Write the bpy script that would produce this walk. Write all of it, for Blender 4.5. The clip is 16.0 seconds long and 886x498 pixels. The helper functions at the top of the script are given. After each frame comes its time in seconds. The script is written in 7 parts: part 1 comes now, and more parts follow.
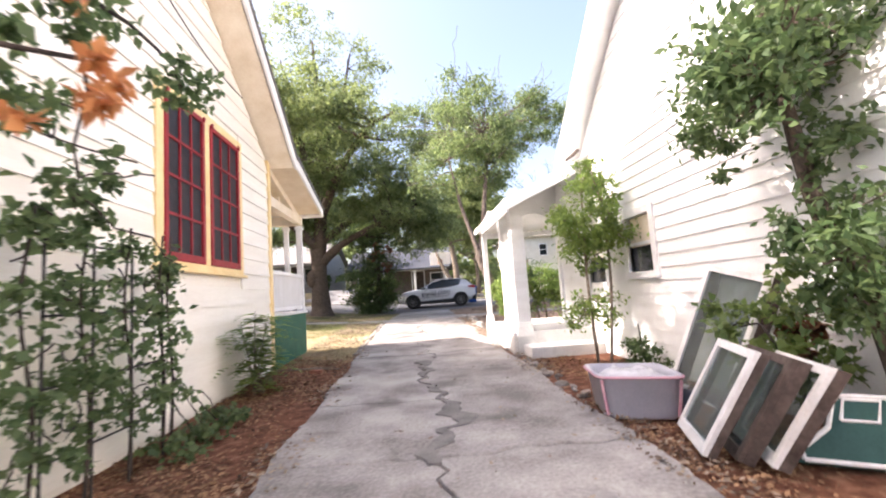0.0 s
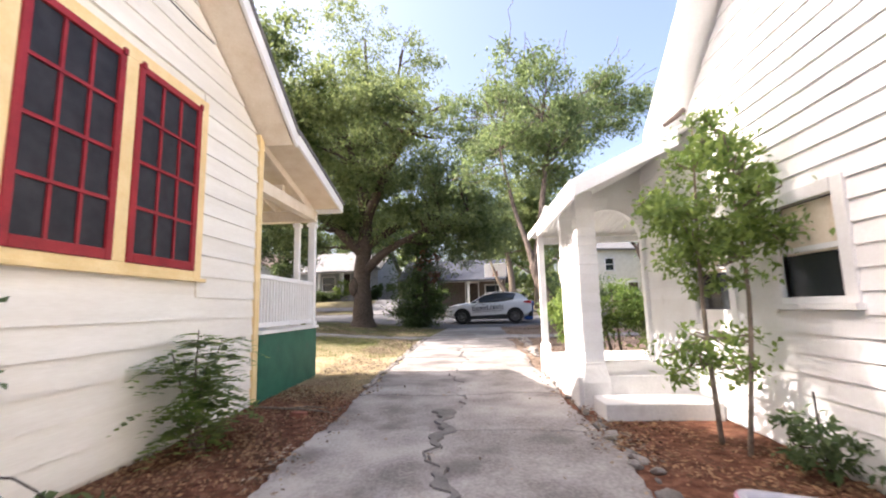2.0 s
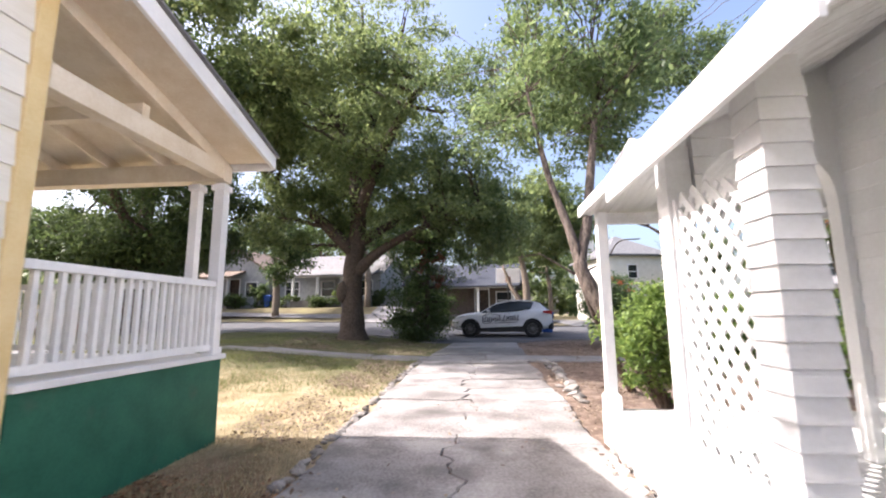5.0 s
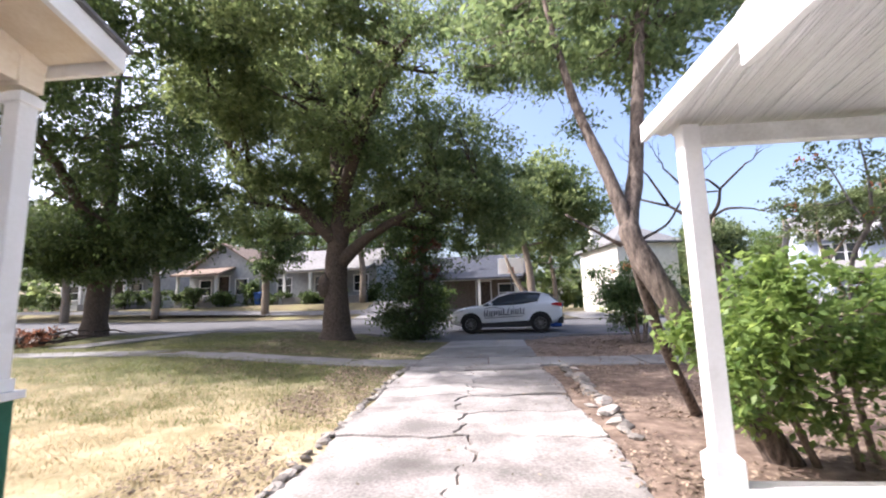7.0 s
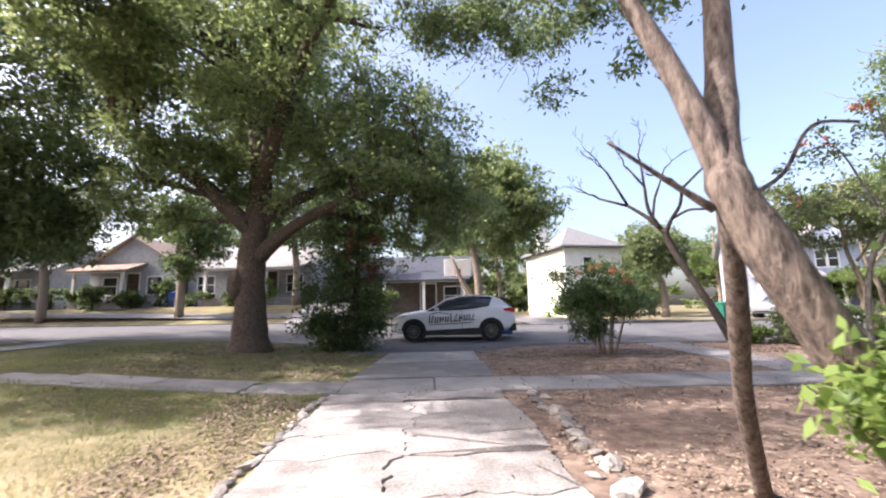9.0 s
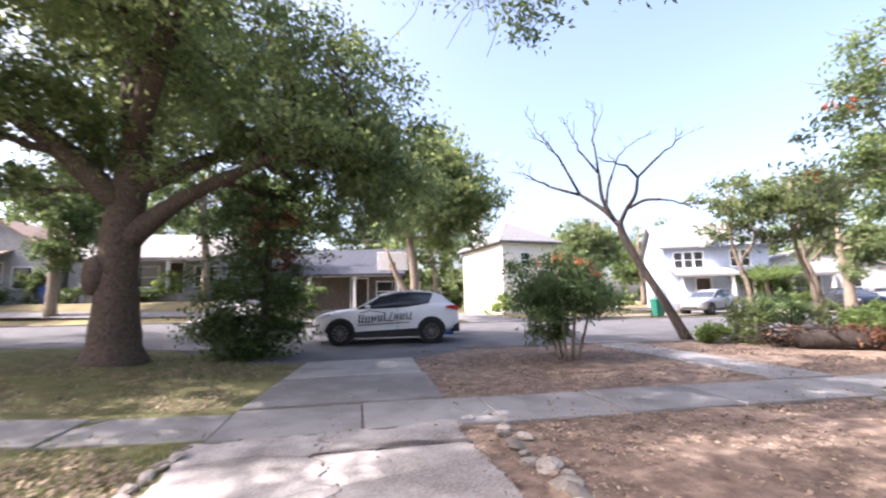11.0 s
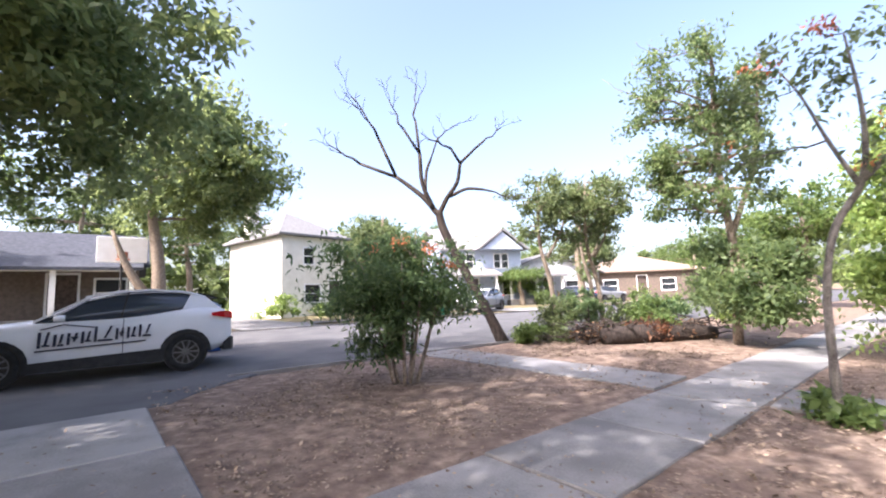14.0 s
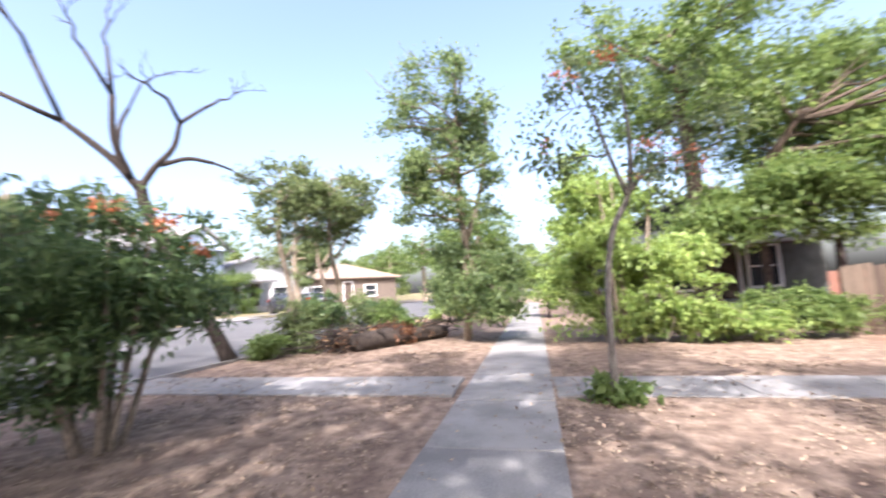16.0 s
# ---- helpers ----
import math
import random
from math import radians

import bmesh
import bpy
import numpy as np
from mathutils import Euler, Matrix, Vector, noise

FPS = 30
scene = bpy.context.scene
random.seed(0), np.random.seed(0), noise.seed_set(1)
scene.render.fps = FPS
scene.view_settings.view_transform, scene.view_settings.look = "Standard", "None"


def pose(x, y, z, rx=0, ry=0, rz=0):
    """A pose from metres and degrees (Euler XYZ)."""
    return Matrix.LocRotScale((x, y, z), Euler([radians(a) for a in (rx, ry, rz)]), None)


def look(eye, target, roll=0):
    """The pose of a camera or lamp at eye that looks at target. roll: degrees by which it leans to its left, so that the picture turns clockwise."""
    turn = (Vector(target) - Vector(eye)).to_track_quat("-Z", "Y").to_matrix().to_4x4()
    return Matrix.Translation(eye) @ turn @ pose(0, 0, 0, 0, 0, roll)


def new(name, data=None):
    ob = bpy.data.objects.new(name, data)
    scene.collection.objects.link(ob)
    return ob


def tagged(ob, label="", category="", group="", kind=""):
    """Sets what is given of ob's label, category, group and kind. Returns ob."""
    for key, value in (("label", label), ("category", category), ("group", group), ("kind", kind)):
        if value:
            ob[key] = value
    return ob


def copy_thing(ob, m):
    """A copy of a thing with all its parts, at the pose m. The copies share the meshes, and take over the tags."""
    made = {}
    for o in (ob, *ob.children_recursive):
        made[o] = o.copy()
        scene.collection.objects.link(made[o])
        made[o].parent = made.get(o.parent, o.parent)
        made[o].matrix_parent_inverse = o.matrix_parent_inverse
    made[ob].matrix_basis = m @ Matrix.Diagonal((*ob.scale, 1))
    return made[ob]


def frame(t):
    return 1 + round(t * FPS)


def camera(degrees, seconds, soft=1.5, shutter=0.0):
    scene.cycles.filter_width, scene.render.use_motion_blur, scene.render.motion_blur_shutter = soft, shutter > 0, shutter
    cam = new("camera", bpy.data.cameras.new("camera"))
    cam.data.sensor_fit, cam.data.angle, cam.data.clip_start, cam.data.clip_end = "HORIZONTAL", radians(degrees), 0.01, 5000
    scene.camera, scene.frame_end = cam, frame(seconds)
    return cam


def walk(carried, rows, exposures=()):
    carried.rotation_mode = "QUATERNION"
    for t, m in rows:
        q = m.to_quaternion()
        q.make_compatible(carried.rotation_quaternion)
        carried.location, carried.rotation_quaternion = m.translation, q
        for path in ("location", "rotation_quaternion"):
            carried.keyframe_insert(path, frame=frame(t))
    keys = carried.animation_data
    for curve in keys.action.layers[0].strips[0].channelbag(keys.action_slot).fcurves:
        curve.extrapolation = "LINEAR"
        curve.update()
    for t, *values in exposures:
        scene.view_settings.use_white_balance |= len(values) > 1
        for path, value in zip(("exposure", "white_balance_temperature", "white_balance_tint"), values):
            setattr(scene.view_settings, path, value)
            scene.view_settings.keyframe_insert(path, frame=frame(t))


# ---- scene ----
cam = camera(91.7, 16.0, soft=2.0, shutter=0.5)
METRES, EYE, TILT, LEAN, TURN = 16.0, 1.1, 0.0, 0.0, -4.3
ROWS = [
    (0.0, 0.0, 0.0, 0.0, 0.41, 5.89, 3.99),
    (0.5, 0.0097, 0.026, 0.003, -0.32, 6.59, 2.46),
    (1.0, 0.0141, 0.0561, 0.0047, 0.39, 6.33, 0.96),
    (1.5, 0.0173, 0.0883, 0.0049, 6.52, 7.46, -0.76),
    (2.0, 0.0162, 0.1208, 0.0053, 8.01, 7.79, 1.4),
    (2.5, 0.0143, 0.1547, 0.0054, 8.21, 7.24, 2.17),
    (3.0, 0.0129, 0.1878, 0.0091, 8.62, 7.51, 0.61),
    (3.5, 0.0071, 0.2201, 0.0119, 6.77, 8.13, 0.78),
    (3.7, 0.0063, 0.2322, 0.0121, 7.9, 7.25, 0.8),
    (5.8, -0.0031, 0.3615, 0.0157, 9.3, 9.3, 0.4),
    (6.0, -0.004, 0.3741, 0.0158, 7.63, 9.19, -0.28),
    (6.5, -0.0032, 0.4054, 0.0147, 6.62, 8.93, 0.69),
    (7.0, -0.0063, 0.4352, 0.0156, 9.54, 7.84, 1.59),
    (7.5, -0.0086, 0.4664, 0.0169, 6.68, 7.33, 1.67),
    (8.0, -0.0108, 0.4976, 0.0188, 9.09, 8.38, 0.91),
    (8.5, -0.0166, 0.5282, 0.0202, 5.84, 9.13, 1.39),
    (8.7, -0.0172, 0.5407, 0.0204, 4.0, 8.4, 1.3),
    (10.8, -0.0238, 0.674, 0.0231, -4.4, 7.3, 1.2),
    (11.0, -0.024, 0.6866, 0.0232, -6.81, 7.35, 1.2),
    (11.5, -0.0207, 0.7204, 0.0225, -14.27, 6.62, 1.95),
    (12.0, -0.0213, 0.7528, 0.0224, -22.37, 6.63, 1.18),
    (12.5, -0.0207, 0.7836, 0.0236, -28.2, 7.54, 1.41),
    (13.0, -0.0186, 0.8153, 0.0265, -28.09, 7.67, 2.87),
    (13.5, -0.0199, 0.8468, 0.0276, -35.41, 7.83, 1.33),
    (14.0, -0.0128, 0.878, 0.0273, -36.4, 6.49, 2.27),
    (14.5, -0.0108, 0.9089, 0.026, -41.05, 6.85, 1.14),
    (15.0, -0.0059, 0.9378, 0.0274, -50.88, 6.71, 1.19),
    (15.5, 0.0056, 0.9644, 0.0266, -61.1, 5.54, 2.15),
    (16.0, 0.0174, 0.987, 0.025, -75.08, 5.59, 3.27),
]
EXPOSURES = [(0.0, 1.85, 6630, 19), (1.0, 1.71, 6580, 18), (3.5, 1.54, 6430, 18), (6.0, 1.34, 6080, 18), (7.5, 1.34, 6030, 18), (8.5, 1.45, 6330, 19), (11.0, 1.85, 6280, 22), (12.0, 1.93, 6230, 22), (14.0, 1.85, 6230, 20), (16.0, 1.87, 6180, 18)]
walk(cam, [(t, pose(0, 0, EYE, TILT, LEAN, TURN) @ pose(METRES * x, METRES * y, METRES * z, 90 + pitch, roll, yaw)) for t, x, y, z, yaw, pitch, roll in ROWS], exposures=EXPOSURES)


# ---- world, sun, exposure ----
sky_world = bpy.data.worlds.new("sky")
scene.world = sky_world
sky_world.use_nodes = True
_n = sky_world.node_tree.nodes
_sky = _n.new("ShaderNodeTexSky")
_sky.sky_type = "NISHITA"
_sky.sun_disc = False
_sky.sun_elevation = radians(46)
_sky.sun_rotation = radians(-92)
_sky.air_density, _sky.dust_density, _sky.ozone_density = 1.0, 5.0, 0.5
_n["Background"].inputs["Strength"].default_value = 0.15
sky_world.node_tree.links.new(_sky.outputs[0], _n["Background"].inputs[0])
sun = new("sun", bpy.data.lights.new("sun", "SUN"))
sun.data.energy, sun.data.angle, sun.data.color = 3.9, radians(0.6), (1.0, 0.95, 0.86)
sun.matrix_world = look((-20, -0.6, 20.8), (0, 0, 0))


# ---- materials ----
def ramp_mat(name, c1, c2, scale=6.0, rough=0.8, bump=0.15, fine=60.0, metal=0.0, c3=None, stain=None, island=0.0, spec=0.3, stretch=(1, 1, 1), objrand=0.0):
    """Two-scale noise colour, roughness and fine relief."""
    m = bpy.data.materials.new(name)
    m.use_nodes = True
    nt = m.node_tree
    N, L = nt.nodes, nt.links
    p = N["Principled BSDF"]
    geo = N.new("ShaderNodeNewGeometry")
    mp = N.new("ShaderNodeMapping")
    mp.inputs["Scale"].default_value = stretch
    L.new(geo.outputs["Position"], mp.inputs["Vector"])
    n1 = N.new("ShaderNodeTexNoise")
    n1.inputs["Scale"].default_value, n1.inputs["Detail"].default_value = scale, 6
    n2 = N.new("ShaderNodeTexNoise")
    n2.inputs["Scale"].default_value, n2.inputs["Detail"].default_value = fine, 3
    for n in (n1, n2):
        L.new(mp.outputs[0], n.inputs["Vector"])
    r = N.new("ShaderNodeValToRGB")
    e = r.color_ramp.elements
    e[0].position, e[1].position = 0.32, 0.68
    e[0].color, e[1].color = (*c1, 1), (*c2, 1)
    if c3:
        k = r.color_ramp.elements.new(0.5)
        k.color = (*c3, 1)
    mixf = N.new("ShaderNodeMath")
    mixf.operation = "MULTIPLY_ADD"
    mixf.inputs[1].default_value = 0.45
    L.new(n2.outputs[0], mixf.inputs[0])
    sc = N.new("ShaderNodeMath")
    sc.operation = "MULTIPLY_ADD"
    sc.inputs[1].default_value, sc.inputs[2].default_value = 0.9, -0.175
    L.new(n1.outputs[0], sc.inputs[0])
    L.new(sc.outputs[0], mixf.inputs[2])
    last = mixf
    if island or objrand:
        add = N.new("ShaderNodeMath")
        add.operation = "MULTIPLY_ADD"
        add.inputs[1].default_value = island or objrand
        if island:
            L.new(geo.outputs["Random Per Island"], add.inputs[0])
        else:
            oi = N.new("ShaderNodeObjectInfo")
            L.new(oi.outputs["Random"], add.inputs[0])
        sub = N.new("ShaderNodeMath")
        sub.inputs[1].default_value = -(island or objrand) / 2
        L.new(mixf.outputs[0], add.inputs[2])
        L.new(add.outputs[0], sub.inputs[0])
        last = sub
    L.new(last.outputs[0], r.inputs[0])
    col = r.outputs[0]
    if stain:
        n3 = N.new("ShaderNodeTexNoise")
        n3.inputs["Scale"].default_value, n3.inputs["Detail"].default_value = stain[1], 8
        L.new(geo.outputs["Position"], n3.inputs["Vector"])
        rr = N.new("ShaderNodeMapRange")
        rr.inputs[1].default_value, rr.inputs[2].default_value = stain[2], stain[2] + 0.15
        L.new(n3.outputs[0], rr.inputs[0])
        mx = N.new("ShaderNodeMixRGB")
        mx.inputs[2].default_value = (*stain[0], 1)
        sm = N.new("ShaderNodeMath")
        sm.operation = "MULTIPLY"
        sm.inputs[1].default_value = 0.7
        L.new(rr.outputs[0], sm.inputs[0])
        L.new(sm.outputs[0], mx.inputs[0])
        L.new(col, mx.inputs[1])
        col = mx.outputs[0]
    L.new(col, p.inputs["Base Color"])
    p.inputs["Roughness"].default_value, p.inputs["Metallic"].default_value = rough, metal
    p.inputs["Specular IOR Level"].default_value = spec
    if bump:
        b = N.new("ShaderNodeBump")
        b.inputs["Strength"].default_value, b.inputs["Distance"].default_value = bump, 0.02
        L.new(mixf.outputs[0], b.inputs["Height"])
        L.new(b.outputs[0], p.inputs["Normal"])
    return m


def leaf_mat(name, c1, c2, trans=0.35):
    m = bpy.data.materials.new(name)
    m.use_nodes = True
    N, L = m.node_tree.nodes, m.node_tree.links
    p = N["Principled BSDF"]
    geo = N.new("ShaderNodeNewGeometry")
    r = N.new("ShaderNodeValToRGB")
    e = r.color_ramp.elements
    e[0].position, e[1].position = 0.1, 0.95
    e[0].color, e[1].color = (*c1, 1), (*c2, 1)
    no = N.new("ShaderNodeTexNoise")
    no.inputs["Scale"].default_value = 0.8
    L.new(geo.outputs["Position"], no.inputs["Vector"])
    ad = N.new("ShaderNodeMath")
    ad.operation = "MULTIPLY_ADD"
    ad.inputs[1].default_value = 0.55
    sb = N.new("ShaderNodeMath")
    sb.operation = "MULTIPLY"
    sb.inputs[1].default_value = 0.45
    L.new(no.outputs[0], sb.inputs[0])
    L.new(geo.outputs["Random Per Island"], ad.inputs[0])
    L.new(sb.outputs[0], ad.inputs[2])
    L.new(ad.outputs[0], r.inputs[0])
    L.new(r.outputs[0], p.inputs["Base Color"])
    p.inputs["Roughness"].default_value = 0.5
    p.inputs["Specular IOR Level"].default_value = 0.35
    t = N.new("ShaderNodeBsdfTranslucent")
    hs = N.new("ShaderNodeHueSaturation")
    hs.inputs["Value"].default_value, hs.inputs["Hue"].default_value = 2.1, 0.48
    L.new(r.outputs[0], hs.inputs["Color"])
    L.new(hs.outputs[0], t.inputs[0])
    mix = N.new("ShaderNodeMixShader")
    mix.inputs[0].default_value = trans
    L.new(p.outputs[0], mix.inputs[1])
    L.new(t.outputs[0], mix.inputs[2])
    L.new(mix.outputs[0], N["Material Output"].inputs[0])
    return m


def glass_mat(name, tint, rough=0.03):
    m = bpy.data.materials.new(name)
    m.use_nodes = True
    p = m.node_tree.nodes["Principled BSDF"]
    p.inputs["Base Color"].default_value = (*tint, 1)
    p.inputs["Roughness"].default_value = rough
    p.inputs["Specular IOR Level"].default_value = 0.6
    return m


def clear_mat(name):
    """Old dusty clear glass."""
    m = bpy.data.materials.new(name)
    m.use_nodes = True
    N, L = m.node_tree.nodes, m.node_tree.links
    p = N["Principled BSDF"]
    p.inputs["Base Color"].default_value = (0.3, 0.33, 0.32, 1)
    p.inputs["Roughness"].default_value = 0.12
    tr = N.new("ShaderNodeBsdfTransparent")
    tr.inputs[0].default_value = (0.72, 0.77, 0.76, 1)
    no = N.new("ShaderNodeTexNoise")
    no.inputs["Scale"].default_value = 5
    rr = N.new("ShaderNodeMapRange")
    rr.inputs[3].default_value, rr.inputs[4].default_value = 0.62, 0.95
    L.new(no.outputs[0], rr.inputs[0])
    mix = N.new("ShaderNodeMixShader")
    L.new(rr.outputs[0], mix.inputs[0])
    L.new(p.outputs[0], mix.inputs[1])
    L.new(tr.outputs[0], mix.inputs[2])
    L.new(mix.outputs[0], N["Material Output"].inputs[0])
    return m


CREAM = ramp_mat("cream_paint", (0.75, 0.72, 0.65), (0.85, 0.83, 0.77), 3, 0.55, 0.08, 40, objrand=0.3, stretch=(1, 0.25, 2))
WHITE = ramp_mat("white_paint", (0.77, 0.765, 0.75), (0.86, 0.86, 0.855), 3, 0.55, 0.08, 40, objrand=0.2, stain=((0.62, 0.60, 0.56), 3.5, 0.66))
PEELW = ramp_mat("weathered_white_paint", (0.62, 0.61, 0.59), (0.84, 0.84, 0.83), 5, 0.65, 0.2, 50, stain=((0.38, 0.36, 0.33), 5, 0.62))
SOFFIT = ramp_mat("soffit_paint", (0.68, 0.58, 0.44), (0.80, 0.72, 0.60), 4, 0.6, 0.1, 40)
YELLOW = ramp_mat("yellow_trim_paint", (0.74, 0.56, 0.27), (0.82, 0.66, 0.37), 5, 0.5, 0.08, 50)
RED = ramp_mat("dark_red_paint", (0.22, 0.012, 0.018), (0.32, 0.022, 0.03), 6, 0.4, 0.08, 60)
GREEN = ramp_mat("green_skirt_paint", (0.016, 0.10, 0.065), (0.028, 0.14, 0.09), 4, 0.6, 0.12, 40, stain=((0.06, 0.11, 0.08), 3, 0.6))
SCREEN = ramp_mat("dark_window_screen", (0.012, 0.012, 0.016), (0.03, 0.03, 0.036), 8, 0.5, 0.05, 300)
# Near-black that paints the lack of light in rooms and wheel wells.
UNLITDARK = ramp_mat("unlit_interior_dark", (0.02, 0.02, 0.02), (0.04, 0.035, 0.03), 2, 0.9, 0)
CONC = ramp_mat("aged_concrete", (0.17, 0.155, 0.145), (0.42, 0.395, 0.37), 1.7, 0.88, 0.5, 38, c3=(0.30, 0.275, 0.26), stain=((0.10, 0.09, 0.083), 1.5, 0.55), objrand=0.1)
TARSEAM = ramp_mat("old_tar_seam", (0.12, 0.11, 0.105), (0.24, 0.225, 0.21), 5, 0.9, 0.5, 60)
WALKC = ramp_mat("sidewalk_concrete", (0.15, 0.145, 0.143), (0.265, 0.255, 0.25), 2.0, 0.85, 0.3, 60, stain=((0.17, 0.16, 0.15), 1.6, 0.58), objrand=0.25)
PORCHC = ramp_mat("painted_porch_concrete", (0.58, 0.57, 0.55), (0.74, 0.73, 0.71), 2.5, 0.7, 0.2, 40, stain=((0.36, 0.34, 0.32), 2.5, 0.58))
ASPH = ramp_mat("asphalt", (0.075, 0.075, 0.08), (0.12, 0.118, 0.12), 1.2, 0.9, 0.35, 120)
BARK = ramp_mat("brown_bark", (0.045, 0.033, 0.025), (0.14, 0.105, 0.08), 13, 0.95, 1.0, 55, stretch=(2.6, 2.6, 1.0))
BARK2 = ramp_mat("grey_tan_bark", (0.13, 0.10, 0.075), (0.30, 0.245, 0.19), 13, 0.95, 1.0, 55, stretch=(2.6, 2.6, 1.0))
BARK3 = ramp_mat("ridged_grey_brown_bark", (0.045, 0.035, 0.03), (0.22, 0.175, 0.145), 9, 0.95, 1.0, 40, stretch=(3.2, 3.2, 0.7))
BARKG = ramp_mat("mottled_grey_bark", (0.07, 0.062, 0.056), (0.24, 0.22, 0.2), 9, 0.95, 0.8, 50, stretch=(2, 2, 1))
BARKD = ramp_mat("dead_wood_bark", (0.02, 0.016, 0.014), (0.065, 0.05, 0.042), 10, 0.95, 0.7, 40, stretch=(2, 2, 0.6))
LEAF1 = leaf_mat("elm_leaf", (0.058, 0.094, 0.036), (0.195, 0.24, 0.095), 0.55)
LEAF2 = leaf_mat("light_tree_leaf", (0.05, 0.095, 0.025), (0.16, 0.22, 0.07), 0.45)
LEAF3 = leaf_mat("willowy_grey_green_leaf", (0.055, 0.095, 0.04), (0.17, 0.225, 0.09), 0.5)
LEAFD = leaf_mat("dark_tree_leaf", (0.026, 0.052, 0.018), (0.092, 0.13, 0.043), 0.42)
LEAFY = leaf_mat("yellow_green_leaf", (0.10, 0.17, 0.045), (0.30, 0.385, 0.12), 0.4)
LEAFL = leaf_mat("fresh_green_leaf", (0.055, 0.11, 0.028), (0.22, 0.31, 0.085), 0.45)
LEAFB = leaf_mat("bush_leaf", (0.036, 0.075, 0.03), (0.12, 0.175, 0.07), 0.42)
LEAFG = leaf_mat("grey_green_leaf", (0.055, 0.085, 0.03), (0.16, 0.20, 0.085))
RUST = leaf_mat("rusty_dead_leaf", (0.09, 0.04, 0.022), (0.19, 0.095, 0.045))
FLOWER = leaf_mat("orange_flower", (0.46, 0.13, 0.055), (0.56, 0.25, 0.11), 0.15)
CARW = ramp_mat("white_car_paint", (0.70, 0.70, 0.71), (0.76, 0.76, 0.77), 2, 0.22, 0, spec=0.5)
CARG = ramp_mat("silver_car_paint", (0.30, 0.31, 0.32), (0.36, 0.37, 0.38), 2, 0.25, 0, metal=0.4)
CARK = ramp_mat("dark_car_paint", (0.02, 0.022, 0.03), (0.04, 0.042, 0.05), 2, 0.25, 0, spec=0.5)
BLACKP = ramp_mat("black_plastic", (0.012, 0.012, 0.013), (0.03, 0.03, 0.03), 8, 0.55, 0.05)
TYRE = ramp_mat("tyre_rubber", (0.012, 0.012, 0.012), (0.03, 0.03, 0.03), 10, 0.85, 0.1)
ALLOY = ramp_mat("dark_alloy", (0.10, 0.10, 0.105), (0.18, 0.18, 0.185), 6, 0.35, 0, metal=0.8)
CARGLASS = glass_mat("tinted_car_glass", (0.045, 0.055, 0.07))
HOUSEGLASS = glass_mat("window_glass", (0.03, 0.035, 0.04), 0.06)
LAMPR = glass_mat("red_lamp_glass", (0.45, 0.015, 0.02), 0.12)
LAMPW = glass_mat("clear_lamp_glass", (0.55, 0.57, 0.6), 0.1)
INK = ramp_mat("dark_vinyl_lettering", (0.018, 0.02, 0.04), (0.03, 0.033, 0.06), 8, 0.4, 0)
ROOFG = ramp_mat("grey_shingles", (0.16, 0.155, 0.155), (0.28, 0.27, 0.27), 6, 0.9, 0.5, 30)
ROOFL = ramp_mat("pale_shingles", (0.13, 0.13, 0.135), (0.20, 0.2, 0.2), 6, 0.9, 0.5, 30)
ROOFB = ramp_mat("tan_shingles", (0.20, 0.15, 0.12), (0.30, 0.225, 0.18), 6, 0.9, 0.5, 30)
ROOFD = ramp_mat("slate_blue_shingles", (0.035, 0.04, 0.052), (0.075, 0.08, 0.1), 6, 0.9, 0.5, 30)
WALLY = ramp_mat("pale_stucco", (0.70, 0.68, 0.60), (0.80, 0.78, 0.71), 3, 0.85, 0.25, 50)
WALLB = ramp_mat("pale_blue_siding", (0.36, 0.42, 0.53), (0.46, 0.52, 0.63), 3, 0.7, 0.15, 40)
# White siding drawn mid grey: tree shade is put into its colour.
WALLW = ramp_mat("shade_greyed_white_siding", (0.30, 0.315, 0.32), (0.42, 0.43, 0.43), 3, 0.7, 0.15, 40)
# Grey-green lowered to near black; the canopy's deep shade is in the colour.
WALLG = ramp_mat("shade_darkened_green_siding", (0.06, 0.066, 0.062), (0.10, 0.108, 0.10), 3, 0.75, 0.15, 40)
# Tan brick with the bungalow's shade worked into a darker base colour.
WALLT = ramp_mat("shade_darkened_tan_brick", (0.11, 0.09, 0.075), (0.18, 0.14, 0.115), 6, 0.85, 0.3, 40)
ROCK = ramp_mat("edging_stone", (0.16, 0.145, 0.13), (0.34, 0.31, 0.28), 6, 0.9, 0.6, 40, objrand=0.5)
LITTER = ramp_mat("dead_leaves", (0.10, 0.05, 0.028), (0.34, 0.20, 0.11), 4, 0.9, 0, 30, island=0.7)
LITTER2 = ramp_mat("dry_straw_leaves", (0.13, 0.095, 0.07), (0.34, 0.26, 0.19), 4, 0.9, 0, 30, island=0.7)
BLADE = leaf_mat("lawn_grass_blade", (0.23, 0.2, 0.11), (0.47, 0.395, 0.24), 0.25)
# Greener grass, also darkened in colour for the shade under the trees.
GRASSG = leaf_mat("shade_toned_green_blade", (0.06, 0.10, 0.025), (0.22, 0.22, 0.085), 0.25)
PLASTIC = ramp_mat("translucent_grey_plastic", (0.42, 0.42, 0.47), (0.52, 0.51, 0.56), 4, 0.3, 0.03)
BAGW = ramp_mat("crumpled_pale_plastic", (0.5, 0.5, 0.53), (0.64, 0.64, 0.66), 9, 0.25, 0.3, 30)
PINK = ramp_mat("pink_fabric", (0.55, 0.28, 0.34), (0.66, 0.40, 0.44), 6, 0.8, 0.1)
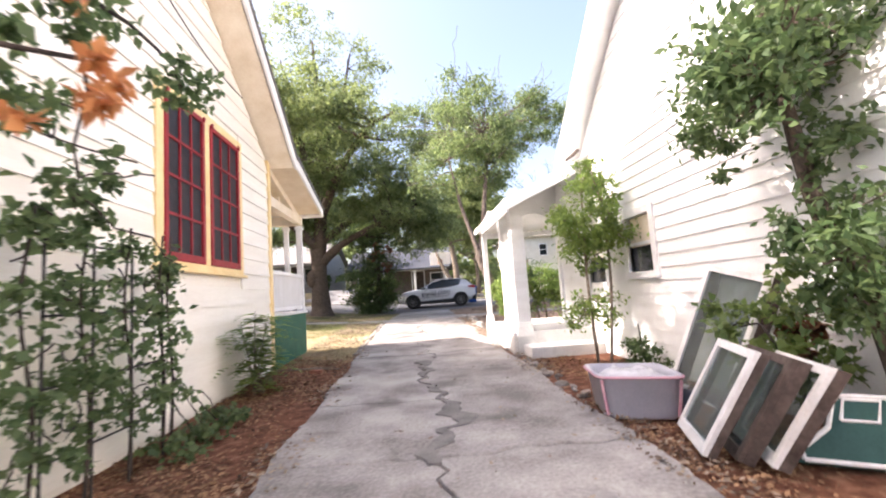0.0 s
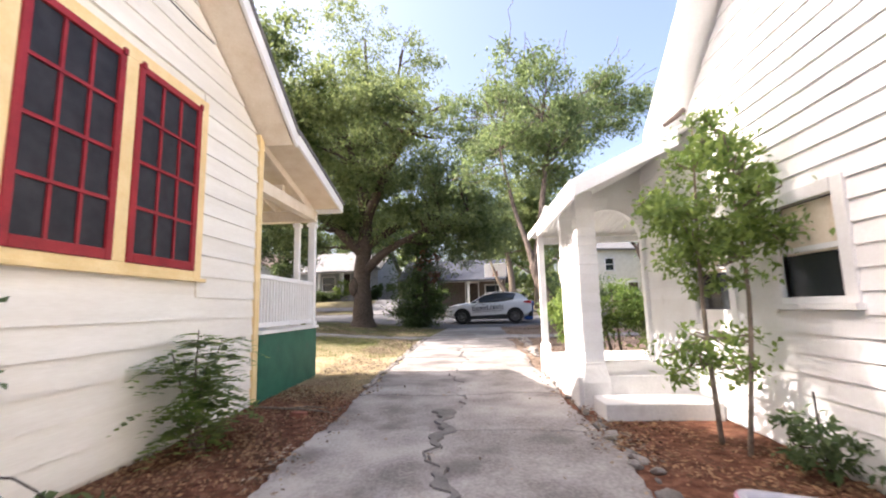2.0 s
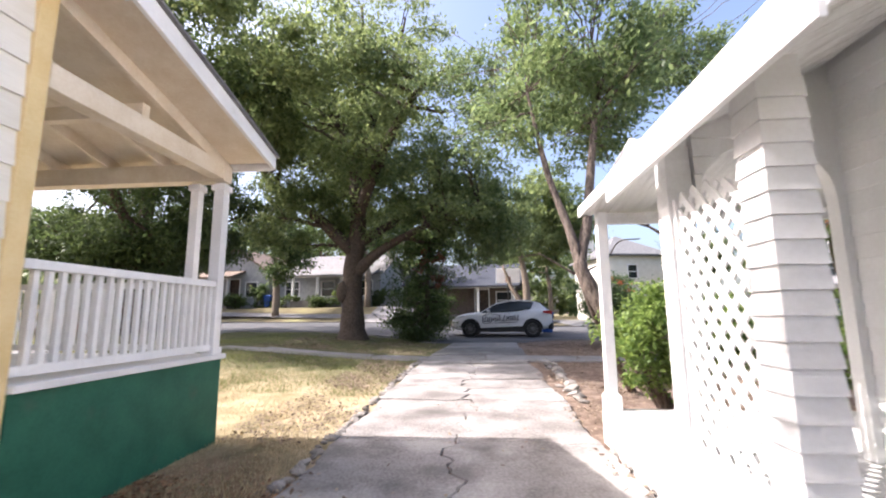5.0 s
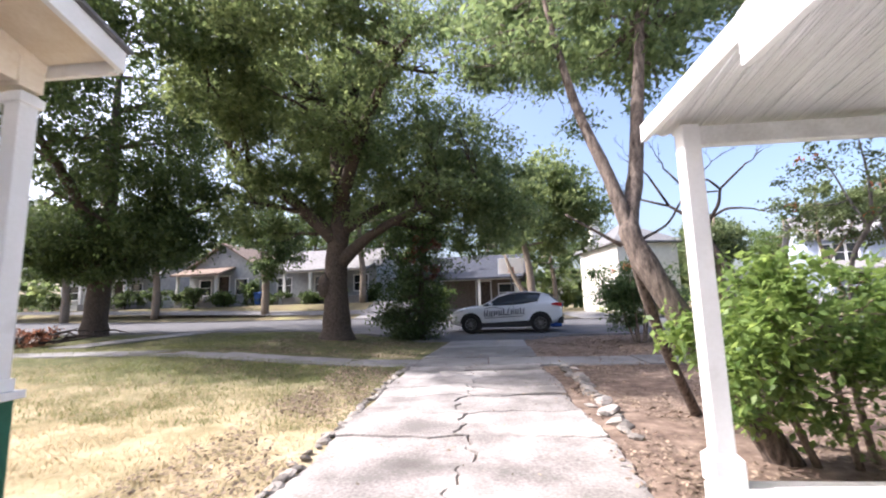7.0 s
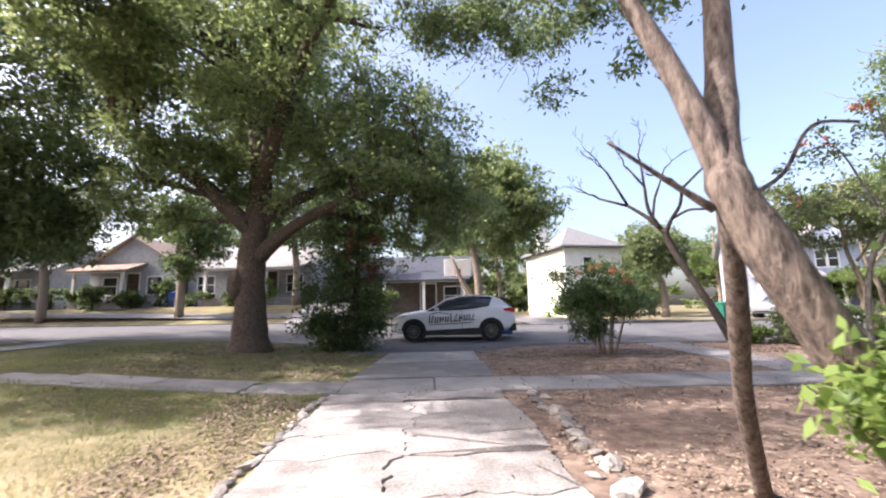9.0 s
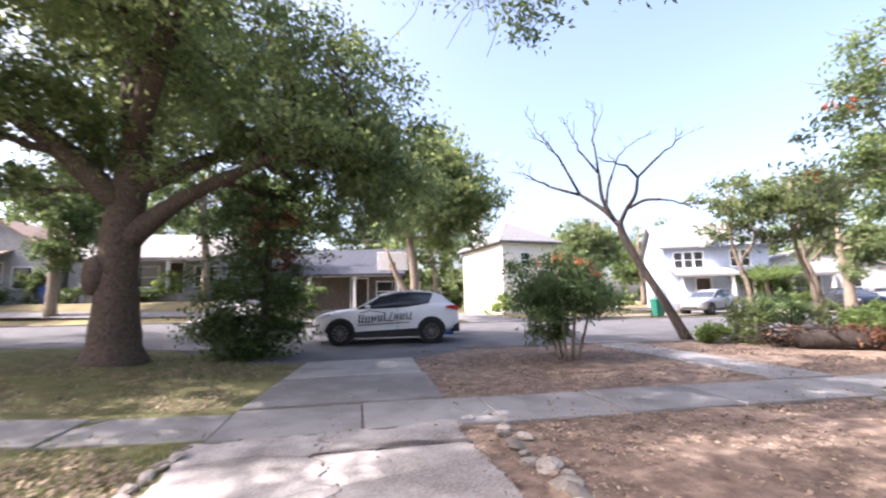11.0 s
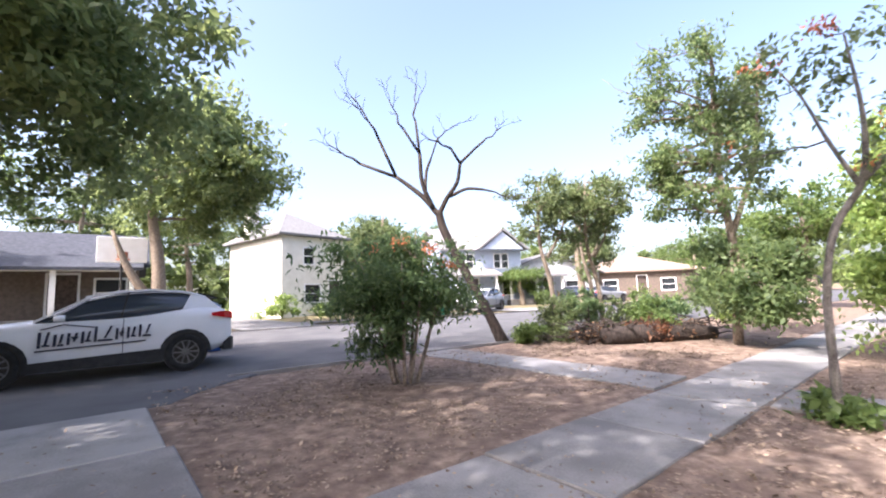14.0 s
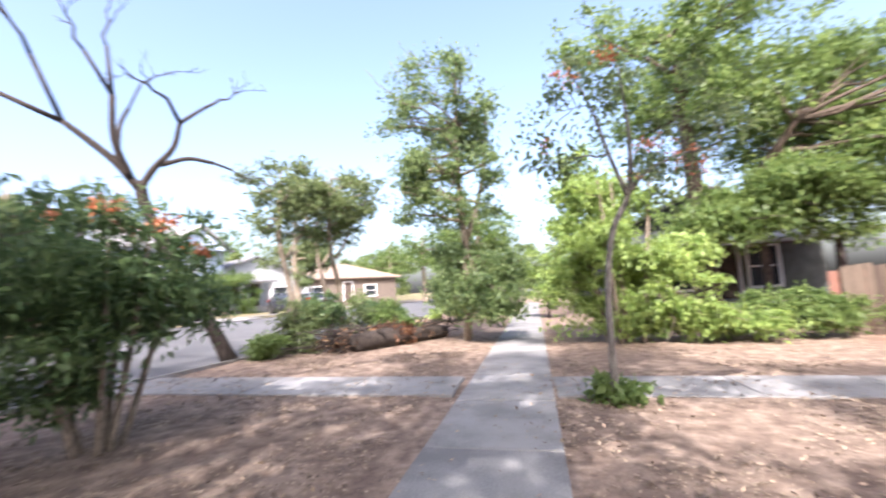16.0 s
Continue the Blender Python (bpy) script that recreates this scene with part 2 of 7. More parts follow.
DWOOD = ramp_mat("dark_weathered_wood", (0.05, 0.035, 0.03), (0.13, 0.10, 0.085), 6, 0.8, 0.3, 40)
TINBLUE = ramp_mat("blue_plastic_bin", (0.02, 0.06, 0.22), (0.03, 0.09, 0.30), 4, 0.5, 0.05)
BINGREEN = ramp_mat("green_plastic_bin", (0.01, 0.10, 0.07), (0.02, 0.15, 0.10), 4, 0.5, 0.05)
DKGREEN = ramp_mat("dark_green_plastic", (0.012, 0.05, 0.04), (0.02, 0.075, 0.06), 4, 0.45, 0.05)
BRICK = ramp_mat("red_brick", (0.20, 0.075, 0.05), (0.30, 0.12, 0.08), 8, 0.9, 0.4, 50)
OLDGLASS = clear_mat("dusty_sash_glass")
WIRE = ramp_mat("black_cable", (0.01, 0.01, 0.01), (0.02, 0.02, 0.02), 5, 0.7, 0)


# ---- geometry helpers ----
class Geo:
    """Collects vertices and faces of one part."""

    def __init__(self):
        self.v, self.f = [], []

    def add(self, vs, fs):
        o = len(self.v)
        self.v += [tuple(p) for p in vs]
        self.f += [tuple(i + o for i in q) for q in fs]
        return self

    def box(self, x0, x1, y0, y1, z0, z1):
        vs = [(x, y, z) for z in (z0, z1) for x, y in ((x0, y0), (x1, y0), (x1, y1), (x0, y1))]
        return self.add(vs, [(3, 2, 1, 0), (4, 5, 6, 7), (0, 1, 5, 4), (1, 2, 6, 5), (2, 3, 7, 6), (3, 0, 4, 7)])

    def prism(self, loop, d):
        """A planar loop of points pushed along d."""
        n = len(loop)
        d = Vector(d)
        vs = [tuple(p) for p in loop] + [tuple(Vector(p) + d) for p in loop]
        return self.add(vs, [tuple(range(n))[::-1], tuple(range(n, 2 * n))] + [(i, (i + 1) % n, n + (i + 1) % n, n + i) for i in range(n)])

    def bar(self, a, b, w, h, up=(0, 0, 1)):
        """A square bar from a to b, w wide and h high."""
        a, b = Vector(a), Vector(b)
        t = (b - a).normalized()
        s = t.cross(Vector(up)).normalized() * w / 2
        u = s.cross(t).normalized() * h / 2
        vs = [p + i * s + j * u for p in (a, b) for i, j in ((-1, -1), (1, -1), (1, 1), (-1, 1))]
        return self.add(vs, [(0, 1, 2, 3), (7, 6, 5, 4), (0, 4, 5, 1), (1, 5, 6, 2), (2, 6, 7, 3), (3, 7, 4, 0)])

    def tube(self, pts, radii, n=8):
        pts = [Vector(p) for p in pts]
        rings = []
        for i, p in enumerate(pts):
            t = (pts[min(i + 1, len(pts) - 1)] - pts[max(i - 1, 0)]).normalized()
            s = t.cross(Vector((0.13, 0.97, 0.2))).normalized()
            u = s.cross(t)
            rings.append([p + radii[i] * (math.cos(k * math.tau / n) * s + math.sin(k * math.tau / n) * u) for k in range(n)])
        vs = [q for r in rings for q in r]
        fs = [(i * n + k, i * n + (k + 1) % n, (i + 1) * n + (k + 1) % n, (i + 1) * n + k) for i in range(len(pts) - 1) for k in range(n)]
        fs += [tuple(range(n))[::-1], tuple((len(pts) - 1) * n + k for k in range(n))]
        return self.add(vs, fs)

    def loft(self, rings, caps=True):
        n = len(rings[0])
        vs = [q for r in rings for q in r]
        fs = [(i * n + k, i * n + (k + 1) % n, (i + 1) * n + (k + 1) % n, (i + 1) * n + k) for i in range(len(rings) - 1) for k in range(n)]
        if caps:
            fs += [tuple(range(n))[::-1], tuple((len(rings) - 1) * n + k for k in range(n))]
        return self.add(vs, fs)


def part(name, geo, mat, parent=None, label="", smooth=False, bevel=0.0):
    """One mesh object, in world coordinates, under a thing or a part."""
    me = bpy.data.meshes.new(name)
    me.from_pydata(geo.v, [], geo.f)
    bm = bmesh.new()
    bm.from_mesh(me)
    bmesh.ops.recalc_face_normals(bm, faces=bm.faces)
    bm.to_mesh(me)
    bm.free()
    me.materials.append(mat)
    if smooth:
        me.polygons.foreach_set("use_smooth", [True] * len(me.polygons))
    ob = new(name, me)
    if parent:
        ob.parent = parent
        if parent.type == "EMPTY":
            ob.matrix_parent_inverse = Matrix.Translation(-parent.location)
    if label:
        ob["label"] = label
    if bevel:
        b = ob.modifiers.new("bevel", "BEVEL")
        b.width, b.segments, b.limit_method = bevel, 2, "ANGLE"
    return ob


def thing(name, at, label, category, group="", kind=""):
    ob = new(name)
    ob.empty_display_size = 0.2
    ob.location = at
    return tagged(ob, label, category, group, kind)


def piece(name, me, parent, m=None):
    """A piece that shares its mesh with others."""
    ob = new(name, me)
    ob.parent = parent
    if parent.type == "EMPTY":
        ob.matrix_parent_inverse = Matrix.Translation(-parent.location)
    if m is not None:
        ob.matrix_basis = m
    return ob


def quads(name, verts, mat, parent=None, label=""):
    """A mesh of many loose four-cornered faces from an array (n, 4, 3)."""
    n = len(verts)
    me = bpy.data.meshes.new(name)
    me.vertices.add(4 * n)
    me.vertices.foreach_set("co", np.ascontiguousarray(verts, dtype=np.float32).ravel())
    me.loops.add(4 * n)
    me.loops.foreach_set("vertex_index", np.arange(4 * n, dtype=np.int32))
    me.polygons.add(n)
    me.polygons.foreach_set("loop_start", np.arange(0, 4 * n, 4, dtype=np.int32))
    me.update(calc_edges=True)
    me.materials.append(mat)
    ob = new(name, me)
    if parent:
        ob.parent = parent
        if parent.type == "EMPTY":
            ob.matrix_parent_inverse = Matrix.Translation(-parent.location)
    if label:
        ob["label"] = label
    return ob


RNG = np.random.default_rng(7)


def leaf_quads(c, size, aspect=0.5, droop=0.3, flat=0.0):
    """Small folded leaves at the points c."""
    n = len(c)
    d = RNG.normal(size=(n, 3))
    d[:, 2] = d[:, 2] * (1 - flat) - droop
    d /= np.linalg.norm(d, axis=1)[:, None]
    up = RNG.normal(size=(n, 3)) * 0.6 + np.array([0, 0, 1.0])
    s = np.cross(d, up)
    s /= np.linalg.norm(s, axis=1)[:, None] + 1e-6
    nn = np.cross(s, d)
    L = (size * RNG.uniform(0.6, 1.35, n))[:, None]
    mid = c + d * L * 0.45
    w = s * L * aspect * 0.5
    lift = nn * L * 0.12
    return np.stack([c, mid + w + lift, c + d * L, mid - w + lift], axis=1)


def h(x, y):
    """Height of the ground: a gentle rise to the street and to the lawn's side."""
    z = 0.06 + 0.0175 * (min(max(y, -8), 60) - 7.8)
    k = min(max((-x - 1.3) / 6.0, 0), 1)
    z += 0.30 * k * k * (3 - 2 * k) * min(max((y - 8) / 8, 0.15), 1)
    q = min(max(-x / 6.0, 0), 1) * min(max((y - road_y(x) - 11.2) / 6.0, 0), 1)
    return z + 1.1 * q * q * (3 - 2 * q)


def road_y(x):
    return 22.3 - 0.09 * (x - 4)


# ---- ground, road, walks ----
def build_ground():
    xs = [-400, -200, -100, -60, -40, -30] + [-24 + 0.5 * i for i in range(101)] + [30, 36, 44, 60, 100, 200, 400]
    ys = [-300, -120, -50, -25, -12] + [-8 + 0.5 * i for i in range(105)] + [48, 54, 60, 80, 120, 200, 500]
    g = Geo()
    rr = random.Random(3)
    vs = [(x, y, h(x, y) - (0.05 if y > road_y(x) else 0) + (rr.uniform(-0.02, 0.02) if abs(x) < 26 and y < 30 and not -1.6 < x < 2 else 0)) for y in ys for x in xs]
    w = len(xs)
    fs = [(j * w + i, j * w + i + 1, (j + 1) * w + i + 1, (j + 1) * w + i) for j in range(len(ys) - 1) for i in range(w - 1)]
    g.add(vs, fs)
    m = bpy.data.materials.new("yard_ground")
    m.use_nodes = True
    N, L = m.node_tree.nodes, m.node_tree.links
    p = N["Principled BSDF"]
    p.inputs["Roughness"].default_value = 0.95
    p.inputs["Specular IOR Level"].default_value = 0.1
    geo = N.new("ShaderNodeNewGeometry")
    sep = N.new("ShaderNodeSeparateXYZ")
    wob = N.new("ShaderNodeTexNoise")
    wob.inputs["Scale"].default_value, wob.inputs["Detail"].default_value = 1.4, 6
    L.new(geo.outputs["Position"], wob.inputs["Vector"])
    wv = N.new("ShaderNodeVectorMath")
    wv.operation = "MULTIPLY_ADD"
    wv.inputs[1].default_value, wv.inputs[2].default_value = (2.2, 2.2, 0), (-1.1, -1.1, 0)
    L.new(wob.outputs["Color"], wv.inputs[0])
    av = N.new("ShaderNodeVectorMath")
    L.new(wv.outputs[0], av.inputs[0])
    L.new(geo.outputs["Position"], av.inputs[1])
    L.new(av.outputs[0], sep.inputs[0])

    def ramp(c, scale, detail=8):
        n = N.new("ShaderNodeTexNoise")
        n.inputs["Scale"].default_value, n.inputs["Detail"].default_value, n.inputs["Roughness"].default_value = scale, detail, 0.65
        L.new(geo.outputs["Position"], n.inputs["Vector"])
        r = N.new("ShaderNodeValToRGB")
        r.color_ramp.elements[0].position, r.color_ramp.elements[1].position = 0.33, 0.67
        r.color_ramp.elements[0].color, r.color_ramp.elements[1].color = (*c[0], 1), (*c[-1], 1)
        if len(c) == 3:
            r.color_ramp.elements.new(0.5).color = (*c[1], 1)
        L.new(n.outputs[0], r.inputs[0])
        return r.outputs[0], n.outputs[0]

    def band(axis, lo, hi):
        r = N.new("ShaderNodeMapRange")
        r.inputs[1].default_value, r.inputs[2].default_value = lo, hi
        L.new(sep.outputs[axis], r.inputs[0])
        return r.outputs[0]

    def mix(f, a, b):
        x = N.new("ShaderNodeMixRGB")
        L.new(f, x.inputs[0])
        L.new(a, x.inputs[1])
        L.new(b, x.inputs[2])
        return x.outputs[0]

    def mul(a, b):
        x = N.new("ShaderNodeMath")
        x.operation = "MULTIPLY"
        L.new(a, x.inputs[0])
        L.new(b, x.inputs[1])
        return x.outputs[0]

    mulch, hb = ramp(((0.075, 0.032, 0.02), (0.15, 0.065, 0.04), (0.26, 0.14, 0.09)), 9)
    dry, _ = ramp(((0.12, 0.085, 0.066), (0.205, 0.15, 0.118), (0.32, 0.245, 0.19)), 5)
    lawn, _ = ramp(((0.19, 0.165, 0.085), (0.38, 0.31, 0.19), (0.52, 0.43, 0.29)), 1.6)
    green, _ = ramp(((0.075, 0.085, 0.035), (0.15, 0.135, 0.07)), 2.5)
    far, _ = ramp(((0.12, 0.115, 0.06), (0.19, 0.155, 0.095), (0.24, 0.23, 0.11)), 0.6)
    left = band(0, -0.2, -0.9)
    # Past y 12 the lawn turns greener, with tree shade painted in.
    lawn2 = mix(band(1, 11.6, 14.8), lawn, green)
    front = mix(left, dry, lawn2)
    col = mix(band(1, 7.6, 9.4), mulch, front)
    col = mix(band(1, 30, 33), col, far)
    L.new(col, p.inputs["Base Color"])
    b = N.new("ShaderNodeBump")
    b.inputs["Strength"].default_value, b.inputs["Distance"].default_value = 0.7, 0.04
    L.new(hb, b.inputs["Height"])
    L.new(b.outputs[0], p.inputs["Normal"])
    tagged(part("ground", g, m, smooth=True), "mulch beds, dry lawn and bare leaf-strewn earth", "ground", kind="structure")


build_ground()


def build_road():
    g = Geo()
    xs = [-260, -120] + list(range(-60, 61, 3)) + [120, 260]
    vs = []
    for x in xs:
        a = road_y(x)
        for k in range(6):
            y = a + 10.9 * k / 5
            vs.append((x, y, h(max(x, -12), y) - 0.015 + 0.07 * math.sin(math.pi * k / 5)))
    fs = [(i * 6 + k, (i + 1) * 6 + k, (i + 1) * 6 + k + 1, i * 6 + k + 1) for i in range(len(xs) - 1) for k in range(5)]
    g.add(vs, fs)
    tagged(part("road", g, ASPH, smooth=True), "worn grey asphalt residential street", "road", kind="structure")
    for nm, off in (("kerb_near", -0.12), ("kerb_far", 10.9)):
        k = Geo()
        for i in range(len(xs) - 1):
            if nm == "kerb_near" and xs[i] >= -3 and xs[i + 1] <= 3:
                continue
            a, b = xs[i], xs[i + 1]
            ya, yb = road_y(a) + off, road_y(b) + off
            za, zb = h(max(a, -12), ya), h(max(b, -12), yb)
            k.add([(a, ya, za - 0.1), (a, ya + 0.14, za - 0.1), (a, ya + 0.13, za + 0.035), (a, ya, za + 0.045), (b, yb, zb - 0.1), (b, yb + 0.14, zb - 0.1), (b, yb + 0.13, zb + 0.035), (b, yb, zb + 0.045)],
                  [(0, 1, 2, 3), (7, 6, 5, 4), (0, 4, 5, 1), (1, 5, 6, 2), (2, 6, 7, 3), (3, 7, 4, 0)])
        tagged(part(nm, k, WALKC), "low weathered concrete kerb beside the street", "kerb", kind="structure")


build_road()


def slab_mesh(loop, top, thick=0.12, tilt=(0, 0)):
    """A flat cast slab with a slightly rounded rim; loop of (x, y)."""
    cx, cy = sum(p[0] for p in loop) / len(loop), sum(p[1] for p in loop) / len(loop)
    g = Geo()
    n = len(loop)

    def z(x, y):
        return top + h(x, y) + tilt[0] * (x - cx) + tilt[1] * (y - cy)
    inner = [(x + (cx - x) * 0.012, y + (cy - y) * 0.012) for x, y in loop]
    vs = [(x, y, z(x, y) - thick) for x, y in loop] + [(x, y, z(x, y) - 0.012) for x, y in loop] + [(x, y, z(x, y)) for x, y in inner]
    fs = [(i, (i + 1) % n, n + (i + 1) % n, n + i) for i in range(n)] + [(n + i, n + (i + 1) % n, 2 * n + (i + 1) % n, 2 * n + i) for i in range(n)] + [tuple(range(2 * n, 3 * n))]
    return g.add(vs, fs)


def wavy(a, b, n, amp, rr):
    """Points on a crack from a to b."""
    a, b = Vector(a), Vector(b)
    s = Vector((-(b - a).y, (b - a).x)).normalized()
    out, off = [], 0
    for i in range(n + 1):
        t = i / n
        off = 0 if i in (0, n) else 0.6 * off + rr.uniform(-amp, amp)
        out.append(tuple(a.lerp(b, t) + s * off))
    return out


def crack_x(y):
    return 0.17 + 0.08 * math.sin(y * 1.9) + 0.05 * math.sin(y * 5.3 + 1) + 0.045 * math.sin(y * 13.7) + 0.025 * math.sin(y * 29.1 + 2) + (0.10 if 3.6 < y < 4.5 else 0)


def build_driveway():
    rr = random.Random(11)
    drive = tagged(thing("driveway", (0.2, 7, 0.05), "cracked grey concrete driveway between two houses", "driveway", kind="structure"))
    cuts = [-6, -2.5, 0.6, 3.1, 4.6, 6.1, 7.6, 9.35, 11.2, 12.1, 12.9, 13.6, 14.3, 15.0, 15.62]
    joints = [wavy((-1.15, y), (1.6, y + rr.uniform(-0.1, 0.1)), 22, 0.05 if y < 11.5 else 0.085, rr) for y in cuts]
    gap = 0.008
    for i in range(len(cuts) - 1):
        lo, hi = joints[i], joints[i + 1]
        y0, y1 = cuts[i], cuts[i + 1]
        ys = [y0 + (y1 - y0) * k / 26 for k in range(1, 26)]

        def at(j, x):
            for a, b in zip(j, j[1:]):
                if a[0] <= x <= b[0]:
                    return a[1] + (b[1] - a[1]) * (x - a[0]) / max(b[0] - a[0], 1e-6)
            return j[0][1] if x < j[0][0] else j[-1][1]
        mid = [(crack_x(y), y) for y in ys]
        xl = [(-1.06 + 0.035 * math.sin(y * 3.1) + rr.uniform(-0.02, 0.02), y) for y in ys]
        xr = [(1.5 + 0.035 * math.sin(y * 2.3 + 1) + rr.uniform(-0.02, 0.02), y) for y in ys]
        c0, c1 = crack_x(y0), crack_x(y1)
        left = [(-1.05, at(lo, -1.05) + gap)] + [(x, y + gap) for x, y in lo if -1.0 < x < c0 - 0.05] + [(c0 - gap, at(lo, c0) + gap)] + [(x - gap, y) for x, y in mid] + [(c1 - gap, at(hi, c1) - gap)] + [(x, y - gap) for x, y in reversed(hi) if -1.0 < x < c1 - 0.05] + [(-1.05, at(hi, -1.05) - gap)] + list(reversed(xl))
        right = [(c0 + gap, at(lo, c0) + gap)] + [(x, y + gap) for x, y in lo if c0 + 0.05 < x < 1.45] + [(1.5, at(lo, 1.5) + gap)] + xr + [(1.5, at(hi, 1.5) - gap)] + [(x, y - gap) for x, y in reversed(hi) if c1 + 0.05 < x < 1.45] + [(c1 + gap, at(hi, c1) - gap)] + [(x + gap, y) for x, y in reversed(mid)]
        for loop in (left, right):
            k = 1 if y0 < 11 else 1.5
            part("slab", slab_mesh(loop, 0.03 + rr.uniform(-0.006, 0.006) * k, tilt=(rr.uniform(-0.006, 0.006) * k, rr.uniform(-0.004, 0.004) * k)), CONC, drive)


    rr = random.Random(4)
    seam = Geo()
    ys = [2.9 + 0.06 * k for k in range(66)]
    wd = [max(0.008, 0.05 + 0.04 * math.sin(y * 2.1) + 0.03 * math.sin(y * 6.7) + rr.uniform(-0.022, 0.022)) for y in ys]
    rows_ = [[(crack_x(y) - 0.03 + s_ * w, y, h(0.2, y) + dz) for s_, dz in ((-1, 0.02), (-0.9, 0.046), (0.9, 0.046), (1, 0.02))] for y, w in zip(ys, wd)]
    seam.loft(rows_)
    part("sealed_seam", seam, TARSEAM, drive, "dark sealed seam along the crack")


build_driveway()


def build_walks():
    rr = random.Random(5)
    walk_thing = thing("sidewalk", (4, 16.4, 0.2), "weathered grey concrete sidewalk in the shade of trees", "sidewalk", kind="structure")

    def sy(x):
        return 16.12 - 0.025 * (x - 3)
    x = -40.0
    while x < 34:
        w = 1.5
        a, b = x + 0.008, x + w - 0.008
        wide, lift = (0.56, 0.028) if x > -1.2 else (0.46, 0.012)
        loop = [(a, sy(a) - wide), (b, sy(b) - wide), (b, sy(b) + wide), (a, sy(a) + wide)]
        part("slab", slab_mesh(loop, lift + rr.uniform(-0.006, 0.006), tilt=(rr.uniform(-0.008, 0.008), rr.uniform(-0.006, 0.006))), WALKC, walk_thing)
        x += w
    apron = thing("driveway_apron", (0.6, 19, 0.25), "smooth grey concrete apron down to the street", "driveway", kind="structure")
    for y0, y1 in ((16.9, 18.85), (18.87, 20.75)):
        l0, l1 = -0.98 + (y0 - 17) * 0.1, -0.98 + (y1 - 17) * 0.1
        for a0, a1, b0, b1 in ((l0, l1, 1.58, 1.64),):
            part("slab", slab_mesh([(a0, y0), (b0, y0), (b1, y1), (a1, y1)], 0.03 + rr.uniform(-0.004, 0.004)), WALKC, apron)
    part("asphalt_mouth", slab_mesh([(-1.7, 20.78), (1.9, 20.78), (2.4, 21.4), (3.6, 22.35), (3.6, 22.6), (-2.6, 23.1), (-2.2, 21.8)], 0.014), ASPH, apron, "worn asphalt where the apron meets the street")
    fw = thing("front_walk", (7.3, 18, 0.25), "old concrete walk from the porch to the street", "path", kind="structure")
    y = 8.9
    while y < 21.5:
        if not 15.0 < y < 15.6:
            y1 = min(y + 1.45, 15.44) if y < 15.44 else y + 1.45
            part("slab", slab_mesh([(6.75, y), (7.85, y), (7.85, y1 - 0.015), (6.75, y1 - 0.015)], 0.022 + rr.uniform(-0.006, 0.006)), WALKC, fw)
            y = y1 if y1 != 15.44 else 16.68
        else:
            y = 16.68
    fl = thing("neighbour_front_walk", (-11, 18, 0.5), "narrow pale concrete walk crossing the lawn", "path", kind="structure")
    for k in range(9):
        y0 = 10.5 + 1.5 * k
        if 16.2 < y0 + 0.75 < 18.4:
            continue
        part("slab", slab_mesh([(-11.5, y0), (-10.4, y0), (-10.4, y0 + 1.48), (-11.5, y0 + 1.48)], 0.03), WALKC, fl)


build_walks()


# ---- the cream house ----
def window_unit(parent, y0, y1, z0, z1, x, face, cols=3, rows=4):
    """A dark screened sash with painted muntins on a wall that faces along x."""
    f = face
    w = part("window", Geo().box(*sorted((x + f * 0.0, x + f * 0.035)), y0 + 0.05, y1 - 0.05, z0 + 0.05, z1 - 0.05), SCREEN, parent, "dark insect screen in a dark red frame")
    for nm, b in (("frame_stile", (y0, y0 + 0.06, z0, z1)), ("frame_stile", (y1 - 0.06, y1, z0, z1)), ("frame_rail", (y0 + 0.06, y1 - 0.06, z1 - 0.06, z1)), ("frame_rail", (y0 + 0.06, y1 - 0.06, z0, z0 + 0.08))):
        part(nm, Geo().box(*sorted((x - f * 0.01, x + f * 0.06)), *b), RED, w, bevel=0.006)
    for i in range(1, cols):
        c = y0 + 0.06 + (y1 - y0 - 0.12) * i / cols
        part("muntin", Geo().box(*sorted((x + f * 0.02, x + f * 0.05)), c - 0.013, c + 0.013, z0 + 0.08, z1 - 0.06), RED, w)
    for j in range(1, rows):
        c = z0 + 0.07 + (z1 - z0 - 0.13) * j / rows
        part("muntin", Geo().box(*sorted((x + f * 0.022, x + f * 0.052)), y0 + 0.06, y1 - 0.06, c - 0.013, c + 0.013), RED, w)
    for c in (y0 + 0.03, y1 - 0.03):
        part("hinge", Geo().box(*sorted((x + f * 0.06, x + f * 0.075)), c - 0.02, c + 0.02, z1 - 0.03, z1 + 0.02), RED, w)


def clapboard(y0, y1, z0, z1, x, f, cut=None, lap=0.03):
    """One lapped board; cut = (y of upper far corner) for a raked end."""
    t = y1 if cut is None else cut
    return Geo().add([(x, y0, z0), (x + f * lap, y0, z0), (x + f * 0.008, y0, z1 + 0.02), (x, y0, z1 + 0.02), (x, y1, z0), (x + f * lap, y1, z0), (x + f * 0.008, t, z1 + 0.02), (x, t, z1 + 0.02)],
                     [(0, 1, 2, 3), (7, 6, 5, 4), (0, 4, 5, 1), (1, 5, 6, 2), (2, 6, 7, 3), (3, 7, 4, 0)])


LX = -2.33


def rake_l(y):
    """Underside of the cream house's gable roof at y."""
    return 3.42 + 0.68 * (7.2 - abs(y - 3.3) - 3.3)


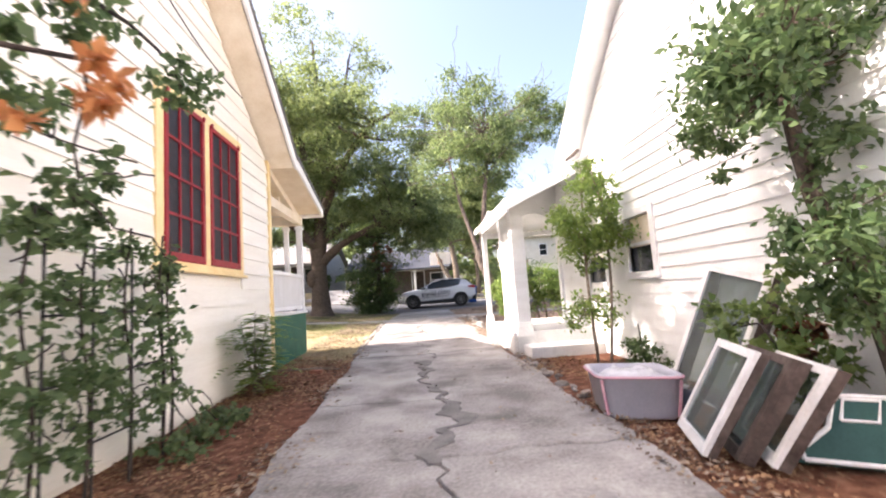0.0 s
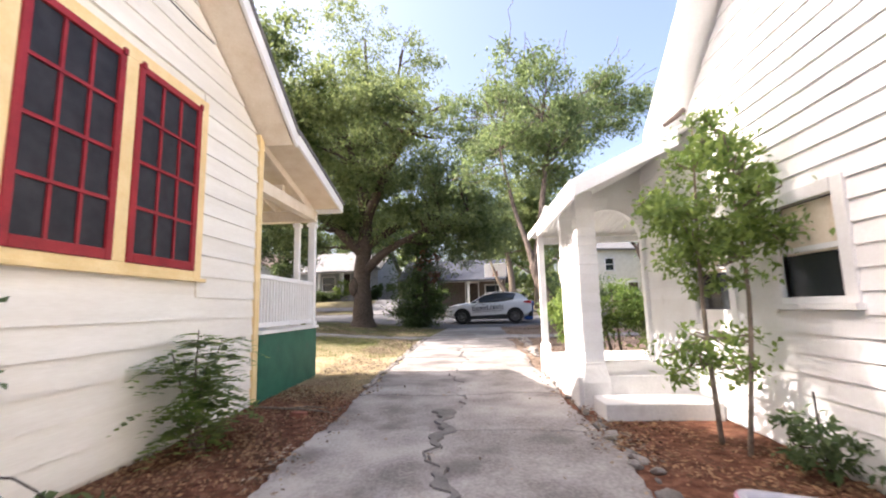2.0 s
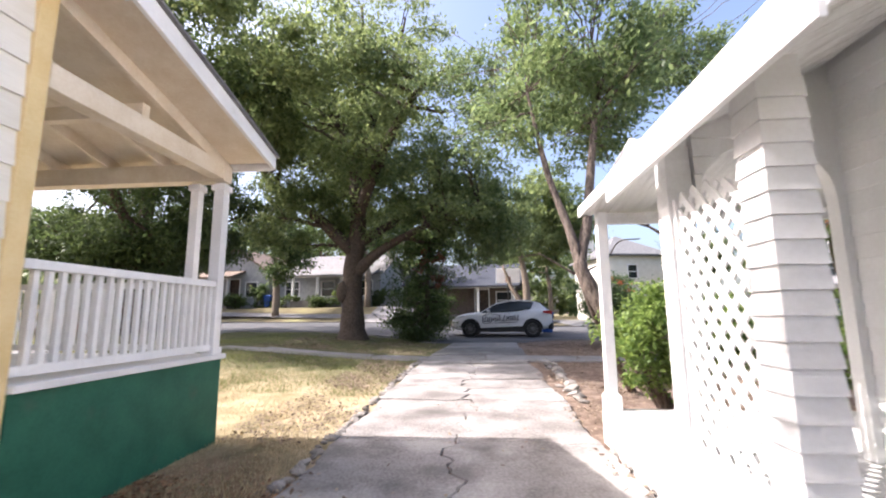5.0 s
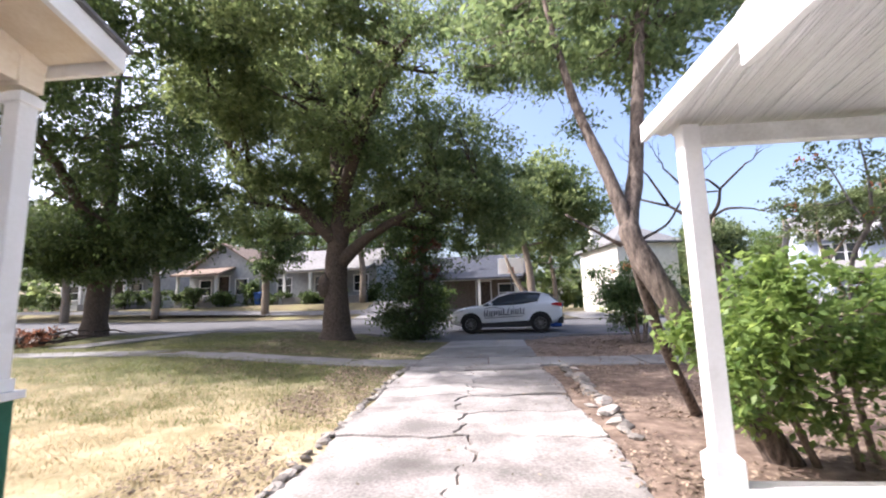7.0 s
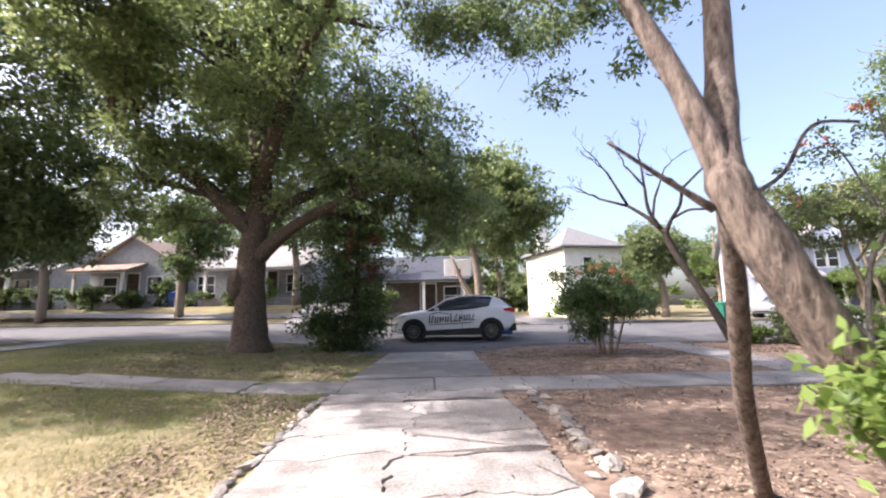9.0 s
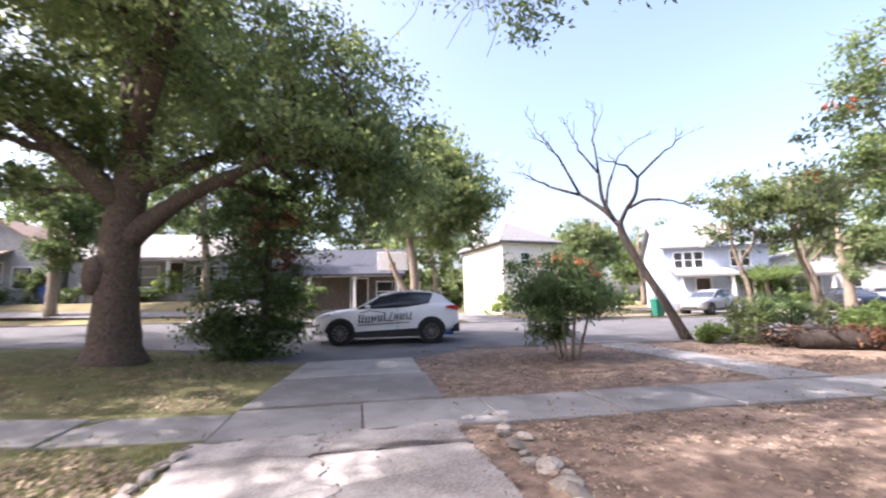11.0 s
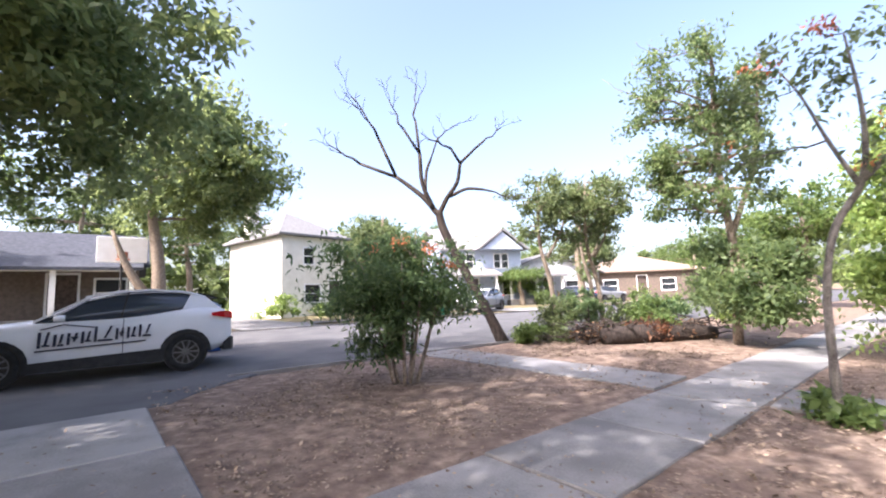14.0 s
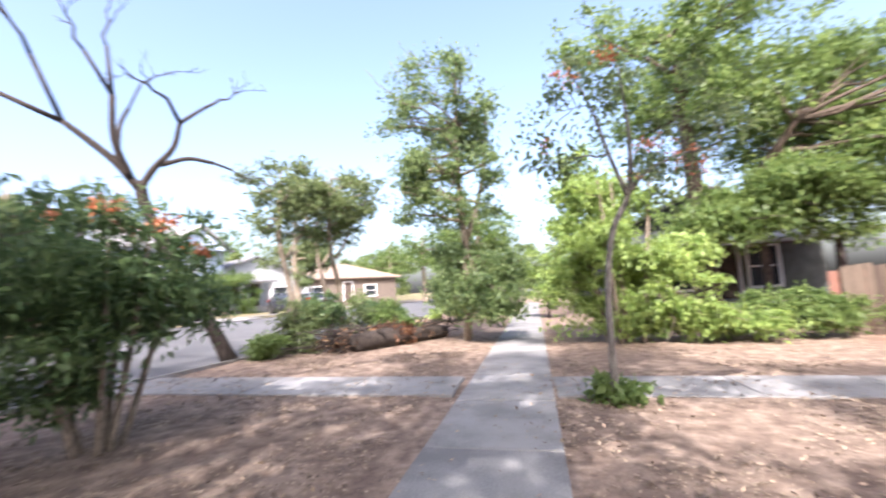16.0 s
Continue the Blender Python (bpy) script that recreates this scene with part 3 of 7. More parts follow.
def build_cream_house():
    house = thing("cream_house", (-6, 2, 0.1), "cream clapboard bungalow with yellow trim and gable roof", "house")
    Y0, Y1 = -0.55, 7.17
    WY0, WY1, WZ0, WZ1 = 4.05, 6.02, 1.53, 3.38
    core = Geo()
    core.prism([(LX - 0.18, Y0, -0.3), (LX - 0.18, Y1, -0.3), (LX - 0.18, Y1, WZ0), (LX - 0.18, Y0, WZ0)], (0.18, 0, 0))
    core.prism([(LX - 0.18, Y0, WZ0), (LX - 0.18, WY0, WZ0), (LX - 0.18, WY0, WZ1), (LX - 0.18, Y0, rake_l(Y0))], (0.18, 0, 0))
    core.prism([(LX - 0.18, WY1, WZ0), (LX - 0.18, Y1, WZ0), (LX - 0.18, Y1, rake_l(Y1)), (LX - 0.18, WY1, WZ1)], (0.18, 0, 0))
    core.prism([(LX - 0.18, Y0, rake_l(Y0)), (LX - 0.18, WY0, WZ1), (LX - 0.18, WY1, WZ1), (LX - 0.18, Y1, rake_l(Y1)), (LX - 0.18, 3.3, rake_l(3.3))], (0.18, 0, 0))
    wall = part("wall", core, CREAM, house)
    part("front_wall", Geo().box(-16, LX - 0.18, Y1 - 0.18, Y1, -0.3, rake_l(Y1)), CREAM, house)
    part("back_wall", Geo().box(-16, LX - 0.18, Y0, Y0 + 0.18, -0.3, rake_l(Y0)), CREAM, house)
    # Dark sheet behind the windows, coloured as an unlit room.
    part("unlit_room_sheet", Geo().box(LX - 1.6, LX - 1.5, 3.5, 6.6, 1.0, 3.6), UNLITDARK, house)
    part("rear_wing", Geo().box(-16, LX - 0.9, -8, Y0 - 0.01, -0.3, 2.6), CREAM, house)
    # lapped boards
    z, course = 0.059, 0.2145
    rr = random.Random(2)
    while z < rake_l(3.3) - 0.1:
        z1 = z + course
        ytop = min(Y1, 7.2 - (z1 + 0.02 - 3.42) / 0.68)
        ybot = min(Y1, 7.2 - (z - 3.42) / 0.68)
        segs = [(Y0, WY0 - 0.0), (WY1 + 0.0, Y1)] if z1 > WZ0 and z < WZ1 - 0.1 else [(Y0, Y1)]
        for a, b in segs:
            a = max(a, 3.3 - (7.2 - 3.3 - (z1 - 3.42) / 0.68)) if z1 > 3.42 + 0.68 * 0.05 else a
            cuts = [a] + ([rr.uniform(1.5, 3.2)] if b - a > 6 else []) + [b]
            for c, d in zip(cuts, cuts[1:]):
                if d >= Y1:
                    g = clapboard(c, ybot, z, z1, LX, 1, ytop)
                else:
                    if rake_l(d) < z1:
                        continue
                    g = clapboard(c, d, z, z1, LX, 1)
                part("board", g, CREAM, wall)
        z = z1
    # window casing and sashes
    c = part("window_casing", Geo().box(LX + 0.0, LX + 0.045, WY0 - 0.02, WY0 + 0.1, WZ0, WZ1), YELLOW, house, "yellow painted casing round a pair of windows", bevel=0.005)
    for b in ((4.945, 5.085, WZ0 + 0.07, WZ1 - 0.11), (WY1 - 0.1, WY1 + 0.02, WZ0, WZ1), (WY0 + 0.1, WY1 - 0.1, WZ1 - 0.11, WZ1), (WY0 + 0.1, WY1 - 0.1, WZ0, WZ0 + 0.07)):
        part("casing_board", Geo().box(LX, LX + 0.045, *b), YELLOW, c, bevel=0.005)
    part("sill", Geo().box(LX, LX + 0.08, WY0 - 0.06, WY1 + 0.06, WZ0 - 0.035, WZ0), YELLOW, c, bevel=0.005)
    window_unit(house, 4.15, 4.945, 1.6, 3.27, LX, 1)
    window_unit(house, 5.085, 5.92, 1.6, 3.27, LX, 1)
    part("corner_board", Geo().box(LX - 0.1, LX + 0.05, Y1 - 0.02, Y1 + 0.09, 0.1, rake_l(Y1) + 0.1), YELLOW, house, "yellow corner board", bevel=0.005)
    # roof planes with overhang, soffit boards and rake boards
    XR = LX + 0.44
    roof = part("roof", Geo().prism([(XR, 3.3, rake_l(3.3) + 0.2), (XR, 7.3, rake_l(7.3) + 0.2), (XR, 7.3, rake_l(7.3) + 0.08), (XR, 3.3, rake_l(3.3) + 0.08)], (-14.5, 0, 0)), ROOFG, house, "grey shingle roof")
    part("roof_back", Geo().prism([(XR, 3.3, rake_l(3.3) + 0.2), (XR, -1.0, rake_l(-1.0) + 0.2), (XR, -1.0, rake_l(-1.0) + 0.08), (XR, 3.3, rake_l(3.3) + 0.08)], (-14.5, 0, 0)), ROOFG, house)
    part("soffit", Geo().prism([(XR - 0.02, 3.3, rake_l(3.3) + 0.075), (XR - 0.02, 7.3, rake_l(7.3) + 0.075), (XR - 0.02, 7.3, rake_l(7.3) + 0.05), (XR - 0.02, 3.3, rake_l(3.3) + 0.05)], (-0.55, 0, 0)), SOFFIT, house)
    part("rake_board", Geo().prism([(XR, 3.3, rake_l(3.3) + 0.21), (XR, 7.32, rake_l(7.32) + 0.21), (XR, 7.32, rake_l(7.32) + 0.03), (XR, 3.3, rake_l(3.3) + 0.03)], (0.04, 0, 0)), WHITE, house, "white painted rake board", bevel=0.004)
    part("roof_edge", Geo().prism([(XR + 0.0, 3.3, rake_l(3.3) + 0.235), (XR, 7.34, rake_l(7.34) + 0.235), (XR, 7.34, rake_l(7.34) + 0.213), (XR, 3.3, rake_l(3.3) + 0.213)], (0.07, 0, 0)), ROOFL, house)
    # the lower porch roof in front, with rafters
    py0, py1, pz0, pz1 = 7.32, 9.36, 3.56, 3.05
    part("porch_roof", Geo().prism([(XR, py0, pz0 + 0.0), (XR, py1, pz1 + 0.0), (XR, py1, pz1 - 0.03), (XR, py0, pz0 - 0.03)], (-9.5, 0, 0)), ROOFG, house)
    part("porch_soffit", Geo().prism([(XR - 0.02, py0 - 0.25, pz0 + 0.03), (XR - 0.02, py1 - 0.02, pz1 - 0.033), (XR - 0.02, py1 - 0.02, pz1 - 0.055), (XR - 0.02, py0 - 0.25, pz0 + 0.005)], (-9.4, 0, 0)), SOFFIT, house)
    part("porch_rake_board", Geo().prism([(XR, py0 - 0.02, pz0 + 0.03), (XR, py1 + 0.03, pz1 + 0.02), (XR, py1 + 0.03, pz1 - 0.12), (XR, py0 - 0.02, pz0 - 0.13)], (0.04, 0, 0)), WHITE, house, "white painted rake board", bevel=0.004)
    part("porch_roof_edge", Geo().prism([(XR, py0, pz0 + 0.055), (XR, py1 + 0.05, pz1 + 0.045), (XR, py1 + 0.05, pz1 + 0.022), (XR, py0, pz0 + 0.033)], (0.07, 0, 0)), ROOFL, house)
    part("porch_fascia", Geo().box(XR - 9.4, XR, py1, py1 + 0.03, pz1 - 0.13, pz1 + 0.02), WHITE, house)
    for k in range(12):
        x = LX - 0.05 - 0.62 * k
        part("rafter", Geo().bar((x, py0 - 0.1, pz0 - 0.07), (x, py1 - 0.03, pz1 - 0.12), 0.05, 0.12), SOFFIT, house)
    part("porch_beam", Geo().box(LX - 8.6, LX + 0.06, 9.11, 9.26, 2.74, 2.93), SOFFIT, house, bevel=0.006)
    part("side_beam", Geo().box(LX - 0.09, LX + 0.05, Y1 + 0.09, 9.11, 2.76, 2.93), SOFFIT, house, bevel=0.006)
    part("cross_beam", Geo().box(LX - 8, LX - 0.09, 8.15, 8.23, 3.0, 3.12), SOFFIT, house)
    # skirt, deck, posts and balustrade
    part("porch_skirt", Geo().box(LX - 8.6, LX + 0.06, Y1 + 0.095, 9.27, -0.1, 0.9), GREEN, house, "dark green painted porch skirt")
    part("porch_deck", Geo().box(LX - 8.6, LX + 0.09, Y1 + 0.096, 9.31, 0.903, 0.95), WHITE, house, bevel=0.004)
    for x, y, w in ((LX, 9.19, 0.11), (LX - 0.26, 9.17, 0.09), (LX - 2.9, 9.19, 0.11), (LX - 5.8, 9.19, 0.11)):
        p = part("porch_post", Geo().box(x - w / 2, x + w / 2, y - w / 2, y + w / 2, 0.95, 2.72), WHITE, house, bevel=0.006)
        part("post_cap", Geo().box(x - w / 2 - 0.02, x + w / 2 + 0.02, y - w / 2 - 0.02, y + w / 2 + 0.02, 2.64, 2.70), WHITE, p, bevel=0.004)
        part("post_foot", Geo().box(x - w / 2 - 0.015, x + w / 2 + 0.015, y - w / 2 - 0.015, y + w / 2 + 0.015, 0.952, 1.02), WHITE, p, bevel=0.004)
    rail = part("balustrade", Geo().box(LX - 0.035, LX + 0.045, Y1 + 0.1, 9.13, 1.62, 1.68).box(LX - 0.02, LX + 0.03, Y1 + 0.1, 9.13, 0.99, 1.05), WHITE, house, "white wooden porch balustrade", bevel=0.004)
    for k in range(21):
        y = Y1 + 0.18 + k * 0.091
        part("baluster", Geo().box(LX - 0.012, LX + 0.022, y, y + 0.036, 1.05, 1.62), WHITE, rail)
    rail2 = part("balustrade", Geo().box(LX - 6, LX - 0.7, 9.155, 9.225, 1.62, 1.68).box(LX - 6, LX - 0.7, 9.17, 9.21, 0.99, 1.05), WHITE, house, bevel=0.004)
    for k in range(54):
        x = LX - 0.75 - k * 0.097
        part("baluster", Geo().box(x - 0.018, x + 0.018, 9.173, 9.207, 1.05, 1.62), WHITE, rail2)


build_cream_house()


# ---- the white house ----
RX = 2.87


def rake_r(y):
    return 3.12 + 0.86 * (6.75 - y) if y > 1.6 else 3.12 + 0.86 * 5.15 - 0.86 * (1.6 - y)


def build_white_house():
    house = thing("white_house", (6, 3, 0.1), "white clapboard cottage with side porch and lattice screen", "house")
    Y0, Y1 = -4.5, 8.12
    WY0, WY1, WZ0, WZ1 = 4.88, 5.45, 1.2, 1.9
    DY0, DY1, DZ0, DZ1 = 6.15, 6.78, 0.95, 2.1
    core = Geo()
    x = RX

    def panel(loop):
        core.prism([(x, a, b) for a, b in loop], (0.16, 0, 0))
    panel([(Y0, -0.3), (Y1, -0.3), (Y1, WZ0 - 0.1), (Y0, WZ0 - 0.1)])
    panel([(Y0, WZ0 - 0.1), (WY0, WZ0 - 0.1), (WY0, WZ1 + 0.05), (Y0, WZ1 + 0.05)])
    panel([(WY0, WZ0 - 0.1), (WY1, WZ0 - 0.1), (WY1, WZ0), (WY0, WZ0)])
    panel([(WY1, WZ0 - 0.1), (DY0, WZ0 - 0.1), (DY0, WZ1 + 0.05), (WY1, WZ1 + 0.05)])
    panel([(DY1, WZ0 - 0.1), (Y1, WZ0 - 0.1), (Y1, WZ1 + 0.05), (DY1, WZ1 + 0.05)])
    panel([(Y0, WZ1 + 0.05), (Y1, WZ1 + 0.05), (Y1, 3.1), (6.75, rake_r(6.75)), (1.6, rake_r(1.6)), (Y0, rake_r(Y0))])
    wall = part("wall", core, WHITE, house)
    part("front_wall", Geo().box(RX + 0.16, 9.5, Y1 - 0.16, Y1, -0.3, 3.0), WHITE, house)
    # Another dark sheet in place of the unlit room.
    part("unlit_room_sheet", Geo().box(RX + 1.5, RX + 1.6, 4, 7.2, 0.4, 3), UNLITDARK, house)
    z, course = 0.05, 0.147
    rr = random.Random(9)
    while z < rake_r(1.6) - 0.1:
        z1 = z + course
        top = Y1 if z1 < 3.07 else 6.75 - (z1 + 0.02 - 3.12) / 0.86
        bot = Y1 if z1 < 3.07 else 6.75 - (z - 3.12) / 0.86
        edges = [Y0]
        for a, b, c, d in ((WY0 - 0.1, WY1 + 0.1, WZ0 - 0.05, WZ1 + 0.05), (DY0 - 0.1, DY1 + 0.1, DZ0 - 0.05, DZ1)):
            if z1 > c and z < d:
                edges += [a, b]
        edges.append(Y1)
        for k in range(0, len(edges), 2):
            a, b = edges[k], edges[k + 1]
            part("board", clapboard(a, bot, z, z1, RX, -1, top, 0.026) if b == Y1 else clapboard(a, b, z, z1, RX, -1, None, 0.026), WHITE, wall)
        z = z1
    # window and porch window
    for y0, y1, z0, z1, nm in ((WY0, WY1, WZ0, WZ1, "sash window in white casing"), (DY0, DY1, DZ0, DZ1, "tall dark porch window in white casing")):
        w = part("window", Geo().box(RX + 0.03, RX + 0.05, y0, y1, z0, z1), HOUSEGLASS, house, nm)
        for b in ((y0 - 0.1, y0, z0 - 0.05, z1 + 0.1), (y1, y1 + 0.1, z0 - 0.05, z1 + 0.1), (y0, y1, z1, z1 + 0.1), (y0, y1, z0 - 0.05, z0)):
            part("casing", Geo().box(RX - 0.04, RX + 0.06, *b), WHITE, w, bevel=0.004)
        # Added tan panel: lightens the pane and stands in for its reflection.
        part("reflection_panel", Geo().box(RX + 0.022, RX + 0.029, y0 + 0.02, y1 - 0.02, z0 + (z1 - z0) * 0.45, z1 - 0.01), SOFFIT, w, "tan panel imitating a reflection in the pane")
        part("meeting_rail", Geo().box(RX + 0.0, RX + 0.05, y0, y1, (z0 + z1) / 2 - 0.02, (z0 + z1) / 2 + 0.02), WHITE, w)
        part("sill", Geo().box(RX - 0.08, RX + 0.02, y0 - 0.12, y1 + 0.12, z0 - 0.09, z0 - 0.05), WHITE, w)
    # gable roof
    XR = RX - 0.32
    for a, b, nm in ((1.6, 6.95, "roof"), (1.6, -5.2, "roof_back")):
        part(nm, Geo().prism([(XR, a, rake_r(a) + 0.2), (XR, b, rake_r(b) + 0.2), (XR, b, rake_r(b) + 0.1), (XR, a, rake_r(a) + 0.1)], (8, 0, 0)), ROOFG, house, "grey shingle roof")
        part("rake_board", Geo().prism([(XR, a, rake_r(a) + 0.22), (XR, b, rake_r(b) + 0.22), (XR, b, rake_r(b) + 0.02), (XR, a, rake_r(a) + 0.02)], (-0.035, 0, 0)), WHITE, house, "white rake board")
        part("soffit", Geo().prism([(XR, a, rake_r(a) + 0.09), (XR, b, rake_r(b) + 0.09), (XR, b, rake_r(b) + 0.065), (XR, a, rake_r(a) + 0.065)], (0.4, 0, 0)), WHITE, house)
    # porch shed roof, rising towards the wall, boarded underneath
    xe, ze, ya, yb = 1.5, 2.46, 6.33, 9.68
    xh, zh = RX + 0.02, 3.14
    part("porch_roof", Geo().prism([(xe, ya, ze), (xh, ya, zh), (xh, ya, zh - 0.03), (xe, ya, ze - 0.03)], (0, 8.16 - ya, 0)), PEELW, house, "weathered white porch roof")
    part("porch_fascia", Geo().box(xe - 0.035, xe, ya - 0.03, 8.62, ze - 0.21, ze + 0.012), WHITE, house, bevel=0.004)
    part("canopy_fascia", Geo().box(xe - 0.033, xe, 8.623, yb, ze - 0.1, ze + 0.01), WHITE, house, bevel=0.004)
    part("porch_rake", Geo().prism([(xe, ya, ze + 0.015), (xh - 0.3, ya, zh - 0.15), (xh - 0.3, ya, zh - 0.35), (xe, ya, ze - 0.17)], (0, -0.035, 0)), WHITE, house, bevel=0.004)
    part("gutter_pipe", Geo().tube([(2.46, 6.3, 3.0), (2.58, 6.27, 3.08), (2.66, 6.27, 3.15)], [0.02, 0.028, 0.03]), DWOOD, house, "dark metal flashing on the porch roof")
    for k in range(9):
        y = ya + 0.03 + k * 0.2
        part("ceiling_board", Geo().prism([(xe + 0.01, y, ze - 0.035), (xh - 0.05, y, zh - 0.065), (xh - 0.05, y, zh - 0.085), (xe + 0.01, y, ze - 0.055)], (0, 0.19, 0)), PEELW, house)
    # corrugated sheet over the front slab
    cor = Geo()
    nx, pitch = 320, 0.014
    for k in range(nx):
        xa, xb = 1.52 + k * pitch, 1.52 + (k + 1) * pitch

        def zz(v, base):
            return base + 0.008 * math.sin(v / 0.076 * math.tau)
        cor.add([(xa, 8.15, zz(xa, 2.62)), (xb, 8.15, zz(xb, 2.62)), (xb, 9.62, zz(xb, 2.375)), (xa, 9.62, zz(xa, 2.375))], [(0, 1, 2, 3)])
    cs = part("corrugated_canopy", cor, WHITE, house, "white painted corrugated metal canopy", smooth=True)
    so = cs.modifiers.new("thick", "SOLIDIFY")
    so.thickness = 0.004
    part("canopy_beam", Geo().box(1.703, 6.0, 9.44, 9.51, 2.24, 2.35), PEELW, house, "weathered white canopy beam", bevel=0.006)
    # slab, step, columns
    part("porch_slab", Geo().box(1.56, RX, 6.9, 9.52, -0.2, 0.40), PORCHC, house, "painted concrete porch slab", bevel=0.012)
    part("front_slab", Geo().box(RX, 6.2, 8.13, 9.52, -0.2, 0.40), PORCHC, house, "painted concrete porch slab", bevel=0.012)
    part("step", Geo().box(1.7, 2.83, 6.42, 6.9, -0.2, 0.2), PORCHC, house, "low painted concrete step", bevel=0.012)
    for y, cx, hw in ((7.02, 1.76, 0.1), (8.12, 1.80, 0.085)):
        c = part("porch_column", Geo().box(cx - hw, cx + hw, y - hw, y + hw, 0.4, 2.5), WHITE, house, "square column clad in white clapboard")
        part("plinth", Geo().loft([[(cx - b, y - b, z), (cx + b, y - b, z), (cx + b, y + b, z), (cx - b, y + b, z)] for b, z in ((hw + 0.05, 0.02), (hw + 0.05, 0.33), (hw + 0.016, 0.52), (hw + 0.016, 0.54))]), PORCHC, c, "flared concrete plinth", bevel=0.008)
        for k in range(17):
            z = 0.55 + k * 0.109
            part("board", Geo().loft([[(cx - b, y - b, zz), (cx + b, y - b, zz), (cx + b, y + b, zz), (cx - b, y + b, zz)] for b, zz in ((hw + (0.010 if y < 8 else 0.004), z), (hw + 0.001, z + 0.107))]), WHITE, c)
    p = part("canopy_post", Geo().box(1.60, 1.70, 9.425, 9.525, 0.4, 2.36), WHITE, house, "slim white square post", bevel=0.006)
    part("post_foot", Geo().loft([[(1.65 - b, 9.475 - b, z), (1.65 + b, 9.475 - b, z), (1.65 + b, 9.475 + b, z), (1.65 - b, 9.475 + b, z)] for b, z in ((0.075, 0.402), (0.075, 0.53), (0.05, 0.56))]), WHITE, p)
    # arched opening at the end of the porch
    arch = Geo()
    ring = [(2.35 + 0.45 * math.cos(a), 2.08 + 0.42 * math.sin(a)) for a in [math.pi * k / 16 for k in range(17)]]

    def ceil_r(v):
        return ze + (v - xe) * (zh - ze) / (xh - xe) - 0.058
    for (ax, az), (bx, bz) in zip(ring, ring[1:]):
        arch.prism([(ax, 8.0, az), (ax, 8.0, ceil_r(ax)), (bx, 8.0, ceil_r(bx)), (bx, 8.0, bz)], (0, 0.1, 0))
    arch.prism([(2.8, 8.0, 0.4), (2.868, 8.0, 0.4), (2.868, 8.0, ceil_r(2.868)), (2.8, 8.0, ceil_r(2.8))], (0, 0.1, 0))
    ar = part("porch_arch", arch, WHITE, house, "white boarded arch at the porch end")
    bm = bmesh.new()
    bm.from_mesh(ar.data)
    bmesh.ops.remove_doubles(bm, verts=bm.verts, dist=0.004)
    bm.to_mesh(ar.data)
    bm.free()
    # lattice
    for k in range(5):
        z = 2.02 + 0.13 * k
        edge = 1.895 if z < 2.09 else 2.35 - 0.46 * math.sqrt(max(0.0, 1 - (min(z - 2.08, 0.43) / 0.43) ** 2))
        if z + 0.13 < ceil_r(1.886) + 0.12:
            lap = Geo().add([(1.886, 7.998, z), (1.886, 7.975, z), (1.886, 7.992, z + 0.128), (edge, 7.998, z), (edge, 7.975, z), (edge + 0.04, 7.992, z + 0.128)], [(0, 1, 2), (5, 4, 3), (0, 3, 4, 1), (1, 4, 5, 2), (2, 5, 3, 0)])
            part("lap_board", lap, WHITE, ar)
    lat = part("lattice_screen", Geo().box(1.735, 1.785, 7.13, 7.17, 0.42, 2.0).box(1.735, 1.785, 7.98, 8.02, 0.42, 2.1).box(1.735, 1.785, 7.17, 7.98, 0.42, 0.46), WHITE, house, "white diagonal wooden lattice screen")
    y0, y1, z0 = 7.17, 7.98, 0.46

    def ztop(y):
        return 1.98 + 0.14 * (y - y0) / (y1 - y0) + 0.05 * math.sin((y - y0) / (y1 - y0) * math.pi)
    step_ = 0.15
    for sgn, xx in ((1, 1.752), (-1, 1.768)):
        c = -2.4
        while c < 4.4:
            pts = []
            for k in range(121):
                y = y0 + (y1 - y0) * k / 120
                z = z0 + sgn * (y - y0) + c
                if z0 <= z <= ztop(y):
                    pts.append((y, z))
            if len(pts) > 3:
                (ya_, za_), (yb_, zb_) = pts[0], pts[-1]
                part("lath", Geo().bar((xx, ya_, za_), (xx, yb_, zb_), 0.046, 0.014, (1, 0, 0)), WHITE, lat)
            c += step_


build_white_house()


# ---- trees and bushes ----
def smooth_path(pts, n=4):
    """Catmull-Rom through (x, y, z, r)."""
    P = [Vector(p) for p in pts]
    P = [P[0] * 2 - P[1]] + P + [P[-1] * 2 - P[-2]]
    out = []
    for i in range(1, len(P) - 2):
        for k in range(n):
            t = k / n
            out.append(0.5 * (2 * P[i] + (P[i + 1] - P[i - 1]) * t + (2 * P[i - 1] - 5 * P[i] + 4 * P[i + 1] - P[i + 2]) * t * t + (3 * P[i] - P[i - 1] - 3 * P[i + 1] + P[i + 2]) * t ** 3))
    out.append(P[-2])
    return out


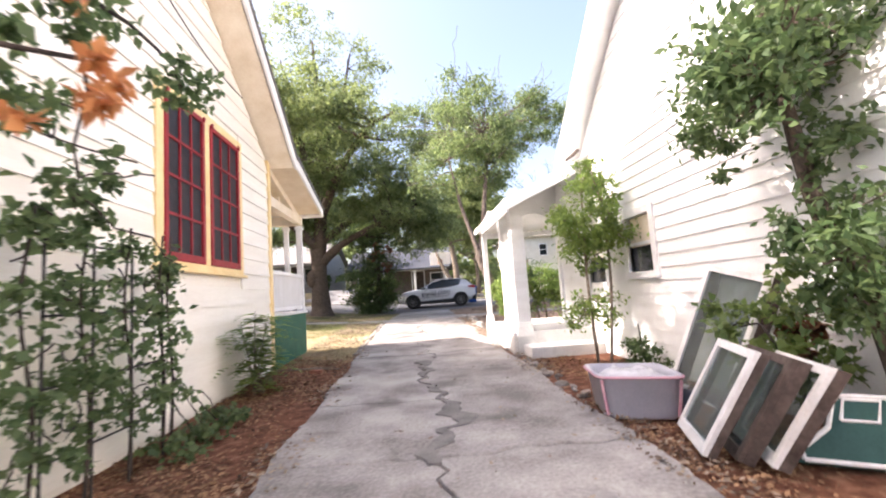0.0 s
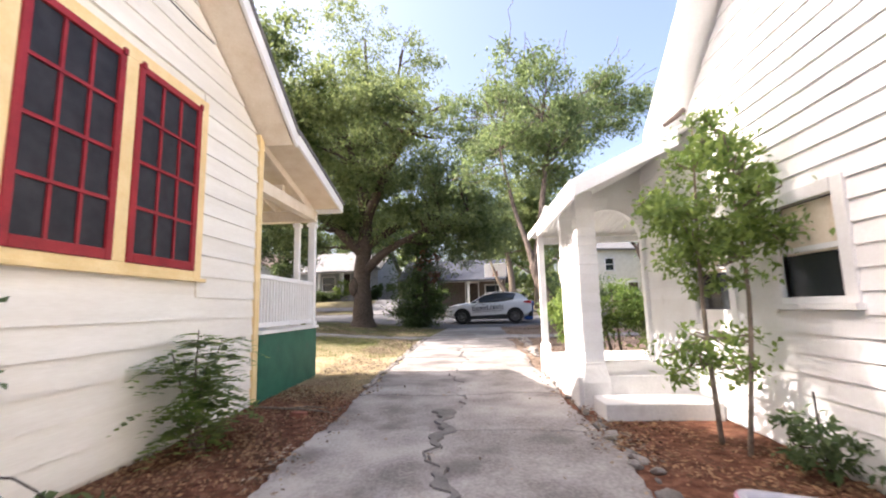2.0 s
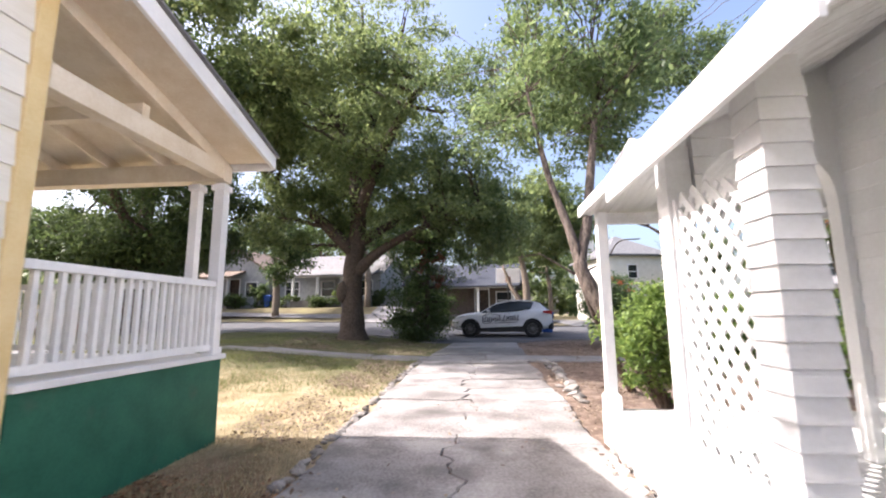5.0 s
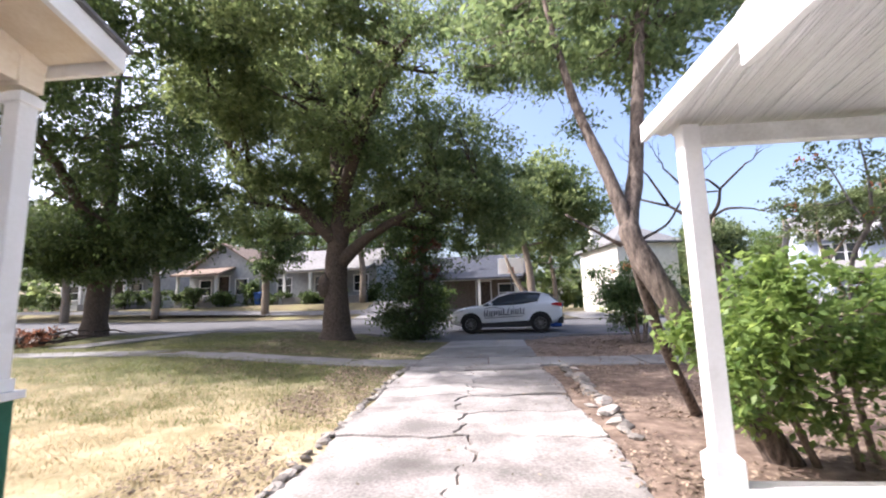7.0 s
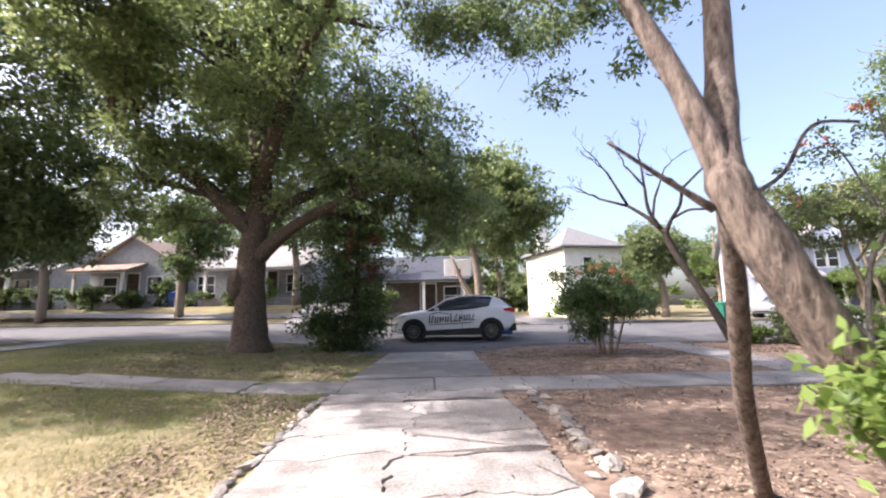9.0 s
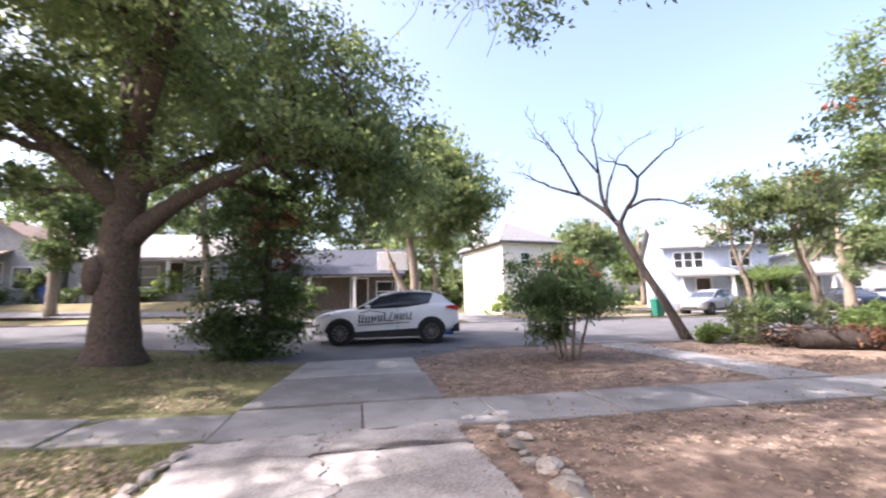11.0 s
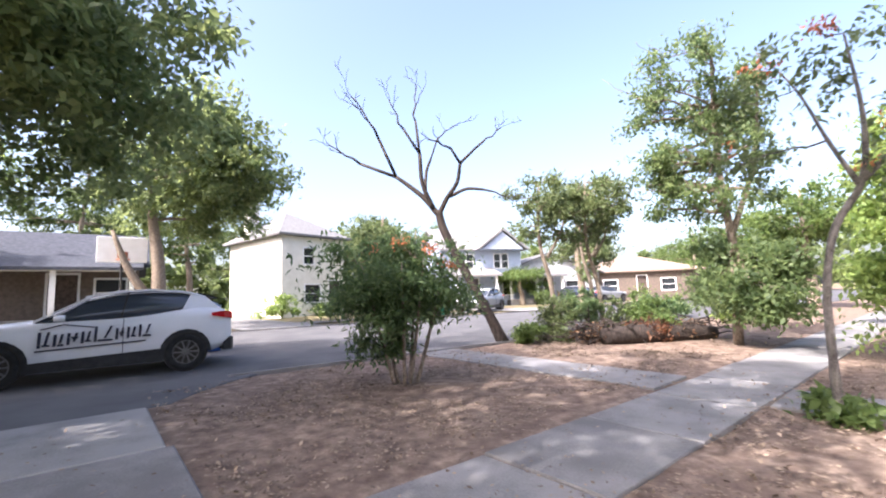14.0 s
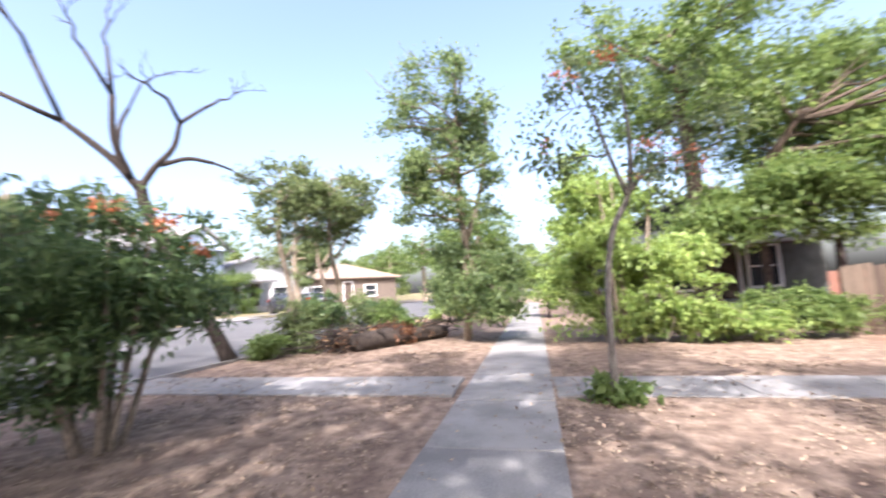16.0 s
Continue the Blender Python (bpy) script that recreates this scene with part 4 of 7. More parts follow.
def twigs(g, start, aim, r, rr, depth, ends, spread=0.5):
    """A crooked branch that divides."""
    start, aim = Vector(start), Vector(aim)
    n = 5
    pts, rad = [start], [r]
    L = (aim - start).length
    for k in range(1, n + 1):
        q = start.lerp(aim, k / n) + Vector((rr.uniform(-1, 1), rr.uniform(-1, 1), rr.uniform(-0.6, 0.8))) * L * 0.05
        pts.append(q)
        rad.append(max(r * (1 - 0.72 * k / n), 0.006))
    g.tube(pts, rad, 6 if r > 0.05 else 4)
    ends.append(pts[-1])
    if depth > 0:
        for k in (2, 3, 4, 5):
            if rr.random() < 0.85:
                d = (aim - start).normalized() + Vector((rr.uniform(-1, 1), rr.uniform(-1, 1), rr.uniform(-0.5, 0.9))) * spread * 1.6
                twigs(g, pts[k], pts[k] + d.normalized() * L * rr.uniform(0.35, 0.6), rad[k] * 0.7, rr, depth - 1, ends, spread)


def crown_points(clumps, rr, sub=0.55, per=1.0):
    """Leaf places: each clump (x, y, z, rx, ry, rz, leaves) holds many small uneven tufts."""
    out = []
    for x, y, z, a, b, c, n in clumps:
        n = int(n * per)
        tufts = max(4, int(n / 42))
        d = RNG.normal(size=(tufts, 3))
        d /= np.linalg.norm(d, axis=1)[:, None]
        rad = RNG.uniform(0.2, 1.15, tufts) ** 0.6
        cen = np.array([x, y, z]) + d * rad[:, None] * np.array([a, b, c])
        size = RNG.uniform(0.25, 0.85, tufts) * sub
        pick = RNG.integers(0, tufts, n)
        off = RNG.normal(size=(n, 3)) * np.array([0.55, 0.55, 0.36])
        out.append(cen[pick] + off * size[pick][:, None])
    return np.concatenate(out)


def tree(name, trunks, clumps, leaf, leaf_size, bark, label, seed, aspect=0.5, droop=0.35, sub=0.55, extra=(), depth=1, category="tree", group="", branch_r=0.06, crown_label=""):
    """trunks: lists of (x, y, z, r); clumps as in crown_points; extra: (name, clumps, material, size, label)."""
    rr = random.Random(seed)
    b = trunks[0][0]
    t = thing(name, b[:3], label, category, group)
    g = Geo()
    nodes = []
    for tr in trunks:
        sp = smooth_path(tr)
        g.tube([p[:3] for p in sp], [max(p[3], 0.008) * rr.uniform(0.94, 1.06) for p in sp], 12 if tr[0][3] > 0.12 else 8)
        nodes += [(Vector(p[:3]), p[3]) for p in sp[len(sp) // 3:]]
    ends = []
    for i, (x, y, z, a, bb, c, n) in enumerate(clumps):
        if len(clumps) > 120 and i % 4:
            continue
        low = [q for q in nodes if q[0].z < z + 0.2] or nodes
        near = min(low, key=lambda q: (q[0] - Vector((x, y, z))).length)
        if n < 400 and (near[0] - Vector((x, y, z))).length > 3:
            continue
        twigs(g, near[0], (x, y, z), min(near[1] * 0.75, branch_r), rr, depth, ends)
    part("trunk", g, bark, t, smooth=True)
    quads("crown", leaf_quads(crown_points(clumps, rr, sub), leaf_size, aspect, droop), leaf, t, crown_label)
    for nm, cl, m, s, lab in extra:
        for one in cl:
            quads(nm, leaf_quads(crown_points([one], rr, sub * 0.35), s, 0.6, 0.2), m, t, lab)
    return t


def ball_clumps(cx, cy, cz, rx, ry, rz, k, n, seed, size=0.45):
    """k overlapping clumps spread in an ellipsoid."""
    rr = random.Random(seed)
    out = []
    while len(out) < k:
        u = Vector((rr.uniform(-1, 1), rr.uniform(-1, 1), rr.uniform(-1, 1)))
        if 0.15 < u.length < 1:
            s = size * rr.uniform(0.7, 1.25)
            out.append((cx + u.x * rx * 0.8, cy + u.y * ry * 0.8, cz + u.z * rz * 0.8, rx * s, ry * s, rz * s * 0.8, n // k))
    return out


def build_trees():
    # big elm on the verge
    z = h(-4.4, 21)
    elm = tree("elm_tree", [[(-4.4, 21, z - 0.1, 0.68), (-4.4, 21, z + 0.35, 0.48), (-4.42, 21, z + 1.2, 0.40), (-4.45, 21.05, z + 2.6, 0.37), (-4.3, 21.1, z + 4.6, 0.31), (-4.5, 21.2, z + 7, 0.24), (-4.2, 21.2, z + 10, 0.15), (-4.4, 21.3, z + 14, 0.05)],
                      [(-4.5, 21.2, z + 6.5, 0.16), (-5.4, 21, z + 9.5, 0.11), (-6.0, 21.2, z + 13, 0.04)],
                      [(-4.4, 21.2, z + 7.5, 0.15), (-3.2, 21.4, z + 10.2, 0.1), (-2.5, 21.2, z + 13.2, 0.04)],
                      [(-4.3, 21, z + 2.5, 0.26), (-3.3, 20.8, z + 3.3, 0.17), (-1.6, 20.4, z + 4.1, 0.1), (0.4, 20.2, z + 4.9, 0.05)],
                      [(-4.2, 21, z + 3.6, 0.2), (-2.4, 22, z + 4.9, 0.13), (-0.4, 22.6, z + 5.0, 0.07), (1.4, 22.8, z + 4.4, 0.03)],
                      [(-4.4, 21, z + 3.2, 0.26), (-5.8, 20.6, z + 4.6, 0.2), (-7.6, 20.2, z + 5.8, 0.1)],
                      [(-4.4, 21.1, z + 4.4, 0.24), (-3, 19.2, z + 6.4, 0.17), (-1.5, 17.3, z + 7.6, 0.1), (-0.3, 16, z + 7.7, 0.05)]],
         ball_clumps(-4.2, 21.6, z + 7.0, 5.2, 4.9, 3.4, 80, 32000, 4, 0.19) + ball_clumps(-4.3, 21.2, z + 11.8, 4.4, 4.2, 4.2, 54, 15000, 114, 0.19) + ball_clumps(-5.6, 25.2, z + 7.6, 3.6, 2.4, 2.6, 18, 16000, 115, 0.32) + ball_clumps(-1.6, 20.3, z + 4.5, 2.8, 2.2, 1.6, 30, 5200, 5, 0.22) + ball_clumps(0.9, 20.7, z + 4.4, 1.7, 1.6, 1.3, 16, 4500, 84, 0.28) + ball_clumps(0.3, 20.8, z + 6.3, 2.5, 1.7, 1.9, 26, 3600, 86, 0.2) + ball_clumps(-4.2, 24.2, z + 10.2, 3.6, 2.2, 2.4, 22, 8000, 119, 0.25) + ball_clumps(-5.0, 14.0, z + 8.6, 2.3, 1.7, 1.2, 14, 4500, 87, 0.26) + ball_clumps(-5.6, 17.4, z + 8.4, 2.4, 1.9, 1.5, 14, 4500, 88, 0.26) + ball_clumps(-6.4, 24.6, z + 8.4, 3.0, 2.3, 1.8, 10, 8000, 89, 0.36) + ball_clumps(-7.0, 18.6, z + 7.6, 2.2, 2.2, 1.6, 18, 9000, 120, 0.28) + ball_clumps(-7.4, 20.6, z + 9.0, 2.2, 2.0, 1.6, 16, 6500, 121, 0.28) + ball_clumps(-6.6, 20.6, z + 4.7, 2.6, 2.2, 1.8, 22, 8000, 6, 0.26) + ball_clumps(-2, 17.2, z + 7.8, 2.4, 2.0, 1.5, 14, 4000, 7, 0.26) + ball_clumps(-3.6, 15.6, z + 8.2, 2.4, 1.8, 1.4, 14, 4500, 75, 0.26) + ball_clumps(0.6, 22.7, z + 4.0, 2.3, 2.4, 1.6, 30, 6500, 116, 0.2) + ball_clumps(-0.4, 23.4, z + 6.0, 2.6, 2.4, 1.9, 30, 8000, 117, 0.2),
         LEAF1, 0.145, BARK, "large spreading elm with thick dark trunk on the verge", 21, branch_r=0.1, sub=0.75)
    rr = random.Random(14)
    burl = [[(-4.75 + 0.28 * math.sin(a) * math.cos(q) * rr.uniform(0.8, 1.15), 20.85 + 0.26 * math.sin(a) * math.sin(q) * rr.uniform(0.8, 1.15), z + 1.75 - 0.42 * math.cos(a)) for q in [math.tau * k / 10 for k in range(10)]] for a in [0.2 + 0.34 * k for k in range(9)]]
    part("burl", Geo().loft(burl), BARK, elm, "dark swollen burl", smooth=True)
    # dark shrubby tree with a rusty patch by the parked car
    z = h(-1.6, 22)
    tree("cedar_bush", [[(-1.75, 21.9, z - 0.1, 0.14), (-1.7, 21.9, z + 1.5, 0.1), (-1.6, 21.9, z + 4.0, 0.05)]],
         ball_clumps(-1.8, 21.8, z + 2.7, 1.45, 1.0, 2.5, 18, 10500, 8) + ball_clumps(-1.7, 21.7, z + 0.75, 1.5, 0.8, 0.75, 8, 7000, 9),
         LEAFD, 0.105, BARK, "dark dense shrub tree with rusty dead patches by the kerb", 5, sub=0.62,
         extra=(("dead_leaves", [(-1.5, 21.2, z + 3.1, 0.5, 0.3, 0.5, 380), (-1.3, 21.3, z + 2.3, 0.3, 0.3, 0.4, 160)], RUST, 0.13, "rust-brown dead leaves"),))
    # leaning pair beside the driveway
    zb = h(2.6, 11.1)
    tree("leaning_tree", [[(2.72, 10.65, zb - 0.1, 0.14), (2.6, 10.62, zb + 0.1, 0.115), (2.3, 10.6, zb + 0.6, 0.105), (1.99, 10.6, zb + 1.12, 0.098), (1.73, 10.68, zb + 1.7, 0.095), (1.72, 10.75, zb + 1.95, 0.08), (1.86, 10.9, zb + 2.4, 0.07), (1.97, 11.0, zb + 3.1, 0.058), (2.2, 11.3, zb + 4.4, 0.042), (2.6, 12.6, zb + 5.9, 0.02)],
                          [(1.74, 10.68, zb + 1.66, 0.075), (1.6, 10.82, zb + 2.35, 0.058), (1.38, 11.0, zb + 3.2, 0.045), (1.15, 11.1, zb + 4.5, 0.018)],
                          [(2.75, 12.15, zb - 0.1, 0.08), (2.62, 11.95, zb + 0.1, 0.058), (2.2, 11.45, zb + 0.75, 0.052), (1.86, 10.95, zb + 1.35, 0.048), (1.7, 10.74, zb + 1.75, 0.042)],
                          [(1.63, 10.72, zb + 1.72, 0.02), (1.4, 10.7, zb + 1.86, 0.012), (1.16, 10.66, zb + 2.0, 0.006)],
                          [(1.83, 10.8, zb + 1.78, 0.014), (2.08, 10.85, zb + 1.92, 0.01), (2.26, 10.86, zb + 2.16, 0.008), (2.55, 10.9, zb + 2.2, 0.004)]],
         # Clumps near zb + 7: mostly unseen canopy added to shade the walk.
         ball_clumps(1.9, 11.4, zb + 5.3, 2.1, 1.7, 2.1, 40, 13000, 12, 0.21) + ball_clumps(0.8, 11.1, zb + 3.9, 0.8, 0.7, 0.5, 4, 600, 13) + ball_clumps(2.6, 11.3, zb + 3.8, 0.7, 0.7, 0.5, 4, 700, 14) + ball_clumps(2.9, 13.9, zb + 6.2, 2.3, 1.9, 1.2, 14, 9000, 74, 0.34) + ball_clumps(1.0, 15.4, zb + 7.3, 2.3, 1.9, 1.1, 12, 10000, 81, 0.36) + ball_clumps(2.0, 17.3, zb + 7.0, 1.9, 1.5, 1.0, 9, 6000, 82, 0.36) + ball_clumps(4.6, 14.6, zb + 7.0, 1.8, 1.8, 0.9, 9, 6000, 83, 0.36) + [(2.6, 15.5, 5.05, 0.45, 0.4, 0.25, 320), (3.6, 14.8, 5.05, 0.4, 0.35, 0.25, 280)],
         LEAF3, 0.1, BARK3, "slender leaning tree with forked tan trunk beside the driveway", 31, sub=0.45, branch_r=0.032, aspect=0.42)
    # yard tree with orange flowers
    zb = h(6.57, 14.82)

    def yv(r, u):
        return (6.57 + 0.416 * r, 14.82 - 0.909 * r, zb + u)
    tree("flowering_tree", [[(*yv(0, -0.05), 0.055), (*yv(0, 0.6), 0.04), (*yv(0.03, 1.3), 0.036), (*yv(0.16, 1.9), 0.036), (*yv(0.42, 2.35), 0.034), (*yv(0.5, 3.0), 0.022), (*yv(0.45, 3.9), 0.01)],
                            [(*yv(0.42, 2.35), 0.035), (*yv(0.7, 2.6), 0.026), (*yv(1.3, 2.85), 0.014), (*yv(1.8, 2.9), 0.008)],
                            [(*yv(0.4, 2.3), 0.03), (*yv(0.2, 2.8), 0.02), (*yv(0.0, 3.4), 0.012), (*yv(-0.3, 3.9), 0.007)]],
         [(*yv(-0.35, 3.3), 0.6, 0.6, 0.55, 330), (*yv(0.3, 3.9), 0.7, 0.7, 0.5, 330), (*yv(1.2, 3.3), 0.9, 0.9, 0.65, 380), (*yv(0.9, 2.5), 0.6, 0.5, 0.25, 300), (*yv(-0.5, 2.7), 0.3, 0.3, 0.3, 250), (*yv(1.9, 3.2), 0.5, 0.5, 0.4, 350)],
         LEAFG, 0.085, BARKG, "thin crooked tree with sparse leaves and orange flowers", 9, sub=0.4, branch_r=0.014,
         extra=(("flower_cluster", [(*yv(-0.25, 3.7), 0.2, 0.2, 0.12, 90), (*yv(0.25, 4.0), 0.22, 0.15, 0.1, 80), (*yv(0.8, 2.95), 0.24, 0.2, 0.1, 90), (*yv(1.25, 2.85), 0.24, 0.16, 0.1, 80), (*yv(-0.65, 2.85), 0.08, 0.08, 0.08, 30), (*yv(0.5, 2.5), 0.12, 0.1, 0.06, 35), (*yv(1.5, 2.7), 0.1, 0.1, 0.08, 35)], FLOWER, 0.05, "orange-red trumpet flowers"),))
    quads_at = crown_points([(*yv(0, 0.12), 0.3, 0.3, 0.14, 420)], random, 0.2)
    s = thing("ground_shoots", yv(0, 0), "low green shoots round the foot of a tree", "plant")
    quads("leaves", leaf_quads(quads_at, 0.11, 0.6, -0.2), LEAF2, s)
    # trumpet bush on the verge
    zb = h(4.75, 19.5)
    tree("trumpet_bush", [[(4.75 + dx * 0.25, 19.5 + dy * 0.2, zb - 0.05, 0.035), (4.75 + dx * 0.6, 19.5 + dy * 0.6, zb + 0.8, 0.025), (4.75 + dx, 19.5 + dy, zb + 1.8, 0.01)] for dx, dy in ((-0.6, 0.2), (0.1, -0.4), (0.5, 0.3), (0.7, -0.2), (-0.2, 0.5), (-0.3, -0.4))],
         ball_clumps(4.72, 19.5, zb + 1.52, 1.5, 1.25, 0.76, 18, 11500, 15, 0.4) + ball_clumps(4.7, 19.5, zb + 0.72, 0.7, 0.6, 0.5, 6, 1700, 16),
         LEAFB, 0.11, BARK2, "rounded dark green bush with orange flower clusters", 8, sub=0.42, branch_r=0.015, category="bush", aspect=0.32,
         extra=(("flower_cluster", [(4.45, 19.1, zb + 2.12, 0.18, 0.18, 0.07, 80), (4.8, 18.85, zb + 1.98, 0.16, 0.14, 0.07, 70), (5.05, 18.75, zb + 1.78, 0.14, 0.12, 0.07, 60), (4.05, 19.2, zb + 2.02, 0.14, 0.14, 0.08, 60), (5.2, 19.3, zb + 2.0, 0.16, 0.14, 0.07, 60)], FLOWER, 0.05, "orange-red flower clusters"),))
    # dead tree
    rr = random.Random(44)
    f = Vector((8.45, 22.9, 3.85))

    def dv(r, u, back=0.0):
        r, u = (r * 1.1, u * 1.08) if u > 0.1 else (r, u)
        return f + Vector((0.77 * r + 0.64 * back, -0.64 * r + 0.77 * back, u))
    dead = thing("dead_tree", (9.7, 21.9, 0.3), "bare dead tree leaning over the street", "tree")
    g = Geo()
    sp = smooth_path([(*dv(1.6, -3.6), 0.17), (*dv(1.15, -2.6), 0.125), (*dv(0.5, -1.3), 0.115), (*dv(0.1, -0.4), 0.115), (*dv(0, 0.1), 0.1)])
    g.tube([p[:3] for p in sp], [p[3] for p in sp], 10)
    part("trunk", g, BARKD, dead, smooth=True)
    ends = []
    for w, stem, tips in (
            (0.085, ((0, -0.05, 0), (-0.35, 0.42, 0.05), (-0.75, 0.8, 0.15), (-1.05, 1.05, 0.2)), ((-2.0, 1.5, 0.4), (-2.9, 2.15, 0.5), (-1.45, 2.0, -0.1), (-2.1, 3.1, -0.4))),
            (0.07, ((-0.12, 0.12, 0), (-0.38, 0.75, -0.2), (-0.42, 1.5, -0.3)), ((-0.8, 2.1, -0.5), (-1.15, 2.9, -0.6), (-0.5, 2.4, -0.2), (-0.45, 3.5, 0.0))),
            (0.05, ((-0.32, 0.45, 0), (-0.28, 1.2, 0.4), (-0.15, 1.6, 0.5)), ((0.05, 2.2, 0.6), (0.7, 2.7, 0.7))),
            (0.075, ((0, -0.05, 0), (0.2, 0.35, -0.1), (0.48, 0.75, -0.2), (0.58, 1.25, -0.2)), ((1.0, 1.7, 0.0), (1.75, 2.3, 0.1), (0.35, 1.55, -0.5), (-0.25, 1.75, -0.8))),
            (0.05, ((0.3, 0.42, -0.1), (0.7, 0.55, -0.3), (1.1, 0.5, -0.4)), ((1.4, 0.42, -0.4), (1.85, 0.2, -0.3)))):
        g = Geo()
        sp = smooth_path([(*dv(*p), w * (1 - 0.13 * k)) for k, p in enumerate(stem)])
        g.tube([p[:3] for p in sp], [p[3] for p in sp], 7)
        for a, e in zip(tips[0::2], tips[1::2]):
            g.tube([dv(*stem[-1]), dv(*a)], [w * 0.6, w * 0.48], 6)
            twigs(g, dv(*a), dv(*e), w * 0.48, rr, 2, ends, 0.7)
        part("limb", g, BARKD, dead, smooth=True)
    # trees beyond the brush
    zb = h(12.3, 17.2)
    tree("tall_tree", [[(12.3, 17.2, zb - 0.1, 0.12), (12.4, 17.1, zb + 2, 0.1), (12.3, 17.2, zb + 4.2, 0.08), (12.4, 17.1, zb + 7, 0.03)], [(12.4, 17.1, zb + 2.5, 0.07), (12.9, 16.6, zb + 4.3, 0.05), (13.2, 16.4, zb + 6.5, 0.02)]],
         ball_clumps(12.3, 17.5, zb + 5.9, 2.0, 1.8, 1.8, 30, 6500, 17, 0.2) + ball_clumps(12.2, 17.5, zb + 3.9, 1.7, 1.6, 1.5, 18, 5500, 18, 0.24) + ball_clumps(12.4, 17.0, zb + 1.4, 1.3, 1.3, 1.3, 10, 9000, 19),
         LEAF3, 0.13, BARK2, "tall slim tree with a bushy leafy base", 3, sub=0.5)
    for x, y, hh, k in ((11.5, 21.6, 4.5, 1), (12.9, 20.9, 4.6, 2), (14.9, 22.3, 5.2, 3)):
        zb = h(x, y)
        tree("small_tree", [[(x + 0.3, y, zb - 0.1, 0.09), (x + 0.1, y, zb + 1.5, 0.07), (x - 0.2, y + 0.1, zb + 2.8, 0.05), (x - 0.2, y, zb + hh, 0.02)], [(x, y, zb + 2.3, 0.045), (x + 0.5, y - 0.2, zb + 3.1, 0.03), (x + 0.9, y - 0.2, zb + hh - 0.5, 0.012)]],
             ball_clumps(x - 0.2, y, zb + hh - 0.6, 1.75, 1.6, 0.95, 22, 3600, 20 + k, 0.24) + ball_clumps(x + 0.3, y, zb + hh - 1.5, 1.0, 1.0, 0.5, 8, 800, 25 + k, 0.26), LEAFG, 0.13, BARK2, "small tree with pale trunk and flat leafy top", 60 + k, sub=0.45, group="small trees by the brush")
    # brush pile, log and shrubs
    for x, y, r, hh, m, k in ((10.5, 20.9, 0.65, 1.05, LEAFG, 1), (11.6, 20.5, 0.9, 1.25, LEAFB, 2), (12.4, 19.2, 0.55, 0.75, LEAF2, 3), (13.6, 19.5, 1.0, 0.9, LEAF2, 4), (9.85, 21.2, 0.4, 0.35, LEAF2, 5), (12.9, 20.2, 0.8, 1.1, LEAFG, 6), (11.9, 18.9, 0.6, 0.55, RUST, 7)):
        zb = h(x, y)
        tree("shrub", [[(x, y, zb - 0.05, 0.03), (x + 0.1, y, zb + hh * 0.6, 0.015), (x + 0.1, y, zb + hh, 0.008)]],
             ball_clumps(x, y, zb + hh * 0.55, r, r, hh * 0.7, 6, 2200, 40 + k), m, 0.11, BARKD, "untidy green shrub in a roadside brush pile", 80 + k, sub=0.3, category="shrub", group="brush pile shrubs", branch_r=0.012)
    lg = thing("fallen_log", (11.8, 18.8, h(11.8, 18.8)), "thick grey fallen log lying on dry ground", "log")
    sp = smooth_path([(10.6, 19.5, h(10.6, 19.5) + 0.2, 0.2), (11.6, 18.95, h(11.6, 19) + 0.22, 0.23), (12.6, 18.3, h(12.6, 18.3) + 0.2, 0.2), (13.2, 17.95, h(13.2, 18) + 0.17, 0.16)])
    gl = Geo().tube([p[:3] for p in sp], [p[3] for p in sp], 12)
    part("log", gl, BARKD, lg, smooth=True)
    br = thing("brush_pile", (11.4, 19.8, h(11.4, 19.8)), "heap of dry brown cut branches and dead leaves", "brush pile")
    gb = Geo()
    rr = random.Random(71)
    for k in range(260):
        x, y = rr.uniform(10, 13.6), 0
        y = 20.3 - (x - 10) * 0.62 + rr.uniform(-0.5, 0.5)
        zb = h(x, y) + rr.uniform(0.02, 0.5)
        a = rr.uniform(0, 6.3)
        l = rr.uniform(0.3, 0.8)
        gb.tube([(x, y, zb), (x + l * 0.5 * math.cos(a), y + l * 0.5 * math.sin(a), zb + rr.uniform(0, 0.15)), (x + l * math.cos(a), y + l * math.sin(a), zb + rr.uniform(-0.1, 0.25))], [0.018, 0.013, 0.006], 4)
    tagged(part("cut_branch", gb, BARKD, br), kind="stuff")
    quads("dead_leaves", leaf_quads(crown_points([(10.8 + 0.6 * k, 19.9 - 0.37 * k, h(11, 19.5) + 0.22, 0.5, 0.5, 0.2, 450) for k in range(5)], rr, 0.3), 0.1, 0.5, 0.2), LITTER, br)
    # yellow-green thicket
    zb = h(11.4, 13.6)
